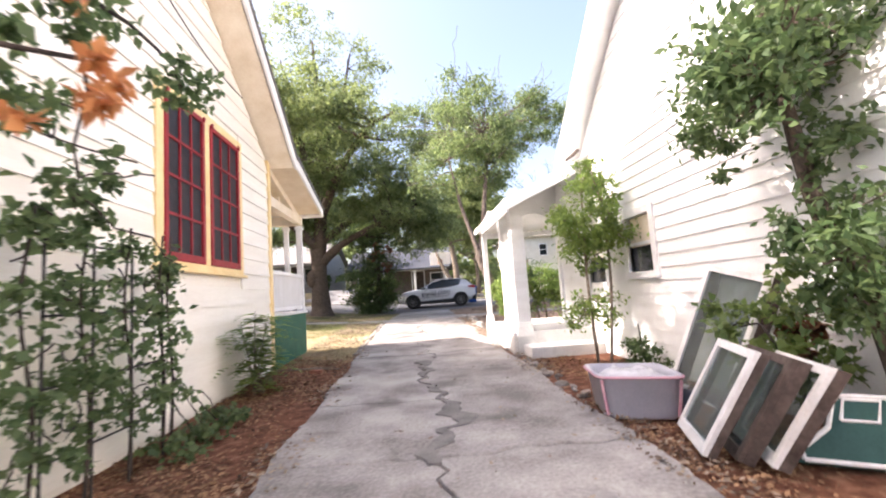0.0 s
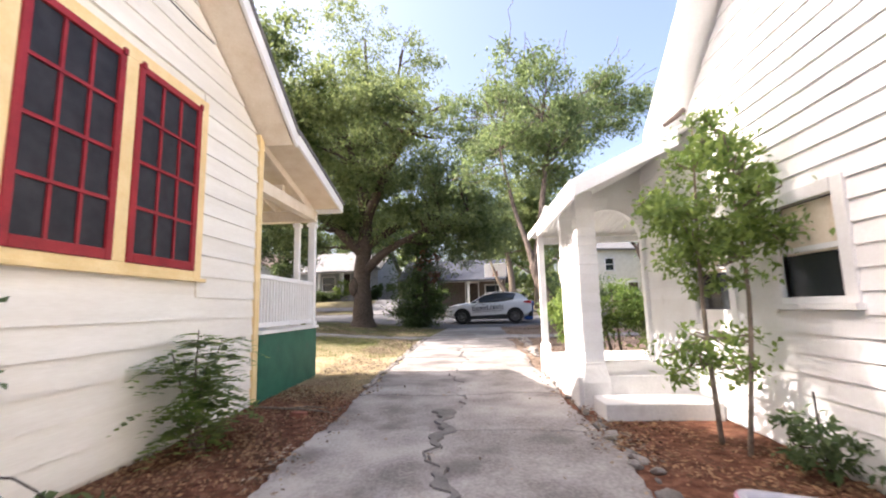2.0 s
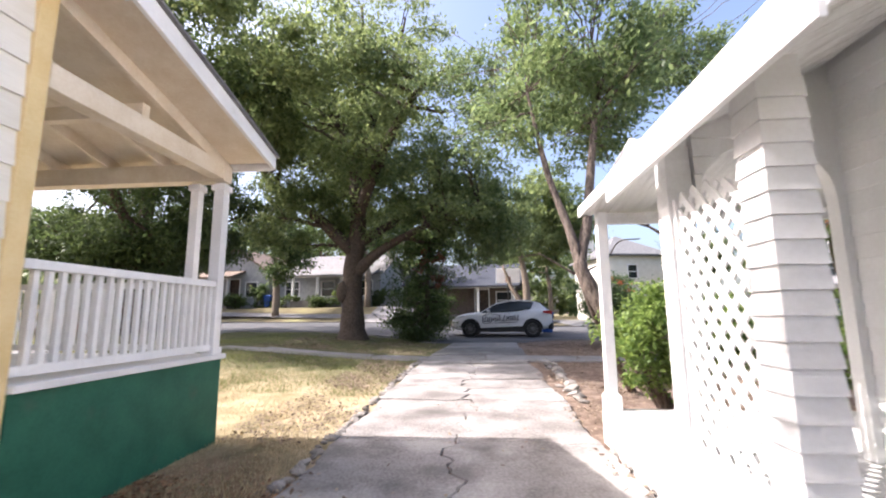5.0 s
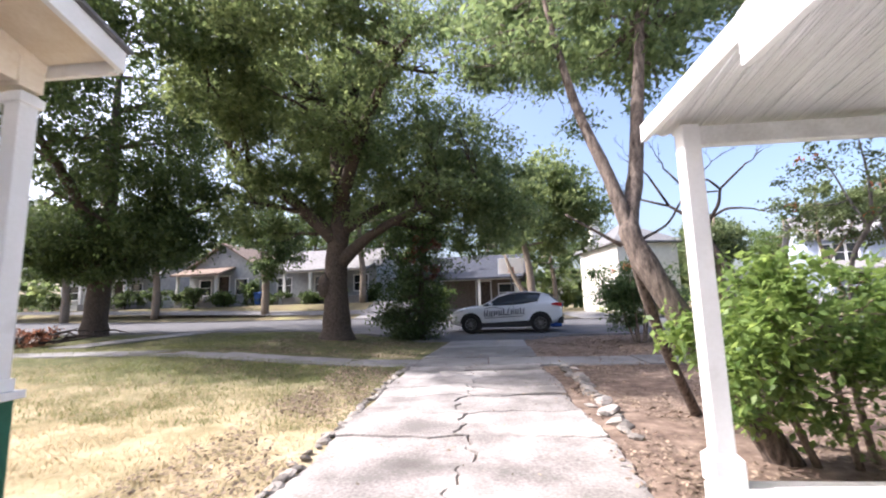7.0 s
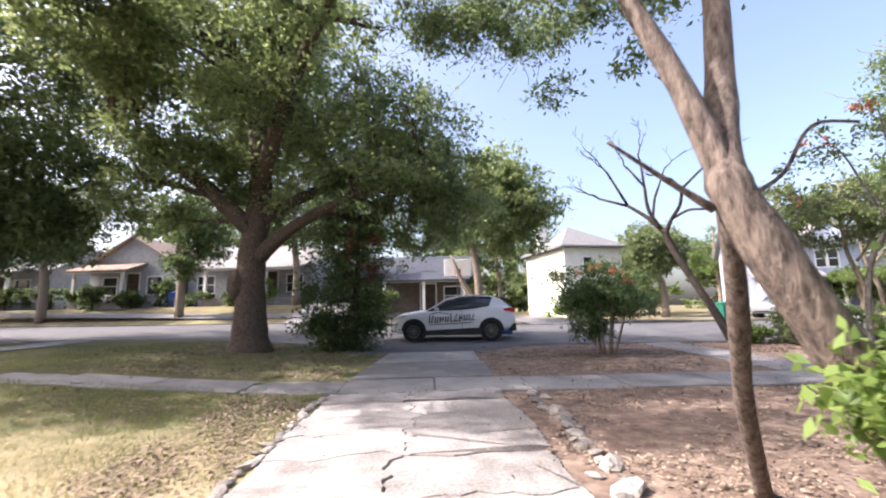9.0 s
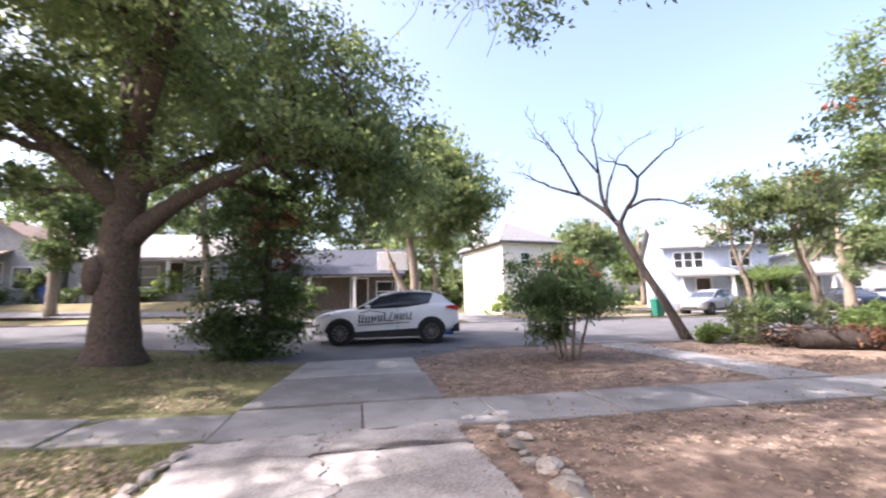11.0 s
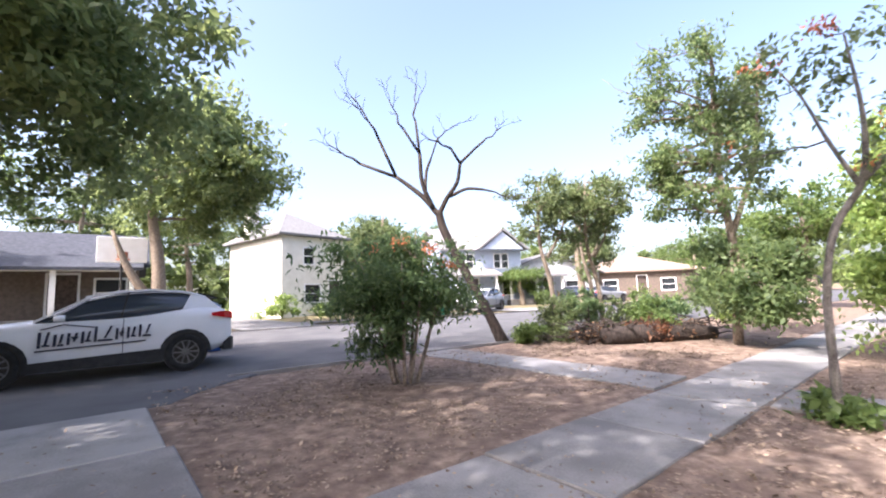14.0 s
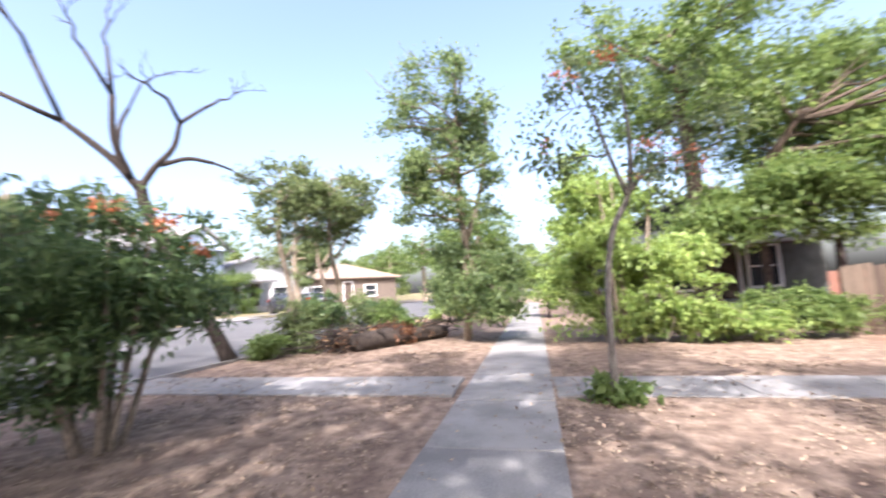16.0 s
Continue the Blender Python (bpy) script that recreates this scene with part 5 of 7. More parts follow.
    tree("vine_thicket", [[(11.4 + dx * 0.3, 13.6 + dy * 0.4, zb - 0.1, 0.06), (11.4 + dx * 0.6, 13.6 + dy * 0.7, zb + 1.8, 0.045), (11.4 + dx, 13.6 + dy, zb + 3.6, 0.02)] for dx, dy in ((0.2, -0.8), (-0.3, 0.4), (0.5, 0.9), (0.3, 0.0))],
         ball_clumps(11.7, 14.0, zb + 3.2, 1.1, 1.3, 1.1, 12, 8000, 51, 0.42) + ball_clumps(11.6, 13.4, zb + 1.5, 1.0, 1.9, 1.2, 14, 12000, 52, 0.4) + ball_clumps(11.4, 12.6, zb + 0.4, 0.7, 2.4, 0.4, 10, 5000, 53),
         LEAFY, 0.13, BARK2, "bright yellow-green thicket of drooping vines and saplings", 14, sub=0.4, droop=0.8, category="thicket", branch_r=0.03)
    zb = h(11.6, 10)
    tree("low_hedge", [[(11.9, 10.3, zb - 0.05, 0.03), (11.9, 10.3, zb + 0.4, 0.02), (11.9, 10.3, zb + 0.8, 0.01)]],
         ball_clumps(11.8, 10.4, zb + 0.45, 0.7, 2.2, 0.55, 14, 7000, 54, 0.35), LEAF2, 0.11, BARK2, "low green weedy hedge beside a fence", 15, sub=0.3, category="hedge")
    # big shade tree behind the thicket
    zb = h(15.5, 11)
    tree("shade_tree", [[(15.6, 10.3, zb - 0.1, 0.36), (15.6, 10.3, zb + 1.5, 0.3), (15.5, 10.4, zb + 4, 0.26), (15.5, 10.6, zb + 9, 0.1)], [(15.6, 10.3, zb + 2, 0.2), (14.6, 9.3, zb + 3.8, 0.15), (13.6, 8.6, zb + 5.2, 0.08)]],
         ball_clumps(15.2, 9.6, zb + 7.2, 3.4, 5.0, 4.4, 30, 30000, 55, 0.36) + ball_clumps(14.0, 7.4, zb + 4.4, 2.2, 3.0, 1.6, 12, 10000, 56) + ball_clumps(13.4, 5.0, zb + 5.6, 2.2, 3.0, 2.6, 10, 9000, 77) + ball_clumps(13.6, 9.2, zb + 2.9, 1.0, 2.6, 1.1, 12, 8000, 85),
         LEAF2, 0.17, BARK, "broad leafy shade tree behind the thicket", 16, branch_r=0.08, sub=0.7)
    # second big tree further down the verge
    z = h(-15, 23)
    tree("oak_tree", [[(-15, 23, z - 0.1, 0.6), (-15, 23, z + 0.5, 0.45), (-14.9, 23, z + 2.5, 0.38), (-14.8, 23, z + 5, 0.3), (-14.8, 23, z + 11, 0.1)], [(-14.9, 23, z + 2, 0.25), (-13, 22.6, z + 3.6, 0.17), (-10.6, 22.2, z + 4.6, 0.08)], [(-14.9, 23, z + 2.2, 0.25), (-17.5, 23, z + 4, 0.15), (-20, 23, z + 5, 0.07)], [(-14.9, 23, z + 3.4, 0.24), (-14, 20, z + 6, 0.15), (-13, 17, z + 7.4, 0.07)]],
         ball_clumps(-14.8, 21.8, z + 8.6, 6.6, 6.6, 5.6, 90, 38000, 57, 0.2) + ball_clumps(-12.5, 22, z + 3.7, 4.0, 2.4, 1.1, 8, 7000, 78) + ball_clumps(-10.6, 22.0, z + 4.9, 3.0, 2.4, 1.9, 8, 9000, 58) + ball_clumps(-18.5, 23, z + 4.0, 3.4, 2.6, 2.1, 9, 10000, 59) + ball_clumps(-12.0, 16.6, z + 7.6, 3.6, 2.8, 2.2, 14, 6500, 60, 0.3) + ball_clumps(-15.5, 22.4, z + 3.3, 4.8, 2.4, 1.3, 24, 13000, 118, 0.26) + ball_clumps(-7.6, 15.4, z + 8.4, 2.8, 2.2, 1.7, 9, 6500, 76),
         LEAFD, 0.19, BARK, "massive dark oak shading the verge", 22, branch_r=0.12, sub=0.8)
    # tree behind the cream house, whose leaves dapple the white wall
    tree("pecan_tree", [[(-8.6, 4.0, -0.1, 0.4), (-8.6, 4.0, 3, 0.32), (-8.5, 4.0, 7, 0.25), (-8.4, 4.0, 13, 0.08)]],
         ball_clumps(-8.4, 4.4, 12.3, 2.8, 3.4, 2.4, 30, 4200, 72, 0.2), LEAF1, 0.2, BARK, "tall pecan tree standing behind the cream house", 73, branch_r=0.1, sub=0.6)
    # trees across the street
    for x, y, H, R, n, m, k in ((3.6, 35.5, 11.0, 4.7, 24000, LEAF1, 1), (-9.0, 40.5, 10.5, 3.6, 10000, LEAFD, 23), (-9, 50, 12, 4.5, 9000, LEAFD, 9), (-42, 40, 12, 6, 9000, LEAFD, 17), (-15.5, 37.5, 9, 3.4, 9000, LEAFD, 19), (-24.5, 38, 10, 4, 9000, LEAFD, 20), (-31, 37, 9, 4, 9000, LEAFD, 21), (1.5, 54, 12, 4, 8000, LEAFD, 18), (-5.5, 52, 13, 5, 12000, LEAF2, 2), (-18, 54, 12, 5.5, 12000, LEAF2, 3), (8.5, 56, 12, 4.5, 8000, LEAFD, 4), (20.5, 47, 8.5, 3.6, 12000, LEAFG, 5), (36, 60, 11, 5, 8000, LEAF2, 6), (-34, 48, 13, 6, 12000, LEAFD, 7), (52, 56, 12, 6, 8000, LEAF2, 8), (33, 40, 3.5, 2.2, 4000, LEAF2, 10), (-26, 56, 13, 6, 9000, LEAFD, 11), (14, 60, 10, 5, 8000, LEAFG, 12), (27, 30, 7, 2.4, 5000, LEAFG, 13), (60, 34, 9, 5, 8000, LEAF2, 14), (46, 26, 8, 4, 7000, LEAF2, 15), (30, 18.5, 7, 3.4, 7000, LEAF2, 16), (17.8, 40, 8.0, 2.7, 11000, LEAFG, 22)):
        zb = h(x, y)
        tree("street_tree", [[(x, y, zb - 0.1, 0.3), (x, y, zb + H * 0.25, 0.24), (x - 0.3, y, zb + H * 0.5, 0.17), (x, y, zb + H * 0.9, 0.05)]] + ([[(x, y, zb + 1.0, 0.2), (x - 1.0, y, zb + 2.6, 0.15), (x - 1.6, y, zb + 4.2, 0.07)]] if k == 1 else []),
             ball_clumps(x, y, zb + H * 0.62, R, R, H * 0.36, 14, n, 90 + k, 0.4), m, 0.26, BARK2, "leafy street tree beyond the road", 100 + k, sub=0.8, branch_r=0.08, group="trees across the street", depth=0)
    # sunlit shrub mass beside the canopy post
    zb = h(3.6, 11.2)
    tree("laurel_bush", [[(3.4 + dx * 0.5, 10.6 + dy * 0.3, zb - 0.05, 0.03), (3.4 + dx * 0.8, 10.6 + dy * 0.7, zb + 0.7, 0.02), (3.4 + dx, 10.6 + dy, zb + 1.2, 0.008)] for dx, dy in ((-1.1, -0.2), (-0.6, -0.3), (-0.2, 0.1), (0.7, -0.1), (1.6, 0.1))],
         ball_clumps(2.4, 10.28, zb + 0.88, 0.74, 0.5, 0.74, 20, 6200, 61, 0.33) + ball_clumps(3.6, 10.4, zb + 0.85, 1.0, 0.6, 0.72, 18, 6200, 62, 0.33) + ball_clumps(5.2, 10.7, zb + 0.85, 1.0, 0.7, 0.7, 10, 4500, 79, 0.4),
         LEAFL, 0.072, BARK2, "bright green leafy shrub beside the porch slab", 17, sub=0.3, category="bush", branch_r=0.012, droop=0.1)
    # saplings along the white house
    zb = h(2.4, 5.6)
    tree("sapling", [[(2.42, 5.75, zb - 0.05, 0.022), (2.38, 5.75, zb + 1.2, 0.018), (2.42, 5.7, zb + 2.7, 0.007)], [(2.45, 5.45, zb - 0.05, 0.02), (2.55, 5.4, zb + 1.2, 0.016), (2.5, 5.4, zb + 2.4, 0.007)]],
         ball_clumps(2.4, 5.6, zb + 2.0, 0.5, 0.85, 0.85, 30, 5200, 63, 0.24) + ball_clumps(2.3, 5.7, zb + 0.75, 0.42, 0.5, 0.3, 8, 700, 64), LEAFL, 0.068, BARK2, "slim bright green saplings against white clapboard", 18, sub=0.22, branch_r=0.008, droop=0.2)
    # sapling against the cream wall
    zb = h(-2.0, 5.7)
    t = thing("young_shrub", (-2.06, 5.65, zb), "young compound-leaved shrub against cream clapboard", "shrub")
    rr = random.Random(19)
    tips = [(-2.0, 5.62, 1.02), (-1.92, 5.85, 0.92), (-2.1, 5.42, 0.86), (-1.86, 5.52, 0.72), (-2.1, 5.95, 0.7), (-1.9, 5.7, 0.5), (-2.05, 5.45, 0.45), (-1.95, 5.8, 0.35), (-2.0, 5.6, 0.78)]
    for q, (x, y, u) in enumerate(tips):
        part("stem", Geo().tube([(-2.06 + 0.02 * q, 5.65, zb - 0.04), (-2.05 + (x + 2.06) * 0.4, 5.65 + (y - 5.65) * 0.35, zb + u * 0.5), (x, y, zb + u)], [0.011, 0.008, 0.004], 6), BARK2, t)
    leaflets = []
    for x, y, u in tips:
        for k in range(15):
            ang = math.tau * k / 15 + rr.uniform(-0.4, 0.4)
            d = Vector((math.cos(ang) * 0.55 + 0.12, math.sin(ang), rr.uniform(-0.05, 0.35))).normalized()
            base, ln = Vector((x, y, zb + u - rr.uniform(0, 0.3))), rr.uniform(0.26, 0.44)
            side = d.cross(Vector((0, 0, 1))).normalized()
            for j in range(1, 10):
                f = j / 9
                p = base + d * ln * f + Vector((0, 0, -0.13 * f * f * ln / 0.3))
                sz = 0.105 * (1 - 0.4 * f) * rr.uniform(0.85, 1.15)
                for sg in (-1, 1):
                    v = (side * sg + d * 0.55 + Vector((0, 0, rr.uniform(-0.35, 0.05)))).normalized()
                    w = v.cross(Vector((rr.uniform(-0.2, 0.2), rr.uniform(-0.2, 0.2), 1))).normalized() * sz * 0.3
                    leaflets.append([p, p + v * sz * 0.5 + w, p + v * sz, p + v * sz * 0.5 - w])
    quads("fronds", np.array([[tuple(c) for c in q] for q in leaflets]), LEAFL, t, "fern-like green compound leaves")
    # tree over the right of the drive
    zb = h(2.6, 2.2)
    tree("yard_tree", [[(2.7, 2.15, zb - 0.05, 0.09), (2.62, 2.32, zb + 1.0, 0.07), (2.55, 2.5, zb + 1.6, 0.055), (2.45, 2.6, zb + 3.2, 0.02)]],
         ball_clumps(2.5, 2.45, zb + 2.45, 0.6, 0.75, 0.95, 16, 6500, 67, 0.4) + ball_clumps(2.5, 2.35, zb + 1.2, 0.32, 0.45, 0.45, 10, 1700, 68), LEAFB, 0.075, BARK, "dense green tree overhanging the driveway", 23, sub=0.25, branch_r=0.02, droop=0.3)


build_trees()


# ---- cars ----
def build_car(paint, label):
    """A compact crossover, nose to -x, near side at -y; origin on the ground between the front wheels' centre line."""
    car = thing("car", (0, 0, 0), label, "car")
    W = 0.895
    xs = [-0.86, -0.80, -0.62, -0.36, 0.0, 0.4, 0.62, 1.0, 1.5, 2.0, 2.4, 2.75, 3.1, 3.3, 3.44, 3.5]
    belt = [0.66, 0.74, 0.84, 0.92, 0.975, 1.005, 1.02, 1.035, 1.05, 1.08, 1.12, 1.16, 1.15, 1.12, 1.02, 0.9]
    low = [0.42, 0.3, 0.24, 0.22, 0.2, 0.2, 0.2, 0.2, 0.2, 0.2, 0.2, 0.22, 0.26, 0.32, 0.42, 0.52]
    half = [0.52, 0.66, 0.8, 0.87, 0.9, 0.885, 0.875, 0.865, 0.865, 0.875, 0.9, 0.91, 0.89, 0.84, 0.74, 0.62]
    rings = []
    for x, b, l, w in zip(xs, belt, low, half):
        mid = l + (b - l) * 0.55
        rings.append([(x, -w * 0.93, l), (x, -w, l + 0.14), (x, -w * 0.985, mid), (x, -w, mid + 0.1), (x, -w * 0.94, b), (x, -w * 0.72, b + 0.035), (x, 0, b + 0.06), (x, w * 0.72, b + 0.035), (x, w * 0.94, b), (x, w, mid + 0.1), (x, w * 0.985, mid), (x, w, l + 0.14), (x, w * 0.93, l)])
    body = part("body", Geo().loft(rings), paint, car, smooth=True)
    sub = body.modifiers.new("round", "SUBSURF")
    sub.levels = sub.render_levels = 1
    # glasshouse: dark glass volume with painted roof and pillars
    gx = [0.42, 0.78, 1.15, 1.6, 2.1, 2.6, 3.0, 3.28]
    gt = [1.02, 1.22, 1.40, 1.51, 1.535, 1.50, 1.40, 1.2]
    gl = [1.0, 1.015, 1.02, 1.03, 1.06, 1.1, 1.12, 1.1]
    gw = [0.74, 0.76, 0.77, 0.775, 0.77, 0.75, 0.71, 0.66]
    rings = [[(x, -w, l), (x, -w * 0.98, l + (t - l) * 0.3), (x, -w * 0.83, t - 0.04 * (t - l)), (x, -w * 0.6, t), (x, w * 0.6, t), (x, w * 0.83, t - 0.04 * (t - l)), (x, w * 0.98, l + (t - l) * 0.3), (x, w, l)] for x, t, l, w in zip(gx, gt, gl, gw)]
    part("glasshouse", Geo().loft(rings), CARGLASS, car, "tinted glass", smooth=True)
    roof = [[(x, -w * 0.89, t - 0.1 * (t - l)), (x, -w * 0.6, t + 0.022), (x, 0, t + 0.04), (x, w * 0.6, t + 0.022), (x, w * 0.89, t - 0.1 * (t - l)), (x, w * 0.6, t - 0.005), (x, -w * 0.6, t - 0.005)] for x, t, l, w in list(zip(gx, gt, gl, gw))[2:7]]
    part("roof", Geo().loft(roof), paint, car, smooth=True)
    part("spoiler", Geo().prism([(2.88, -0.6, 1.44), (3.22, -0.56, 1.34), (3.22, 0.56, 1.34), (2.88, 0.6, 1.44)], (0, 0, 0.03)), BLACKP, car)
    for s in (-1, 1):
        part("pillar", Geo().bar((0.44, s * 0.725, 1.03), (1.2, s * 0.655, 1.452), 0.055, 0.035), paint, car)
        part("pillar", Geo().bar((1.62, s * 0.788, 1.03), (1.72, s * 0.665, 1.5), 0.06, 0.03, (1, 0, 0)), BLACKP, car)
        part("pillar", Geo().prism([(2.55, s * 0.77, 1.09), (3.28, s * 0.69, 1.12), (3.02, s * 0.62, 1.36), (2.72, s * 0.655, 1.44)], (0, s * 0.02, 0)), paint, car)
        part("roof_rail", Geo().tube([(1.1, s * 0.66, 1.43), (1.6, s * 0.665, 1.52), (2.1, s * 0.66, 1.535), (2.6, s * 0.64, 1.49), (3.0, s * 0.6, 1.375)], [0.02] * 5, 6), paint, car)
        part("side_cladding", Geo().prism([(0.36, s * 0.905, 0.2), (2.28, s * 0.905, 0.2), (2.3, s * 0.905, 0.44), (0.36, s * 0.905, 0.36)], (0, -s * 0.05, 0)), BLACKP, car, "black sill cladding")
        part("door_line", Geo().box(1.655, 1.665, *sorted((s * 0.862, s * 0.874)), 0.36, 1.03), BLACKP, car)
        part("mirror", Geo().loft([[(x, s * (0.86 + a), z) for a, z in ((0, 1.02), (0.15, 1.03), (0.17, 1.1), (0.03, 1.13))] for x in (0.72, 0.78, 0.86)]), paint, car, smooth=True)
        part("door_handle", Geo().box(1.42, 1.6, *sorted((s * 0.868, s * 0.892)), 0.9, 0.93), paint, car, bevel=0.006)
        part("headlight", Geo().loft([[(x, s * y, z0), (x, s * (y - 0.12), z0 + 0.0), (x, s * (y - 0.12), z1), (x, s * y, z1)] for x, y, z0, z1 in ((-0.74, 0.73, 0.70, 0.79), (-0.5, 0.868, 0.78, 0.87), (-0.28, 0.905, 0.84, 0.9))]), LAMPW, car, "clear headlight")
        part("taillight", Geo().loft([[(x, s * y, z0), (x, s * (y - 0.1), z0), (x, s * (y - 0.1), z1), (x, s * y, z1)] for x, y, z0, z1 in ((3.08, 0.905, 1.0, 1.06), (3.3, 0.865, 0.96, 1.09), (3.47, 0.72, 0.93, 1.06))]), LAMPR, car, "red taillight")
        for wx in (0.0, 2.64):
            arch = Geo()
            for k in range(10):
                a0, a1 = math.pi * k / 10 - 0.05, math.pi * (k + 1) / 10 - 0.05
                arch.prism([(wx + r * math.cos(a), s * 0.87, 0.34 + r * math.sin(a)) for r, a in ((0.36, a0), (0.43, a0), (0.43, a1), (0.36, a1))], (0, s * 0.05, 0))
            part("wheel_arch", arch, BLACKP, car, "black wheel-arch cladding")
            gap = Geo().tube([(wx, s * 0.55, 0.34), (wx, s * 0.905, 0.34)], [0.37, 0.37], 24)
            part("wheel_well", gap, UNLITDARK, car)
            prof = [(0.2, 0.70), (0.315, 0.70), (0.338, 0.74), (0.338, 0.90), (0.315, 0.925), (0.225, 0.925)]
            rings = [[(wx + r * math.cos(a), s * y, 0.338 + r * math.sin(a)) for r, y in prof] for a in [math.tau * k / 28 for k in range(29)]]
            wheel = part("wheel", Geo().loft(rings, False), TYRE, car, "black tyre", smooth=True)
            rim = Geo().tube([(wx, s * 0.88, 0.338), (wx, s * 0.915, 0.338)], [0.06, 0.055], 12)
            for k in range(10):
                a = math.tau * k / 10
                rim.bar((wx + 0.04 * math.cos(a), s * 0.905, 0.338 + 0.04 * math.sin(a)), (wx + 0.22 * math.cos(a), s * 0.91, 0.338 + 0.22 * math.sin(a)), 0.03, 0.02, (0, 1, 0))
            rim.loft([[(wx + r * math.cos(a), s * y, 0.338 + r * math.sin(a)) for r, y in ((0.205, 0.88), (0.205, 0.92), (0.228, 0.92), (0.228, 0.88))] for a in [math.tau * k / 24 for k in range(25)]], False)
            part("rim", rim, ALLOY, wheel, "dark alloy rim")
    part("grille", Geo().prism([(-0.855, -0.45, 0.45), (-0.855, 0.45, 0.45), (-0.86, 0.5, 0.33), (-0.86, -0.5, 0.33)], (0.1, 0, 0)), BLACKP, car)
    part("rear_bumper", Geo().loft([[(x, -w, 0.3), (x, w, 0.3), (x, w, 0.55), (x, -w, 0.55)] for x, w in ((3.3, 0.8), (3.46, 0.72), (3.52, 0.6))]), BLACKP, car)
    return car


def build_cars():
    car = build_car(CARW, "white compact crossover with dark lettering parked at the kerb")
    # plain dark shapes where the door lettering stands, and its roofline mark
    let = Geo()
    yy = -0.9
    x = 0.52
    for k, (w, hh) in enumerate(((0.17, 0.24), (0.15, 0.18), (0.16, 0.18), (0.15, 0.18), (0.27, 0.24), (0.14, 0.18), (0.15, 0.18), (0.2, 0.2))):
        z0, z1 = 0.6 + 0.012 * k, 0.62 + hh + 0.012 * k
        let.prism([(x, yy, z0), (x + 0.04, yy, z0), (x + 0.05, yy, z1), (x + 0.01, yy, z1)], (0, 0.04, 0))
        let.prism([(x + 0.06, yy, z0 + (0.02, 0, 0.1)[k % 3]), (x + w - 0.01, yy, z0 + (0.02, 0, 0.1)[k % 3]), (x + w - 0.01, yy, z0 + (0.05, 0.035, 0.135)[k % 3]), (x + 0.06, yy, z0 + (0.05, 0.035, 0.135)[k % 3])], (0, 0.04, 0))
        let.prism([(x + w * 0.5, yy, z0 + 0.05), (x + w * 0.5 + 0.035, yy, z0 + 0.05), (x + w - 0.01, yy, z1), (x + w - 0.045, yy, z1)], (0, 0.04, 0))
        x += w + 0.025
    let.prism([(0.5, yy, 0.54), (2.0, yy, 0.6), (2.0, yy, 0.62), (0.5, yy, 0.56)], (0, 0.04, 0))
    let.bar((0.55, -0.895, 0.9), (0.85, -0.895, 0.97), 0.02, 0.02).bar((0.85, -0.895, 0.97), (1.25, -0.89, 0.9), 0.02, 0.02)
    part("door_lettering", let, INK, car, "dark blue-black vinyl lettering")
    car.matrix_basis = pose(0.02, 24.78, h(0, 24.4) + 0.02, 0, 0, -5.0)
    other = build_car(CARG, "silver hatchback parked by the far kerb")
    other.matrix_basis = pose(21.3, 34.6, h(21, 35), 0, 0, 20)
    dark = build_car(CARK, "dark pickup-sized car parked in a driveway")
    dark.matrix_basis = pose(31, 32, h(31, 32), 0, 0, 60)
    far = copy_thing(other, pose(40, 34.5, h(40, 34.5), 0, 0, 170))
    tagged(far, "pale car parked far down the street")


build_cars()


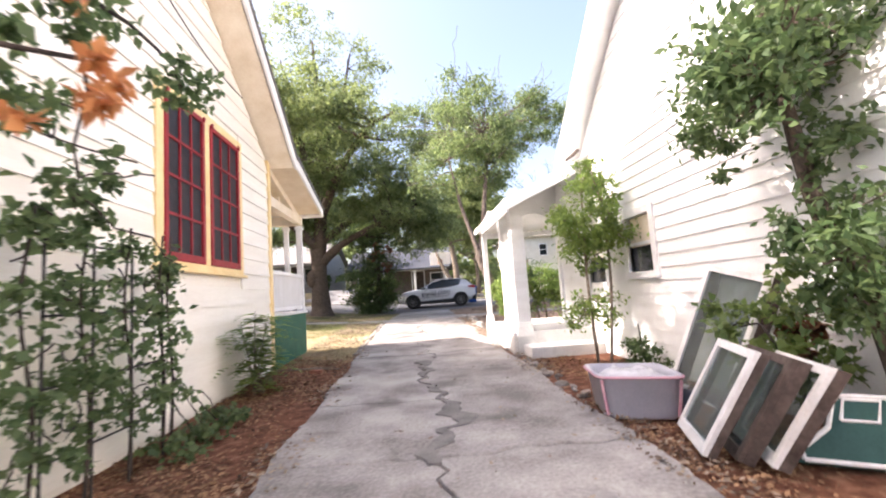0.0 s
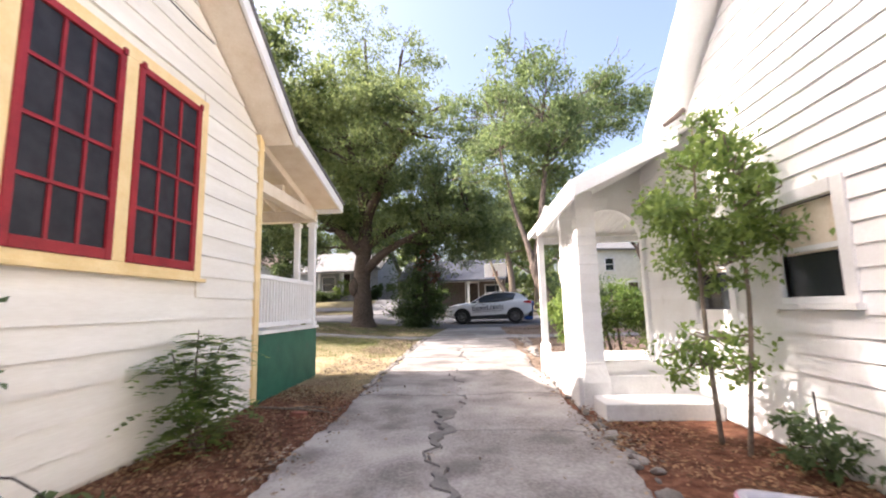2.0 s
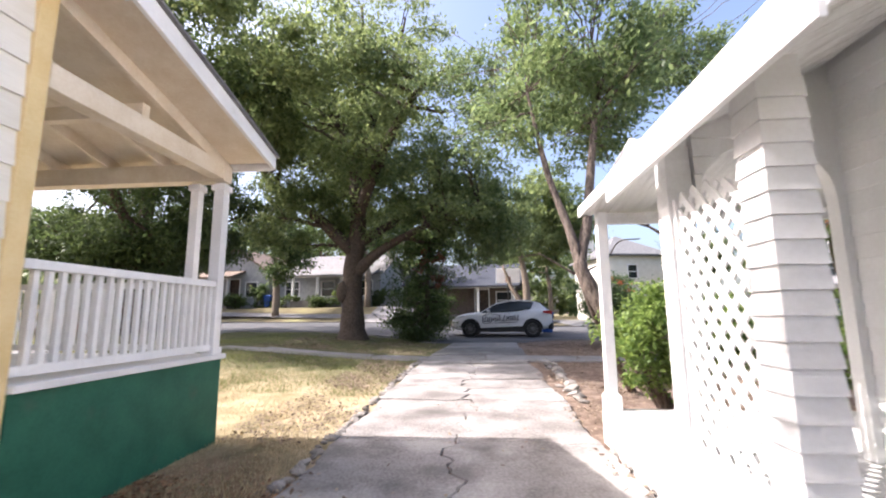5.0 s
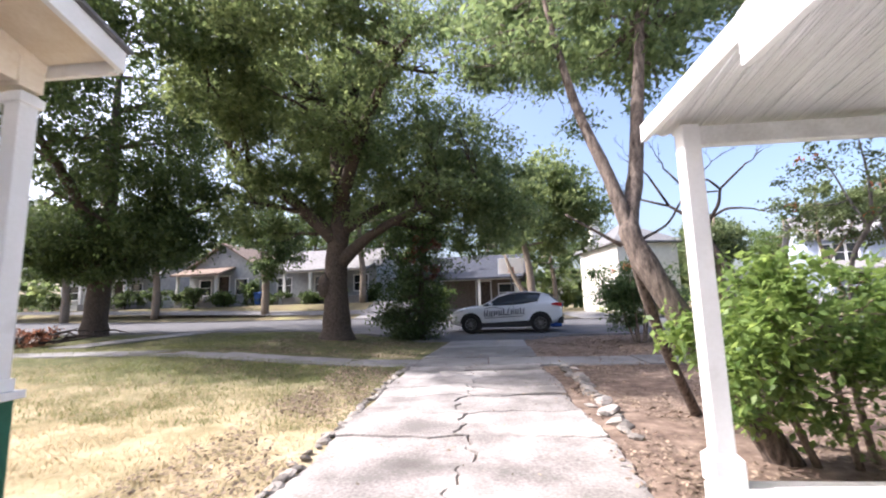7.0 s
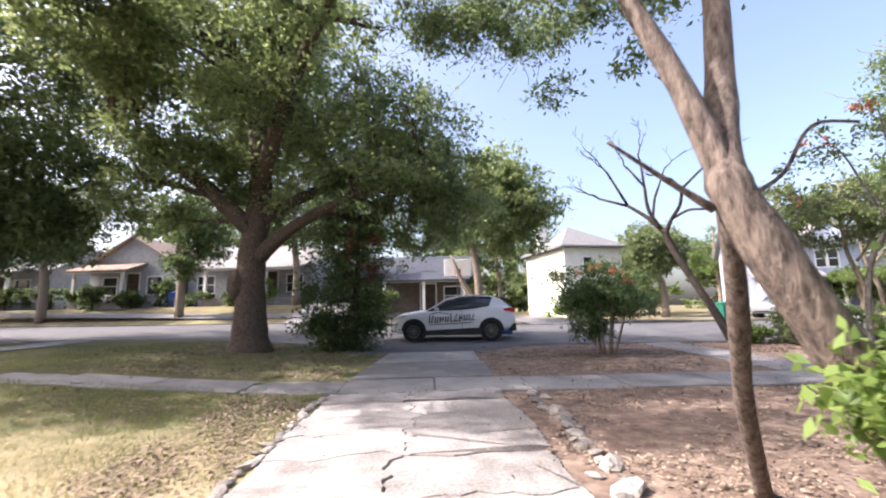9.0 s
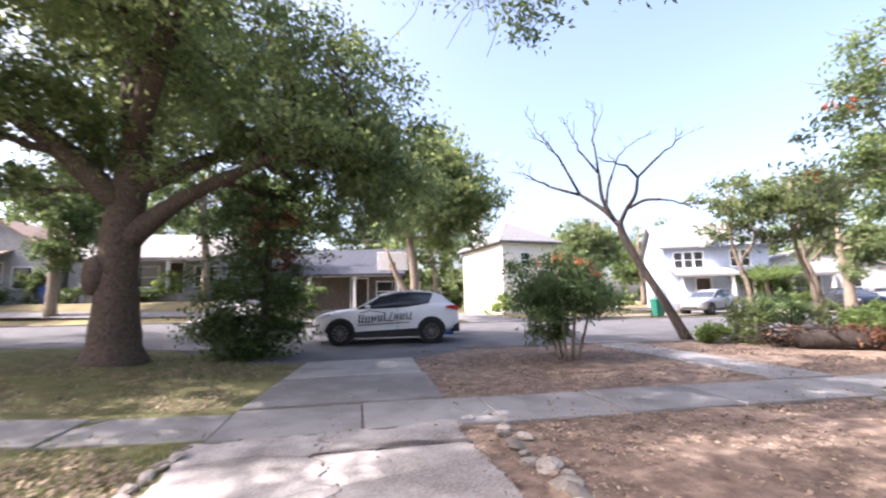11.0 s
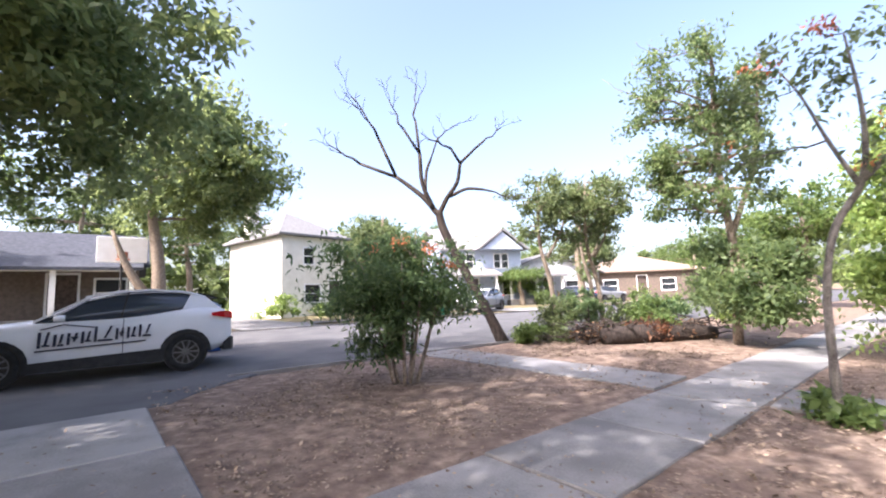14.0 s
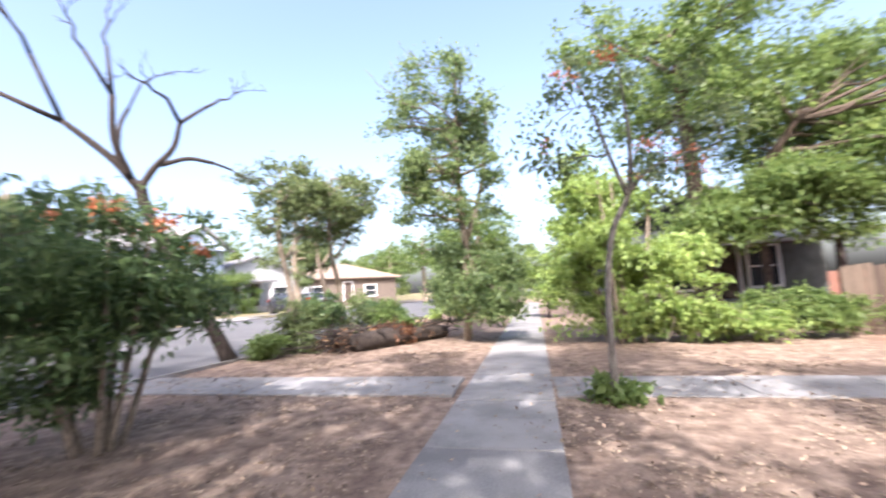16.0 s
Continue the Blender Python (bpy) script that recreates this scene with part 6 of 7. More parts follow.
# ---- houses across the street ----
def far_house(name, cx, y, w, d, eave, rise, wall, roof, label, kind="gable_x", wins=(), porch=None, door=None, yaw=-5.0, chimney=None):
    """A house whose front faces -y. kind: gable_x (ridge along x), gable_y (ridge along y), hip."""
    t = thing(name, (0, 0, 0), label, "house", "houses across the street")
    x0, x1 = -w / 2, w / 2
    g = Geo()
    zt = eave
    # front wall with real openings
    th = 0.2
    ops = sorted(list(wins) + ([door] if door else []))
    edges = sorted({x0, x1, *[a for o in ops for a in (o[0], o[0] + o[2])]})
    for a, b in zip(edges, edges[1:]):
        holes = sorted([(o[1], o[1] + o[3]) for o in ops if o[0] < (a + b) / 2 < o[0] + o[2]])
        z = -0.6
        for lo, hi in holes + [(zt, zt)]:
            if lo > z:
                part("wall_panel", Geo().box(a, b, 0, th, z, lo), wall, t)
            z = max(z, hi)
    for b in ((x0, x0 + th, th, d), (x1 - th, x1, th, d), (x0 + th, x1 - th, d - th, d)):
        part("wall_panel", Geo().box(*b, -0.6, zt), wall, t)
    if kind == "gable_y":
        for yy in (0, d - th):
            part("gable", Geo().prism([(x0, yy, zt), (x1, yy, zt), (0, yy, zt + rise)], (0, th, 0)), wall, t)
    if kind == "gable_x":
        for xx in (x0, x1 - th):
            part("gable", Geo().prism([(xx, 0, zt), (xx, d, zt), (xx, d / 2, zt + rise)], (th, 0, 0)), wall, t)
    o = 0.45
    r = Geo()
    if kind == "gable_x":
        s = rise / (d / 2)
        for sg in (-1, 1):
            ya = d / 2 + sg * (d / 2 + o)
            za = zt - o * s
            r.prism([(x0 - o, d / 2, zt + rise + 0.02), (x0 - o, ya, za + 0.02), (x0 - o, ya, za + 0.16), (x0 - o, d / 2, zt + rise + 0.16)], (w + 2 * o, 0, 0))
    elif kind == "gable_y":
        s = rise / (w / 2)
        for sg in (-1, 1):
            xa, za = sg * (w / 2 + o), zt - o * s
            r.prism([(0, -o, zt + rise + 0.02), (xa, -o, za + 0.02), (xa, -o, za + 0.16), (0, -o, zt + rise + 0.16)], (0, d + 2 * o, 0))
    else:
        k = min(w, d) / 2
        ax, bx, ay, by = x0 - o, x1 + o, -o, d + o
        rid = [(ax + k + o, (ay + by) / 2, zt + rise), (bx - k - o, (ay + by) / 2, zt + rise)] if w > d else [(-0.05, d / 2, zt + rise), (0.05, d / 2, zt + rise)]
        r.add([(ax, ay, zt), (bx, ay, zt), (bx, by, zt), (ax, by, zt), (ax, ay, zt + 0.14), (bx, ay, zt + 0.14), (bx, by, zt + 0.14), (ax, by, zt + 0.14), *rid],
              [(3, 2, 1, 0), (0, 1, 5, 4), (1, 2, 6, 5), (2, 3, 7, 6), (3, 0, 4, 7), (4, 5, 9, 8), (5, 6, 9), (6, 7, 8, 9), (7, 4, 8)])
    part("roof", r, roof, t)
    for a, z, ww, hh in wins:
        wn = part("window", Geo().box(a, a + ww, 0.09, 0.12, z, z + hh), HOUSEGLASS, t)
        fr = Geo().box(a - 0.1, a, -0.03, 0.1, z - 0.1, z + hh + 0.1).box(a + ww, a + ww + 0.1, -0.03, 0.1, z - 0.1, z + hh + 0.1).box(a, a + ww, -0.03, 0.1, z + hh, z + hh + 0.1).box(a, a + ww, -0.05, 0.1, z - 0.1, z)
        fr.box(a, a + ww, 0.03, 0.088, z + hh / 2 - 0.03, z + hh / 2 + 0.03)
        part("frame", fr, WHITE, wn)
    if door:
        a, z, ww, hh = door
        dr = part("door", Geo().box(a, a + ww, 0.1, 0.15, z, z + hh), DWOOD, t)
        part("frame", Geo().box(a - 0.1, a, -0.03, 0.1, z, z + hh + 0.1).box(a + ww, a + ww + 0.1, -0.03, 0.1, z, z + hh + 0.1).box(a, a + ww, -0.03, 0.1, z + hh, z + hh + 0.1), WHITE, dr)
    if porch:
        a, b, dep, ph, pm, pr = porch
        part("porch_deck", Geo().box(a, b, -dep, -0.01, -0.6, 0.45), WALKC, t)
        part("porch_roof", Geo().prism([(a - 0.3, -dep - 0.3, ph), (a - 0.3, 0.0, ph + 0.75), (a - 0.3, 0.0, ph + 0.9), (a - 0.3, -dep - 0.3, ph + 0.15)], (b - a + 0.6, 0, 0)), pr, t)
        n = max(2, int((b - a) / 2.2) + 1)
        for k in range(n):
            x = a + 0.15 + (b - a - 0.3) * k / (n - 1)
            part("porch_post", Geo().box(x - 0.1, x + 0.1, -dep + 0.02, -dep + 0.22, 0.45, ph), pm, t)
        part("porch_beam", Geo().box(a, b, -dep + 0.02, -dep + 0.22, ph - 0.02, ph + 0.2), pm, t)
    if chimney:
        part("chimney", Geo().box(chimney[0], chimney[0] + 0.8, chimney[1], chimney[1] + 0.8, zt - 1, chimney[2]), WALLY, t, bevel=0.02)
    t.matrix_basis = pose(cx, y, h(cx, y) + 0.05, 0, 0, yaw)
    return t


def build_far_houses():
    far_house("two_storey_house", 14.1, 43.45, 5.2, 7.5, 5.5, 2.4, WALLY, ROOFL, "pale two-storey stucco house with low hip roof", "hip",
              wins=((-0.9, 3.6, 0.8, 1.1), (-0.8, 0.9, 1.2, 1.2)), door=(1.2, 0.3, 1.0, 2.1), chimney=(-2.55, 4.6, 9.5), yaw=10)
    far_house("blue_house", 30.5, 42.5, 8.0, 8, 5.4, 2.3, WALLB, ROOFG, "pale blue two-storey house with front gable", "gable_x",
              wins=((-3.2, 3.5, 0.65, 1.3), (-2.4, 3.5, 0.65, 1.3), (-1.6, 3.5, 0.65, 1.3), (1.2, 3.5, 0.6, 1.3), (2.0, 3.5, 0.6, 1.3), (2.0, 0.9, 1.0, 1.3)), door=(-1.6, 0.4, 1.1, 2.1), porch=(-3.4, 0.6, 2.2, 2.6, WHITE, ROOFG), yaw=-25)
    gb = thing("gable_dormer", (30.5, 42.5, 5), "pale blue gabled front bay under shingles", "dormer")
    part("gable", Geo().prism([(29.6, 41.55, 5.9), (33.6, 40.0, 5.9), (31.6, 40.8, 7.6)], (0.5, 1.4, 0)), WALLB, gb)
    part("gable_roof", Geo().prism([(29.2, 41.5, 5.85), (31.55, 40.6, 7.7), (31.6, 40.6, 7.95), (28.9, 41.6, 5.85)], (0.7, 2.0, 0)).prism([(33.9, 39.7, 5.85), (31.55, 40.6, 7.7), (31.6, 40.6, 7.95), (34.2, 39.6, 5.85)], (0.7, 2.0, 0)), ROOFG, gb)
    far_house("porch_bungalow", -1.2, 42.0, 9.5, 8, 3.1, 1.9, WALLT, ROOFD, "tan brick bungalow with shaded porch", "gable_x",
              wins=((-4.0, 1.0, 1.4, 1.3), (3.0, 1.0, 1.2, 1.3)), door=(1.2, 0.45, 1.1, 2.1), porch=(-1.4, 4.6, 2.2, 2.6, WHITE, ROOFD), yaw=-5)
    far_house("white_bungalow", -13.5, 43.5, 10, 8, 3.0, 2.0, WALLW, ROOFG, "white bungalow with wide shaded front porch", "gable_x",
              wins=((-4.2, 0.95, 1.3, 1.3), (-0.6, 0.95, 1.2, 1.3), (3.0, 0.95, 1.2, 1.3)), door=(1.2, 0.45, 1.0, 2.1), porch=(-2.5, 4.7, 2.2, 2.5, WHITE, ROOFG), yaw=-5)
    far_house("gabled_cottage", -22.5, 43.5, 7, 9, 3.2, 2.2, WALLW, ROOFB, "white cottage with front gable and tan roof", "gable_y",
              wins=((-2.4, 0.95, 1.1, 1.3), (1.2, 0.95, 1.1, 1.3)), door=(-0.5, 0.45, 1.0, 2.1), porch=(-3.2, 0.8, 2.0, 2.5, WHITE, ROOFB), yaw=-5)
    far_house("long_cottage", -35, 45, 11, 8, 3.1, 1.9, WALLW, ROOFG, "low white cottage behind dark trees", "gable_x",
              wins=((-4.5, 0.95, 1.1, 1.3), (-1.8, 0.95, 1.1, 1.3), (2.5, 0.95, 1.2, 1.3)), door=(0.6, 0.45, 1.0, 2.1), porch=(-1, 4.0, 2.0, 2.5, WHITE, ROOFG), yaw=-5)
    far_house("white_ranch", 37.5, 40, 11, 8, 2.9, 2.0, WALLW, ROOFL, "low white house with pale roof and carport", "gable_y",
              wins=((-4.2, 0.9, 1.3, 1.2), (1.8, 0.9, 1.3, 1.2)), door=(-0.6, 0.4, 1.0, 2.1), porch=(-5, 0.5, 2.2, 2.5, WHITE, ROOFL), yaw=-30)
    far_house("tan_roof_house", 47, 35, 12, 9, 2.9, 2.0, WALLT, ROOFB, "low house with tan shingle roof far off", "hip", wins=((-4, 0.9, 1.4, 1.2), (2, 0.9, 1.4, 1.2)), door=(-0.5, 0.4, 1.0, 2.1), yaw=-45)
    far_house("green_cottage", 20, 8.5, 8, 9, 3.0, 1.8, WALLG, ROOFG, "grey-green cottage half hidden by the thicket", "gable_y",
              wins=((-3.0, 0.9, 0.9, 1.5), (-1.6, 0.9, 0.9, 1.5), (1.4, 0.9, 1.0, 1.5)), door=(0.0, 0.45, 1.0, 2.1), porch=(-3.6, 3.6, 1.8, 2.4, DWOOD, ROOFG), yaw=-90)


build_far_houses()


# ---- small things across the street ----
def build_street_clutter():
    hp = thing("basketball_hoop", (2.4, 36, h(2.4, 36)), "white basketball backboard with orange rim on a pole", "basketball hoop")
    z = h(2.4, 36)
    part("pole", Geo().tube([(2.4, 36.3, z), (2.4, 36.3, z + 2.8), (2.4, 36.05, z + 3.4)], [0.05, 0.05, 0.04]), BLACKP, hp)
    part("backboard", Geo().box(1.55, 3.25, 35.95, 36.0, z + 2.95, z + 4.0), WHITE, hp, bevel=0.02)
    part("target_square", Geo().box(2.22, 2.58, 35.935, 35.948, z + 3.12, z + 3.4), BRICK, hp)
    part("rim", Geo().tube([(2.4 + 0.23 * math.cos(a), 35.7 + 0.23 * math.sin(a), z + 3.05) for a in [math.tau * k / 16 for k in range(17)]], [0.015] * 17, 5), FLOWER, hp, "orange metal rim")
    for nm, x, y, m, lab in (("recycling_bin", 3.55, 26.3, TINBLUE, "blue plastic wheeled recycling bin"), ("recycling_bin", -18.2, 41.6, TINBLUE, "dark blue plastic wheeled bin by a cottage"), ("rubbish_bin", 17.6, 33.4, BINGREEN, "green plastic wheeled rubbish bin")):
        z = h(x, y)
        b = thing(nm, (x, y, z), lab, "bin")
        part("body", Geo().loft([[(x - a, y - a, z + u), (x + a, y - a, z + u), (x + a, y + a, z + u), (x - a, y + a, z + u)] for a, u in ((0.22, 0.06), (0.29, 0.9), (0.31, 0.92), (0.31, 0.97))]), m, b, bevel=0.01)
        part("lid", Geo().loft([[(x - a, y - a, z + u), (x + a, y - a, z + u), (x + a, y + a, z + u), (x - a, y + a, z + u)] for a, u in ((0.32, 0.972), (0.32, 1.0), (0.2, 1.06))]), m, b, bevel=0.01)
        for s in (-1, 1):
            part("wheel", Geo().tube([(x + s * 0.2, y + 0.24, z + 0.1), (x + s * 0.27, y + 0.24, z + 0.1)], [0.1, 0.1], 14), TYRE, b)
    # foundation shrubs, hedges
    k = 0
    for x, y, rx, ry, hh, m in ((-16.5, 41.5, 1.6, 0.6, 1.0, LEAFD), (-21, 41.2, 1.5, 0.9, 1.3, LEAFD), (-27.5, 42.3, 2.2, 0.9, 1.6, LEAFD), (-13.2, 41.0, 1.3, 0.7, 0.9, LEAFD), (-23.4, 40.8, 0.9, 0.8, 1.7, LEAFD), (-11.4, 41.4, 0.8, 0.8, 1.9, LEAFY), (-8.3, 42, 1.0, 0.7, 1.4, LEAFD), (-19.3, 41.8, 1.2, 0.9, 2.3, LEAFD), (-25, 42, 1.6, 0.8, 1.2, LEAFD), (-3.2, 38.5, 1.6, 1.0, 1.9, LEAF2), (-5.6, 40.5, 1.4, 1.0, 1.6, LEAFD), (3.6, 38.6, 1.2, 0.8, 0.9, LEAFY), (11.2, 42, 2.0, 0.9, 1.5, LEAFY), (14.6, 42.3, 1.4, 0.8, 1.3, LEAF2), (18.3, 42.5, 1.5, 1.4, 3.6, LEAFG), (34.0, 38.5, 2.0, 1.5, 2.4, LEAF2), (-31, 42.5, 2.5, 0.9, 1.3, LEAFD), (-38, 42.5, 2.5, 0.9, 1.5, LEAFD), (24.5, 24.5, 1.6, 1.6, 1.5, LEAF2), (19.0, 18.8, 1.7, 1.2, 1.4, LEAFY), (26, 14, 2.2, 3.0, 3.0, LEAF2), (21, 22.5, 1.4, 1.0, 1.0, LEAFB), (19.5, 14.8, 1.5, 0.9, 2.6, LEAFY)):
        zb = h(x, y)
        k += 1
        tree("garden_shrub", [[(x, y, zb - 0.05, 0.05), (x, y, zb + hh * 0.5, 0.03), (x, y, zb + hh * 0.9, 0.01)]],
             ball_clumps(x, y, zb + hh * 0.52, rx, ry, hh * 0.58, 7, 1800, 200 + k, 0.5), m, 0.2, BARKD, "leafy garden shrub in front of a house", 300 + k, sub=0.4, category="shrub", group="garden shrubs across the street", depth=0, branch_r=0.02)
    # pale driveways opposite
    for nm, x, y0, y1, w in (("far_driveway_1", -6.3, 34.3, 46, 1.6), ("far_driveway_2", 8.0, 33.0, 46, 1.7), ("far_driveway_3", 24.5, 31.6, 44, 1.6)):
        dv = Geo()
        for k in range(6):
            a, b = y0 + (y1 - y0) * k / 6, y0 + (y1 - y0) * (k + 1) / 6 - 0.02
            dv.add([(x - w, a, h(x, a) + 0.03), (x + w, a, h(x, a) + 0.03), (x + w, b, h(x, b) + 0.03), (x - w, b, h(x, b) + 0.03)], [(0, 1, 2, 3)])
        d = tagged(part(nm, dv, WALKC), "pale concrete driveway across the street", "driveway", kind="structure")
    fw = Geo()
    for k in range(40):
        a, b = -60 + 3 * k, -57.03 + 3 * k
        fw.add([(a, road_y(a) + 13, h(-12 if a < -12 else a, road_y(a) + 13) + 0.03), (b, road_y(b) + 13, h(max(b, -12), road_y(b) + 13) + 0.03), (b, road_y(b) + 14.1, h(max(b, -12), road_y(b) + 14) + 0.03), (a, road_y(a) + 14.1, h(max(a, -12), road_y(a) + 14) + 0.03)], [(0, 1, 2, 3)])
    tagged(part("far_sidewalk", fw, WALKC), "concrete sidewalk across the street", "sidewalk", kind="structure")
    bp = thing("cut_branches", (-13, 18.6, h(-13, 18.6)), "low dark heap of cut branches on the lawn", "brush pile")
    rr = random.Random(91)
    for k in range(46):
        x, y = -13 + rr.uniform(-1.6, 1.6), 18.6 + rr.uniform(-0.7, 0.7)
        zb, a, l = h(x, y) + rr.uniform(0.02, 0.4), rr.uniform(0, 6.3), rr.uniform(0.5, 1.2)
        part("branch", Geo().tube([(x, y, zb), (x + l * 0.5 * math.cos(a), y + l * 0.5 * math.sin(a), zb + rr.uniform(0, 0.15)), (x + l * math.cos(a), y + l * math.sin(a), max(h(x, y), zb + rr.uniform(-0.2, 0.2)))], [0.035, 0.025, 0.01], 5), BARKD, bp)
    quads("dead_leaves", leaf_quads(crown_points([(-13.6 + 0.6 * k, 18.6, h(-13, 18.6) + 0.25, 0.6, 0.6, 0.22, 350) for k in range(3)], rr, 0.3), 0.12, 0.5, 0.2), RUST, bp)
    # plank fence far right
    fn = thing("plank_fence", (12.2, 8.6, h(12, 8.6)), "weathered brown plank fence beside the hedge", "fence")
    for k in range(22):
        y = 9.1 - k * 0.15
        x = 12.0 + 0.01 * (k % 3)
        part("plank", Geo().box(x, x + 0.02, y - 0.14, y, h(12, y), h(12, y) + 1.45 + 0.02 * (k % 4)), DWOODL, fn)
    part("rail", Geo().box(12.03, 12.08, 5.8, 9.1, 1.2, 1.29).box(12.03, 12.08, 5.8, 9.1, 0.4, 0.49), DWOODL, fn)


DWOODL = ramp_mat("tan_fence_wood", (0.06, 0.043, 0.033), (0.12, 0.09, 0.068), 5, 0.85, 0.3, 40, objrand=0.5, stretch=(3, 3, 0.5))
build_street_clutter()


def build_far_woods():
    """Tree line that closes the distance."""
    pts = []
    for a, b, n in (((-95, 66), (95, 70), 26), ((95, 70), (100, -30), 12), ((-95, 66), (-90, -20), 12)):
        for k in range(n):
            t = (k + 0.5) / n
            x, y = a[0] + (b[0] - a[0]) * t + RNG.uniform(-2, 2), a[1] + (b[1] - a[1]) * t + RNG.uniform(-4, 4)
            hh = RNG.uniform(7, 12)
            pts.append((x, y, h(0, 60) + hh * 0.48, RNG.uniform(4, 6), RNG.uniform(3, 5), hh * 0.5, 900))
    c = crown_points(pts, random, 1.8)
    tagged(quads("far_woods", leaf_quads(c, 0.95, 0.7, 0.3), LEAF1), "distant belt of green trees behind the houses", "woods", kind="stuff")


build_far_woods()


# ---- clutter beside the driveway ----
def sash(o, u, v, w, hgt, label, front=PEELW, depth=0.045):
    """An old window sash: bottom corner o, unit directions u (width) and v (height)."""
    o, u, v = Vector(o), Vector(u).normalized(), Vector(v).normalized()
    n = u.cross(v).normalized()
    t = thing("window_sash", o, label, "window sash", "old sashes leaning on the wall")

    def plate(a0, a1, b0, b1, d0, d1):
        return Geo().prism([o + u * a + v * b + n * d0 for a, b in ((a0, b0), (a1, b0), (a1, b1), (a0, b1))], n * (d1 - d0))
    f = 0.055
    for nm, a in (("stile", (0, f, 0, hgt)), ("stile", (w - f, w, 0, hgt)), ("rail", (f, w - f, 0, f * 1.4)), ("rail", (f, w - f, hgt - f, hgt))):
        part(nm, plate(*a, 0, 0.03), front, t, "peeling white paint" if front is PEELW else "bare dark wood", bevel=0.003)
        part(nm + "_back", plate(*a, -depth, -0.001), DWOOD, t, "dark brown wood")
    g = part("pane", plate(f, w - f, f * 1.4, hgt - f, 0.008, 0.012), OLDGLASS, t, "dusty clear glass")
    g.visible_shadow = False
    return t


def build_clutter():
    z = h(2.4, 3.5)
    sash((2.46, 4.19, z + 0.06), (0, -0.7, -0.15), (0.33, -0.334, 1.15), 0.72, 1.24, "tall old white window sash leaning on the wall", depth=0.12)
    sash((1.9, 3.16, z + 0.03), (-0.22, -0.6, 0.0), (0.27, -0.5, 1.0), 0.62, 0.74, "old white sash leaning in front of another")
    sash((2.02, 3.02, z + 0.03), (-0.22, -0.6, 0.0), (0.27, -0.5, 1.0), 0.6, 0.7, "old dark-framed sash leaning in a stack", DWOOD, 0.06)
    sash((2.13, 2.9, z + 0.03), (-0.22, -0.6, 0.0), (0.27, -0.5, 1.0), 0.6, 0.66, "old peeling sash at the back of a stack", depth=0.06)
    # squarish storage tub with a crumpled clear bag in it
    tb = thing("storage_tub", (1.8, 3.65, z), "translucent grey plastic storage tub with a crumpled bag", "storage tub")
    c = Vector((1.80, 3.66, z))
    e1, e2 = Vector((0.52, -0.22, 0)) * 0.56, Vector((0.1, 0.54, 0)) * 0.54

    def round_box(scale, zz, n=32):
        out = []
        for k in range(n):
            q = math.tau * (k + 0.5) / n
            a, b = [math.copysign(abs(w) ** 0.28, w) for w in (math.cos(q), math.sin(q))]
            out.append(c + (e1 * a + e2 * b) * scale + Vector((0, 0, zz)))
        return out
    part("tub", Geo().loft([round_box(k, zz) for k, zz in ((0.82, 0.012), (0.86, 0.03), (0.97, 0.33), (1.03, 0.335), (1.03, 0.36), (0.95, 0.36), (0.93, 0.32), (0.83, 0.05))]), PLASTIC, tb, smooth=True)
    rim = round_box(1.04, 0.345)
    part("rim", Geo().tube(rim + [rim[0]], [0.011] * 33, 6), PINK, tb, "faded pink rim")
    for sa, sb in ((-1, -1), (1, -1)):
        part("edge_stripe", Geo().tube([c + (e1 * sa + e2 * sb) * k * 0.95 + Vector((0, 0, zz)) for k, zz in ((0.86, 0.04), (0.92, 0.18), (0.97, 0.32))], [0.014] * 3, 6), PINK, tb, "faded pink corner edge")
    rr = random.Random(16)
    part("clear_bag", Geo().loft([[c + (e1 * math.cos(q) + e2 * math.sin(q)) * k * rr.uniform(0.8, 1.1) + Vector((0, 0, zz + rr.uniform(-0.02, 0.02))) for q in [math.tau * i / 18 for i in range(18)]] for k, zz in ((0.8, 0.22), (0.84, 0.3), (0.62, 0.36), (0.3, 0.37), (0.1, 0.33))]), BAGW, tb, "crumpled pale clear plastic bag", smooth=True)
    bag = thing("dark_bag", (2.12, 3.5, z), "crumpled dark blue and white cloth bag", "bag")
    rr = random.Random(6)
    rings = []
    for k in range(7):
        a = math.pi * k / 6
        rings.append([(2.12 + 0.12 * math.sin(a) * math.cos(q) * rr.uniform(0.8, 1.15), 3.45 + 0.13 * math.sin(a) * math.sin(q) * rr.uniform(0.8, 1.15), z + 0.11 - 0.11 * math.cos(a)) for q in [math.tau * i / 12 for i in range(12)]])
    part("bag", Geo().loft(rings), INK, bag, smooth=True)
    part("towel", Geo().loft([[(x + 2.1, y + 3.5, zz + z) for x, y, zz in r] for r in ([(-0.06, -0.05, 0.2), (0.05, -0.06, 0.21), (0.06, 0.05, 0.22), (-0.05, 0.06, 0.2)], [(-0.08, -0.07, 0.22), (0.07, -0.07, 0.235), (0.07, 0.06, 0.24), (-0.06, 0.07, 0.225)], [(-0.03, -0.03, 0.25), (0.03, -0.03, 0.255), (0.03, 0.03, 0.26), (-0.03, 0.03, 0.25)])]), WHITE, bag, "white cloth", smooth=True)
    # dark green moulded plastic seat with a pale rim
    st = thing("plastic_seat", (2.3, 2.25, z), "dark green moulded plastic seat with pale rim", "plastic seat")
    o, u, v = Vector((2.12, 2.42, z + 0.02)), Vector((0.42, -0.28, 0)).normalized(), Vector((0.22, 0.1, 0.45)).normalized()
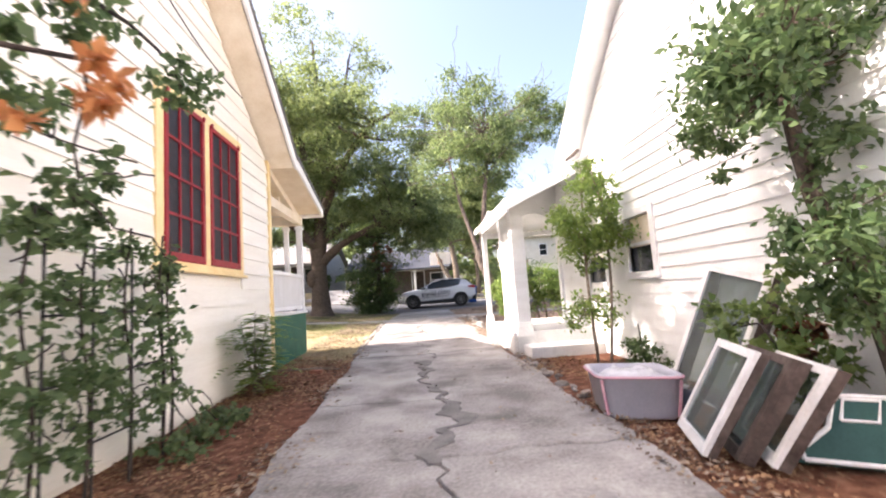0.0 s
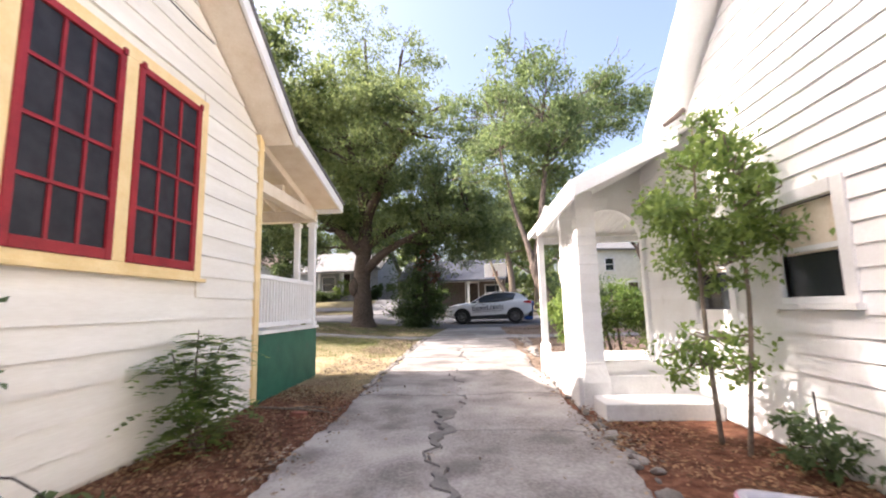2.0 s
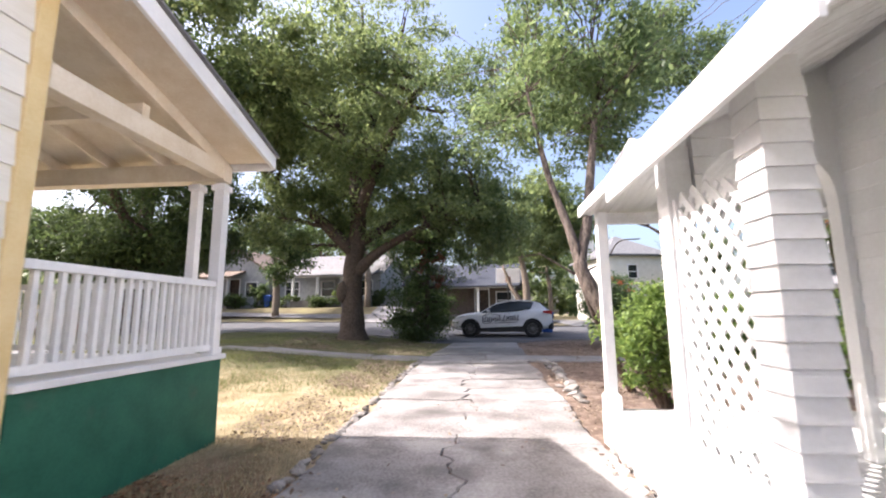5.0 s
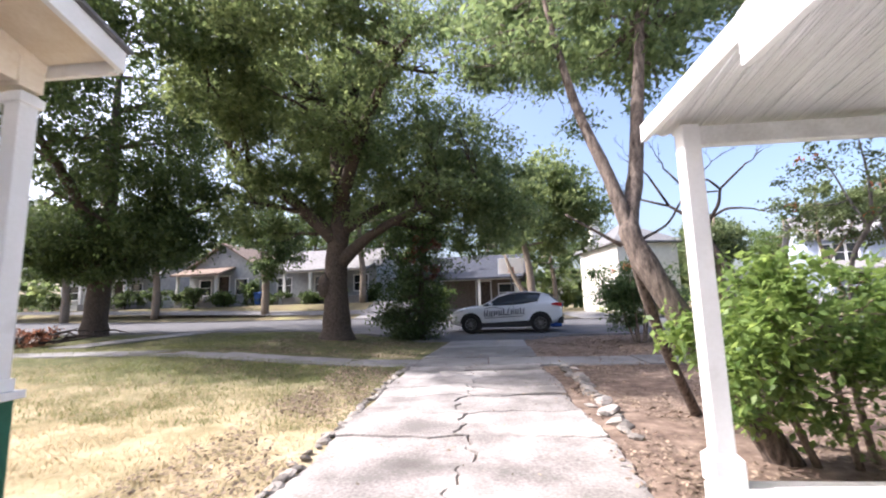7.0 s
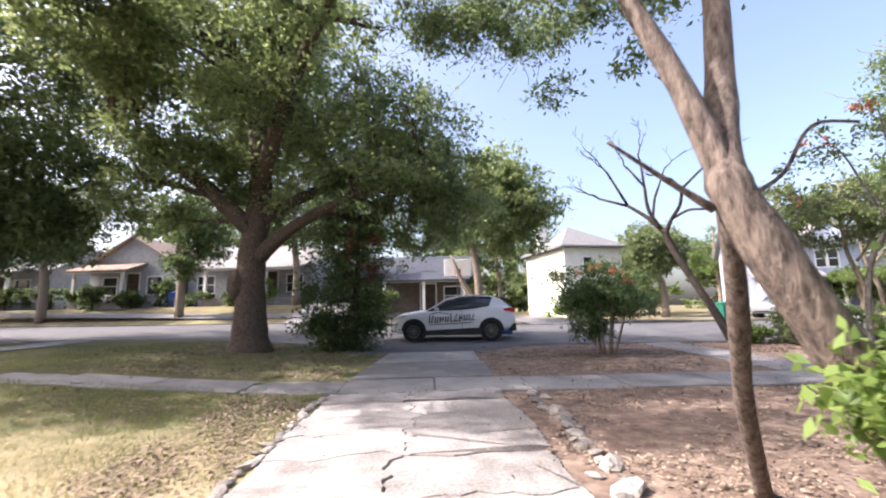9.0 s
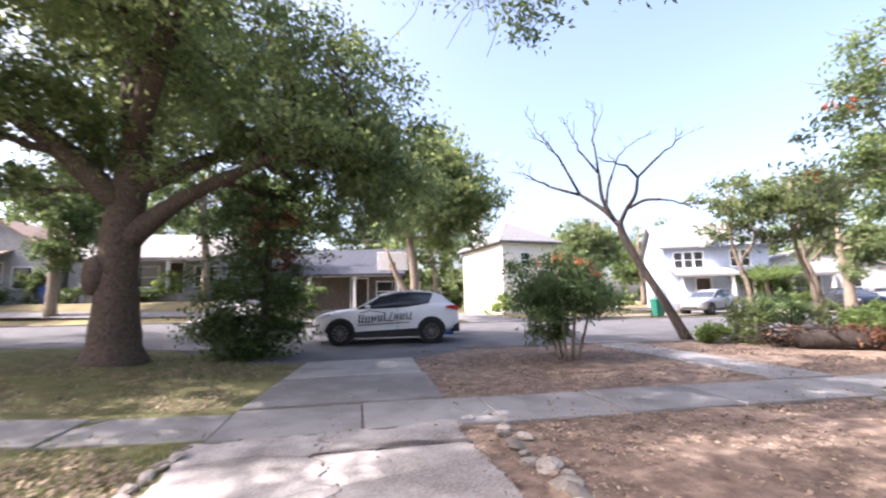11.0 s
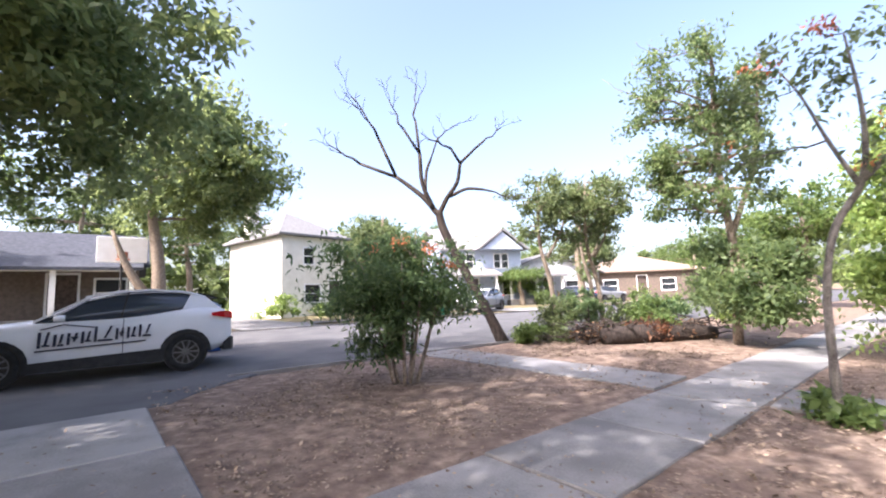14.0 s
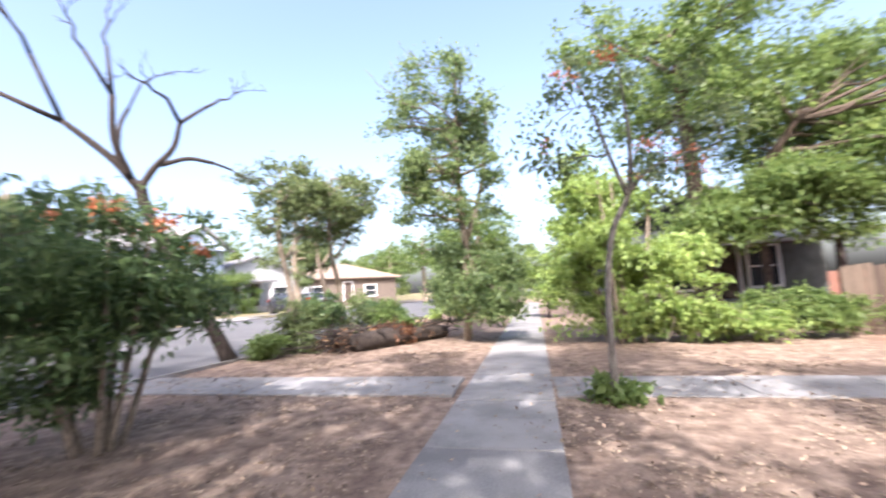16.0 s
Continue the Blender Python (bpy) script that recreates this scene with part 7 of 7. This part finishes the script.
    prof = [(0, 0), (0.5, 0), (0.52, 0.06), (0.4, 0.2), (0.39, 0.36), (0.36, 0.4), (0.14, 0.4), (0.11, 0.36), (0.1, 0.2), (-0.02, 0.06)]
    n = u.cross(v).normalized()
    part("shell", Geo().prism([o + u * a + v * b - n * 0.05 for a, b in prof], n * 0.06), DKGREEN, st, bevel=0.01)
    lp = [o + u * (0.25 + (a - 0.25) * 0.9) + v * (0.02 + b * 0.92) + n * 0.015 for a, b in prof]
    part("pale_rim", Geo().tube(lp + [lp[0]], [0.014] * (len(lp) + 1), 6), PEELW, st, "pale moulded rim")
    lp = [o + u * a + v * b + n * 0.015 for a, b in ((0.17, 0.25), (0.33, 0.25), (0.33, 0.37), (0.17, 0.37), (0.17, 0.25))]
    part("pale_panel", Geo().tube(lp, [0.01] * 5, 6), PEELW, st)
    tree("weed_clump", [[(2.45, 2.6, z - 0.03, 0.012), (2.4, 2.65, z + 0.4, 0.008), (2.3, 2.75, z + 0.75, 0.004)]], [(2.4, 3.05, z + 0.75, 0.22, 0.3, 0.22, 300), (2.5, 2.8, z + 0.5, 0.25, 0.3, 0.3, 420), (2.55, 2.6, z + 0.85, 0.2, 0.25, 0.3, 260)], LEAF2, 0.065, BARKD, "broad-leaved weeds growing over old sashes", 401, sub=0.16, category="weeds", branch_r=0.005, aspect=0.8, extra=(("dead_leaves", [(2.5, 2.75, z + 0.62, 0.22, 0.28, 0.2, 200)], RUST, 0.09, "brown withered leaves"),))
    tree("wall_shrub", [[(2.7, 5.0, z - 0.02, 0.012), (2.65, 5.0, z + 0.3, 0.008), (2.6, 4.95, z + 0.6, 0.004)]], [(2.62, 4.95, z + 0.3, 0.25, 0.45, 0.22, 420), (2.6, 5.2, z + 0.2, 0.2, 0.3, 0.18, 260)], LEAFB, 0.06, BARKD, "small dark shrub at the foot of the white wall", 402, sub=0.14, category="shrub", branch_r=0.005)
    # trellis with vines
    tr = thing("trellis", (-2.05, 3.1, h(-2, 3)), "black wrought-iron trellis overgrown with vines", "trellis")
    zb = h(-2, 3)
    for y in (2.55, 2.93, 3.31, 3.69):
        part("upright", Geo().tube([(-2.05, y, zb - 0.05), (-2.05, y, zb + 1.6)], [0.009, 0.009], 6), BLACKP, tr)
    for zz in (0.35, 0.75, 1.15, 1.58):
        part("bar", Geo().tube([(-2.05, 2.55, zb + zz), (-2.05, 3.69, zb + zz)], [0.008, 0.008], 6), BLACKP, tr)
    for i in range(3):
        for j in range(3):
            y, zz = 2.74 + 0.38 * i, zb + 0.55 + 0.4 * j
            pts = [(-2.05, y + 0.02 * a * math.cos(a * 1.3) , zz + 0.02 * a * math.sin(a * 1.3)) for a in [0.5 + 0.35 * k for k in range(16)]]
            part("scroll", Geo().tube(pts, [0.006] * 16, 5), BLACKP, tr)
    vz = [(-2.0, 2.3 + 0.28 * k, zb + 0.35 + 0.27 * (j + (k % 2) * 0.4), 0.1, 0.2, 0.2, 75) for k in range(6) for j in range(5)]
    tree("climbing_vine", [[(-2.0, y, zb - 0.03, 0.012), (-2.03, y + 0.08, zb + 0.6, 0.01), (-2.0, y - 0.05, zb + 1.2, 0.007), (-2.02, y + 0.05, zb + 1.75, 0.004)] for y in (2.4, 2.8, 3.2, 3.6, 3.72)],
         vz + [(-1.85, 3.5 + 0.22 * k, zb + 0.1 + 0.04 * (k % 2), 0.18, 0.2, 0.1, 120) for k in range(5)] + [(-2.0, 3.66, zb + 1.5, 0.08, 0.12, 0.3, 90), (-2.0, 2.6, zb + 1.7, 0.12, 0.3, 0.25, 160)],
         LEAFB, 0.06, BARKD, "leafy green vine climbing an iron trellis", 403, sub=0.14, category="vine", branch_r=0.005, aspect=0.85, depth=0)
    # overhanging branch near the start
    tree("overhanging_branch", [[(-2.1, 0.6, zb - 0.05, 0.045), (-2.0, 0.7, zb + 1.4, 0.04), (-1.75, 1.2, zb + 2.3, 0.03), (-1.55, 2.2, zb + 2.75, 0.015), (-1.5, 3.1, zb + 2.75, 0.006)], [(-1.95, 0.8, zb + 1.6, 0.025), (-1.4, 1.0, zb + 1.85, 0.015), (-0.95, 1.3, zb + 1.9, 0.006)]],
         [(-1.6, 2.0, zb + 2.65, 0.25, 0.45, 0.2, 420), (-1.5, 2.9, zb + 2.65, 0.15, 0.35, 0.16, 260), (-1.7, 1.5, zb + 2.2, 0.3, 0.4, 0.3, 420), (-1.75, 2.2, zb + 2.0, 0.2, 0.35, 0.25, 240), (-1.85, 2.5, zb + 1.75, 0.15, 0.3, 0.25, 200)],
         LEAFB, 0.068, BARKD, "straggling branch of green and browning leaves", 404, sub=0.16, category="branch", branch_r=0.006, aspect=0.7,
         extra=(("browning_leaves", [(-0.95, 1.3, zb + 1.85, 0.16, 0.2, 0.14, 110), (-1.2, 1.15, zb + 1.65, 0.16, 0.2, 0.2, 100), (-1.1, 1.25, zb + 2.1, 0.14, 0.2, 0.12, 80)], TANLEAF, 0.06, "orange-brown withered leaves"),))
    # cable along the gable
    cb = thing("overhead_cable", (-2.2, 4, 4.6), "thin black cable hung across the gable wall", "cable")
    part("cable", Geo().tube([(-2.24 - 0.0 * k, 3.2 + 0.35 * k, 4.55 - 0.16 * k + 0.012 * k * k) for k in range(9)], [0.007] * 9, 5), WIRE, cb)
    # sticks and hose on the mulch
    sk = thing("fallen_stick", (-1.8, 6.9, 0.1), "thin dry fallen stick on mulch", "stick")
    part("stick", Geo().tube([(-2.2, 7.05, h(-2.2, 7) + 0.03), (-1.8, 6.92, h(-1.8, 7) + 0.04), (-1.5, 6.9, h(-1.5, 7) + 0.03), (-1.2, 6.78, h(-1.2, 6.8) + 0.03)], [0.012, 0.014, 0.012, 0.008], 6), BARK2, sk)
    part("stick_fork", Geo().tube([(-1.75, 6.92, h(-1.8, 7) + 0.04), (-1.55, 7.0, h(-1.5, 7) + 0.04), (-1.3, 6.98, h(-1.3, 7) + 0.03)], [0.01, 0.009, 0.006], 6), BARK2, sk)
    brk = thing("loose_brick", (-1.55, 6.75, h(-1.55, 6.75)), "broken red brick half buried in mulch", "brick")
    part("brick", Geo().loft([[(-1.62, 6.7, zz), (-1.45, 6.66, zz), (-1.43, 6.75, zz), (-1.6, 6.79, zz)] for zz in (h(-1.55, 6.75) - 0.02, h(-1.55, 6.75) + 0.05)]), BRICK, brk, bevel=0.008)


TANLEAF = leaf_mat("tan_withered_leaf", (0.30, 0.13, 0.04), (0.48, 0.26, 0.10), 0.4)
build_clutter()


# ---- stones, litter, grass ----
def build_edging():
    rr = random.Random(8)
    meshes = []
    for k in range(6):
        g = Geo()
        rings = []
        for i in range(5):
            a = math.pi * (i + 0.4) / 5.0
            rings.append([(math.sin(a) * math.cos(q) * rr.uniform(0.75, 1.15), math.sin(a) * math.sin(q) * rr.uniform(0.75, 1.15), -math.cos(a) * 0.6 * rr.uniform(0.85, 1.1)) for q in [math.tau * j / 7 for j in range(7)]])
        g.loft(rings)
        ob = part("stone", g, ROCK)
        meshes.append(ob.data)
        bpy.data.objects.remove(ob)
    ed = thing("stone_edging", (0.2, 11, 0.1), "broken rough stones edging the driveway", "edging", kind="structure")
    spots = []
    y = 8.2
    while y < 15.6:
        spots.append((-1.12 + rr.uniform(-0.05, 0.04), y, rr.uniform(0.035, 0.075)))
        y += rr.uniform(0.06, 0.16)
    y = 4.2
    while y < 9.2:
        spots.append((1.6 + rr.uniform(-0.07, 0.07), y, rr.uniform(0.025, 0.07)))
        y += rr.uniform(0.08, 0.25)
    y = 11.2
    while y < 15.6:
        spots.append((1.66 + 0.07 * (y - 11) + rr.uniform(-0.12, 0.12), y, rr.uniform(0.05, 0.13)))
        y += rr.uniform(0.1, 0.24)
    for x, y, s in spots:
        m = Matrix.Translation((x, y, h(x, y) + 0.02)) @ Euler((rr.uniform(-0.4, 0.4), rr.uniform(-0.4, 0.4), rr.uniform(0, 6.3))).to_matrix().to_4x4() @ Matrix.Diagonal((s * rr.uniform(0.9, 1.6), s, s * 0.8, 1))
        piece("stone", rr.choice(meshes), ed, m)


build_edging()


def hv(x, y):
    """The ground's height for arrays."""
    z = 0.06 + 0.0175 * (np.clip(y, -8, 60) - 7.8)
    k = np.clip((-x - 1.3) / 6.0, 0, 1)
    return z + 0.30 * k * k * (3 - 2 * k) * np.clip((y - 8) / 8, 0.15, 1)


def scatter(name, boxes, size, mat, lift, label, category, spill=0.0):
    """Small dry leaves lying on the ground."""
    pts = []
    for x0, x1, y0, y1, n in boxes:
        x, y = RNG.uniform(x0, x1, n), RNG.uniform(y0, y1, n)
        keep = noise_keep(x, y)
        x, y = x[keep], y[keep]
        pts.append(np.stack([x, y, hv(x, y) + lift + RNG.uniform(0, 0.018, len(x))], axis=1))
    c = np.concatenate(pts)
    d = RNG.normal(size=(len(c), 3)) * np.array([1, 1, 0.22])
    d /= np.linalg.norm(d, axis=1)[:, None]
    s = np.cross(d, np.array([0, 0, 1.0]) + RNG.normal(size=(len(c), 3)) * 0.3)
    s /= np.linalg.norm(s, axis=1)[:, None]
    L = (size * RNG.uniform(0.5, 1.5, len(c)))[:, None]
    q = np.stack([c, c + d * L * 0.5 + s * L * 0.28, c + d * L, c + d * L * 0.5 - s * L * 0.28], axis=1)
    return tagged(quads(name, q, mat), label, category, kind="stuff")


def noise_keep(x, y):
    v = np.sin(x * 2.1 + 1.3 * np.sin(y * 1.7)) + np.sin(y * 2.6 + np.sin(x * 3.1)) + 0.8 * np.sin(x * 6.3 + y * 4.1)
    return v + RNG.normal(size=len(x)) * 0.9 > -0.2


scatter("mulch_litter", ((-2.3, -1.05, -1, 8.4, 24000), (1.5, 2.85, -1, 6.4, 20000)), 0.036, LITTER, 0.005, "brown dead leaves and bark mulch", "leaf litter")
scatter("edge_litter", ((-1.2, -0.85, 0, 9.5, 1500), (1.35, 1.75, 0, 9.2, 1800), (1.4, 2.6, 9.6, 15.5, 2600), (-1.0, 1.5, 0, 16, 500), (1.6, 9, 15.7, 17.1, 900), (-6, -1, 16.4, 17.9, 900), (-1, 1.6, 15.5, 20.5, 350), (6.7, 7.9, 10, 21, 500), (-2.3, -1.1, 9.2, 15.6, 4200)), 0.04, LITTER2, 0.035, "dry pale leaves along the driveway edges", "leaf litter")
scatter("yard_litter", ((1.7, 9, 9.6, 15.9, 26000), (1.7, 10.5, 17, 21.9, 24000), (8, 13, 9, 15.4, 6000), (8, 14, 16.5, 21, 6000), (-5, -0.9, 13.5, 16, 2500), (-6, -1.2, 17.0, 22, 14000), (-2.4, -1.15, 12, 15.5, 3500)), 0.042, LITTER2, 0.006, "dry tan leaves scattered over bare ground", "leaf litter")


def grass(name, boxes, size, mat, label):
    pts = []
    for x0, x1, y0, y1, n in boxes:
        x, y = RNG.uniform(x0, x1, n), RNG.uniform(y0, y1, n)
        keep = noise_keep(x * 0.7, y * 0.7) | (RNG.uniform(size=n) < 0.45)
        x, y = x[keep], y[keep]
        pts.append(np.stack([x, y, hv(x, y) - 0.005], axis=1))
    c = np.concatenate(pts)
    n = len(c)
    d = RNG.normal(size=(n, 3)) * 0.55
    d[:, 2] = np.abs(RNG.normal(size=n)) * 0.5 + 0.35
    d /= np.linalg.norm(d, axis=1)[:, None]
    s = np.stack([-d[:, 1], d[:, 0], np.zeros(n)], axis=1)
    s /= np.linalg.norm(s, axis=1)[:, None] + 1e-6
    L = (size * RNG.uniform(0.5, 1.5, n))[:, None]
    w = s * 0.004
    tip = c + d * L
    q = np.stack([c - w, c + w, tip + w * 0.3 - np.array([0, 0, 1]) * L * 0.15, tip - w * 0.3 - np.array([0, 0, 1]) * L * 0.15], axis=1)
    tagged(quads(name, q, mat), label, "grass", kind="stuff")


grass("lawn_grass", ((-6.5, -1.15, 8.0, 13.5, 42000), (-12, -6.5, 9.6, 15, 14000), (-2.3, -1.15, 7.4, 9.5, 5000)), 0.042, BLADE, "sparse yellowed lawn grass")
grass("shade_toned_grass", ((-7, -1.15, 13.3, 16.1, 20000), (-14, -7, 13, 22, 16000), (-8, -4.5, 17.2, 22.2, 10000), (-4.5, -1.3, 17.2, 22.2, 4500), (-6, -1.15, 11.5, 13.3, 9000)), 0.065, GRASSG, "green lawn grass toned dark for tree shade")
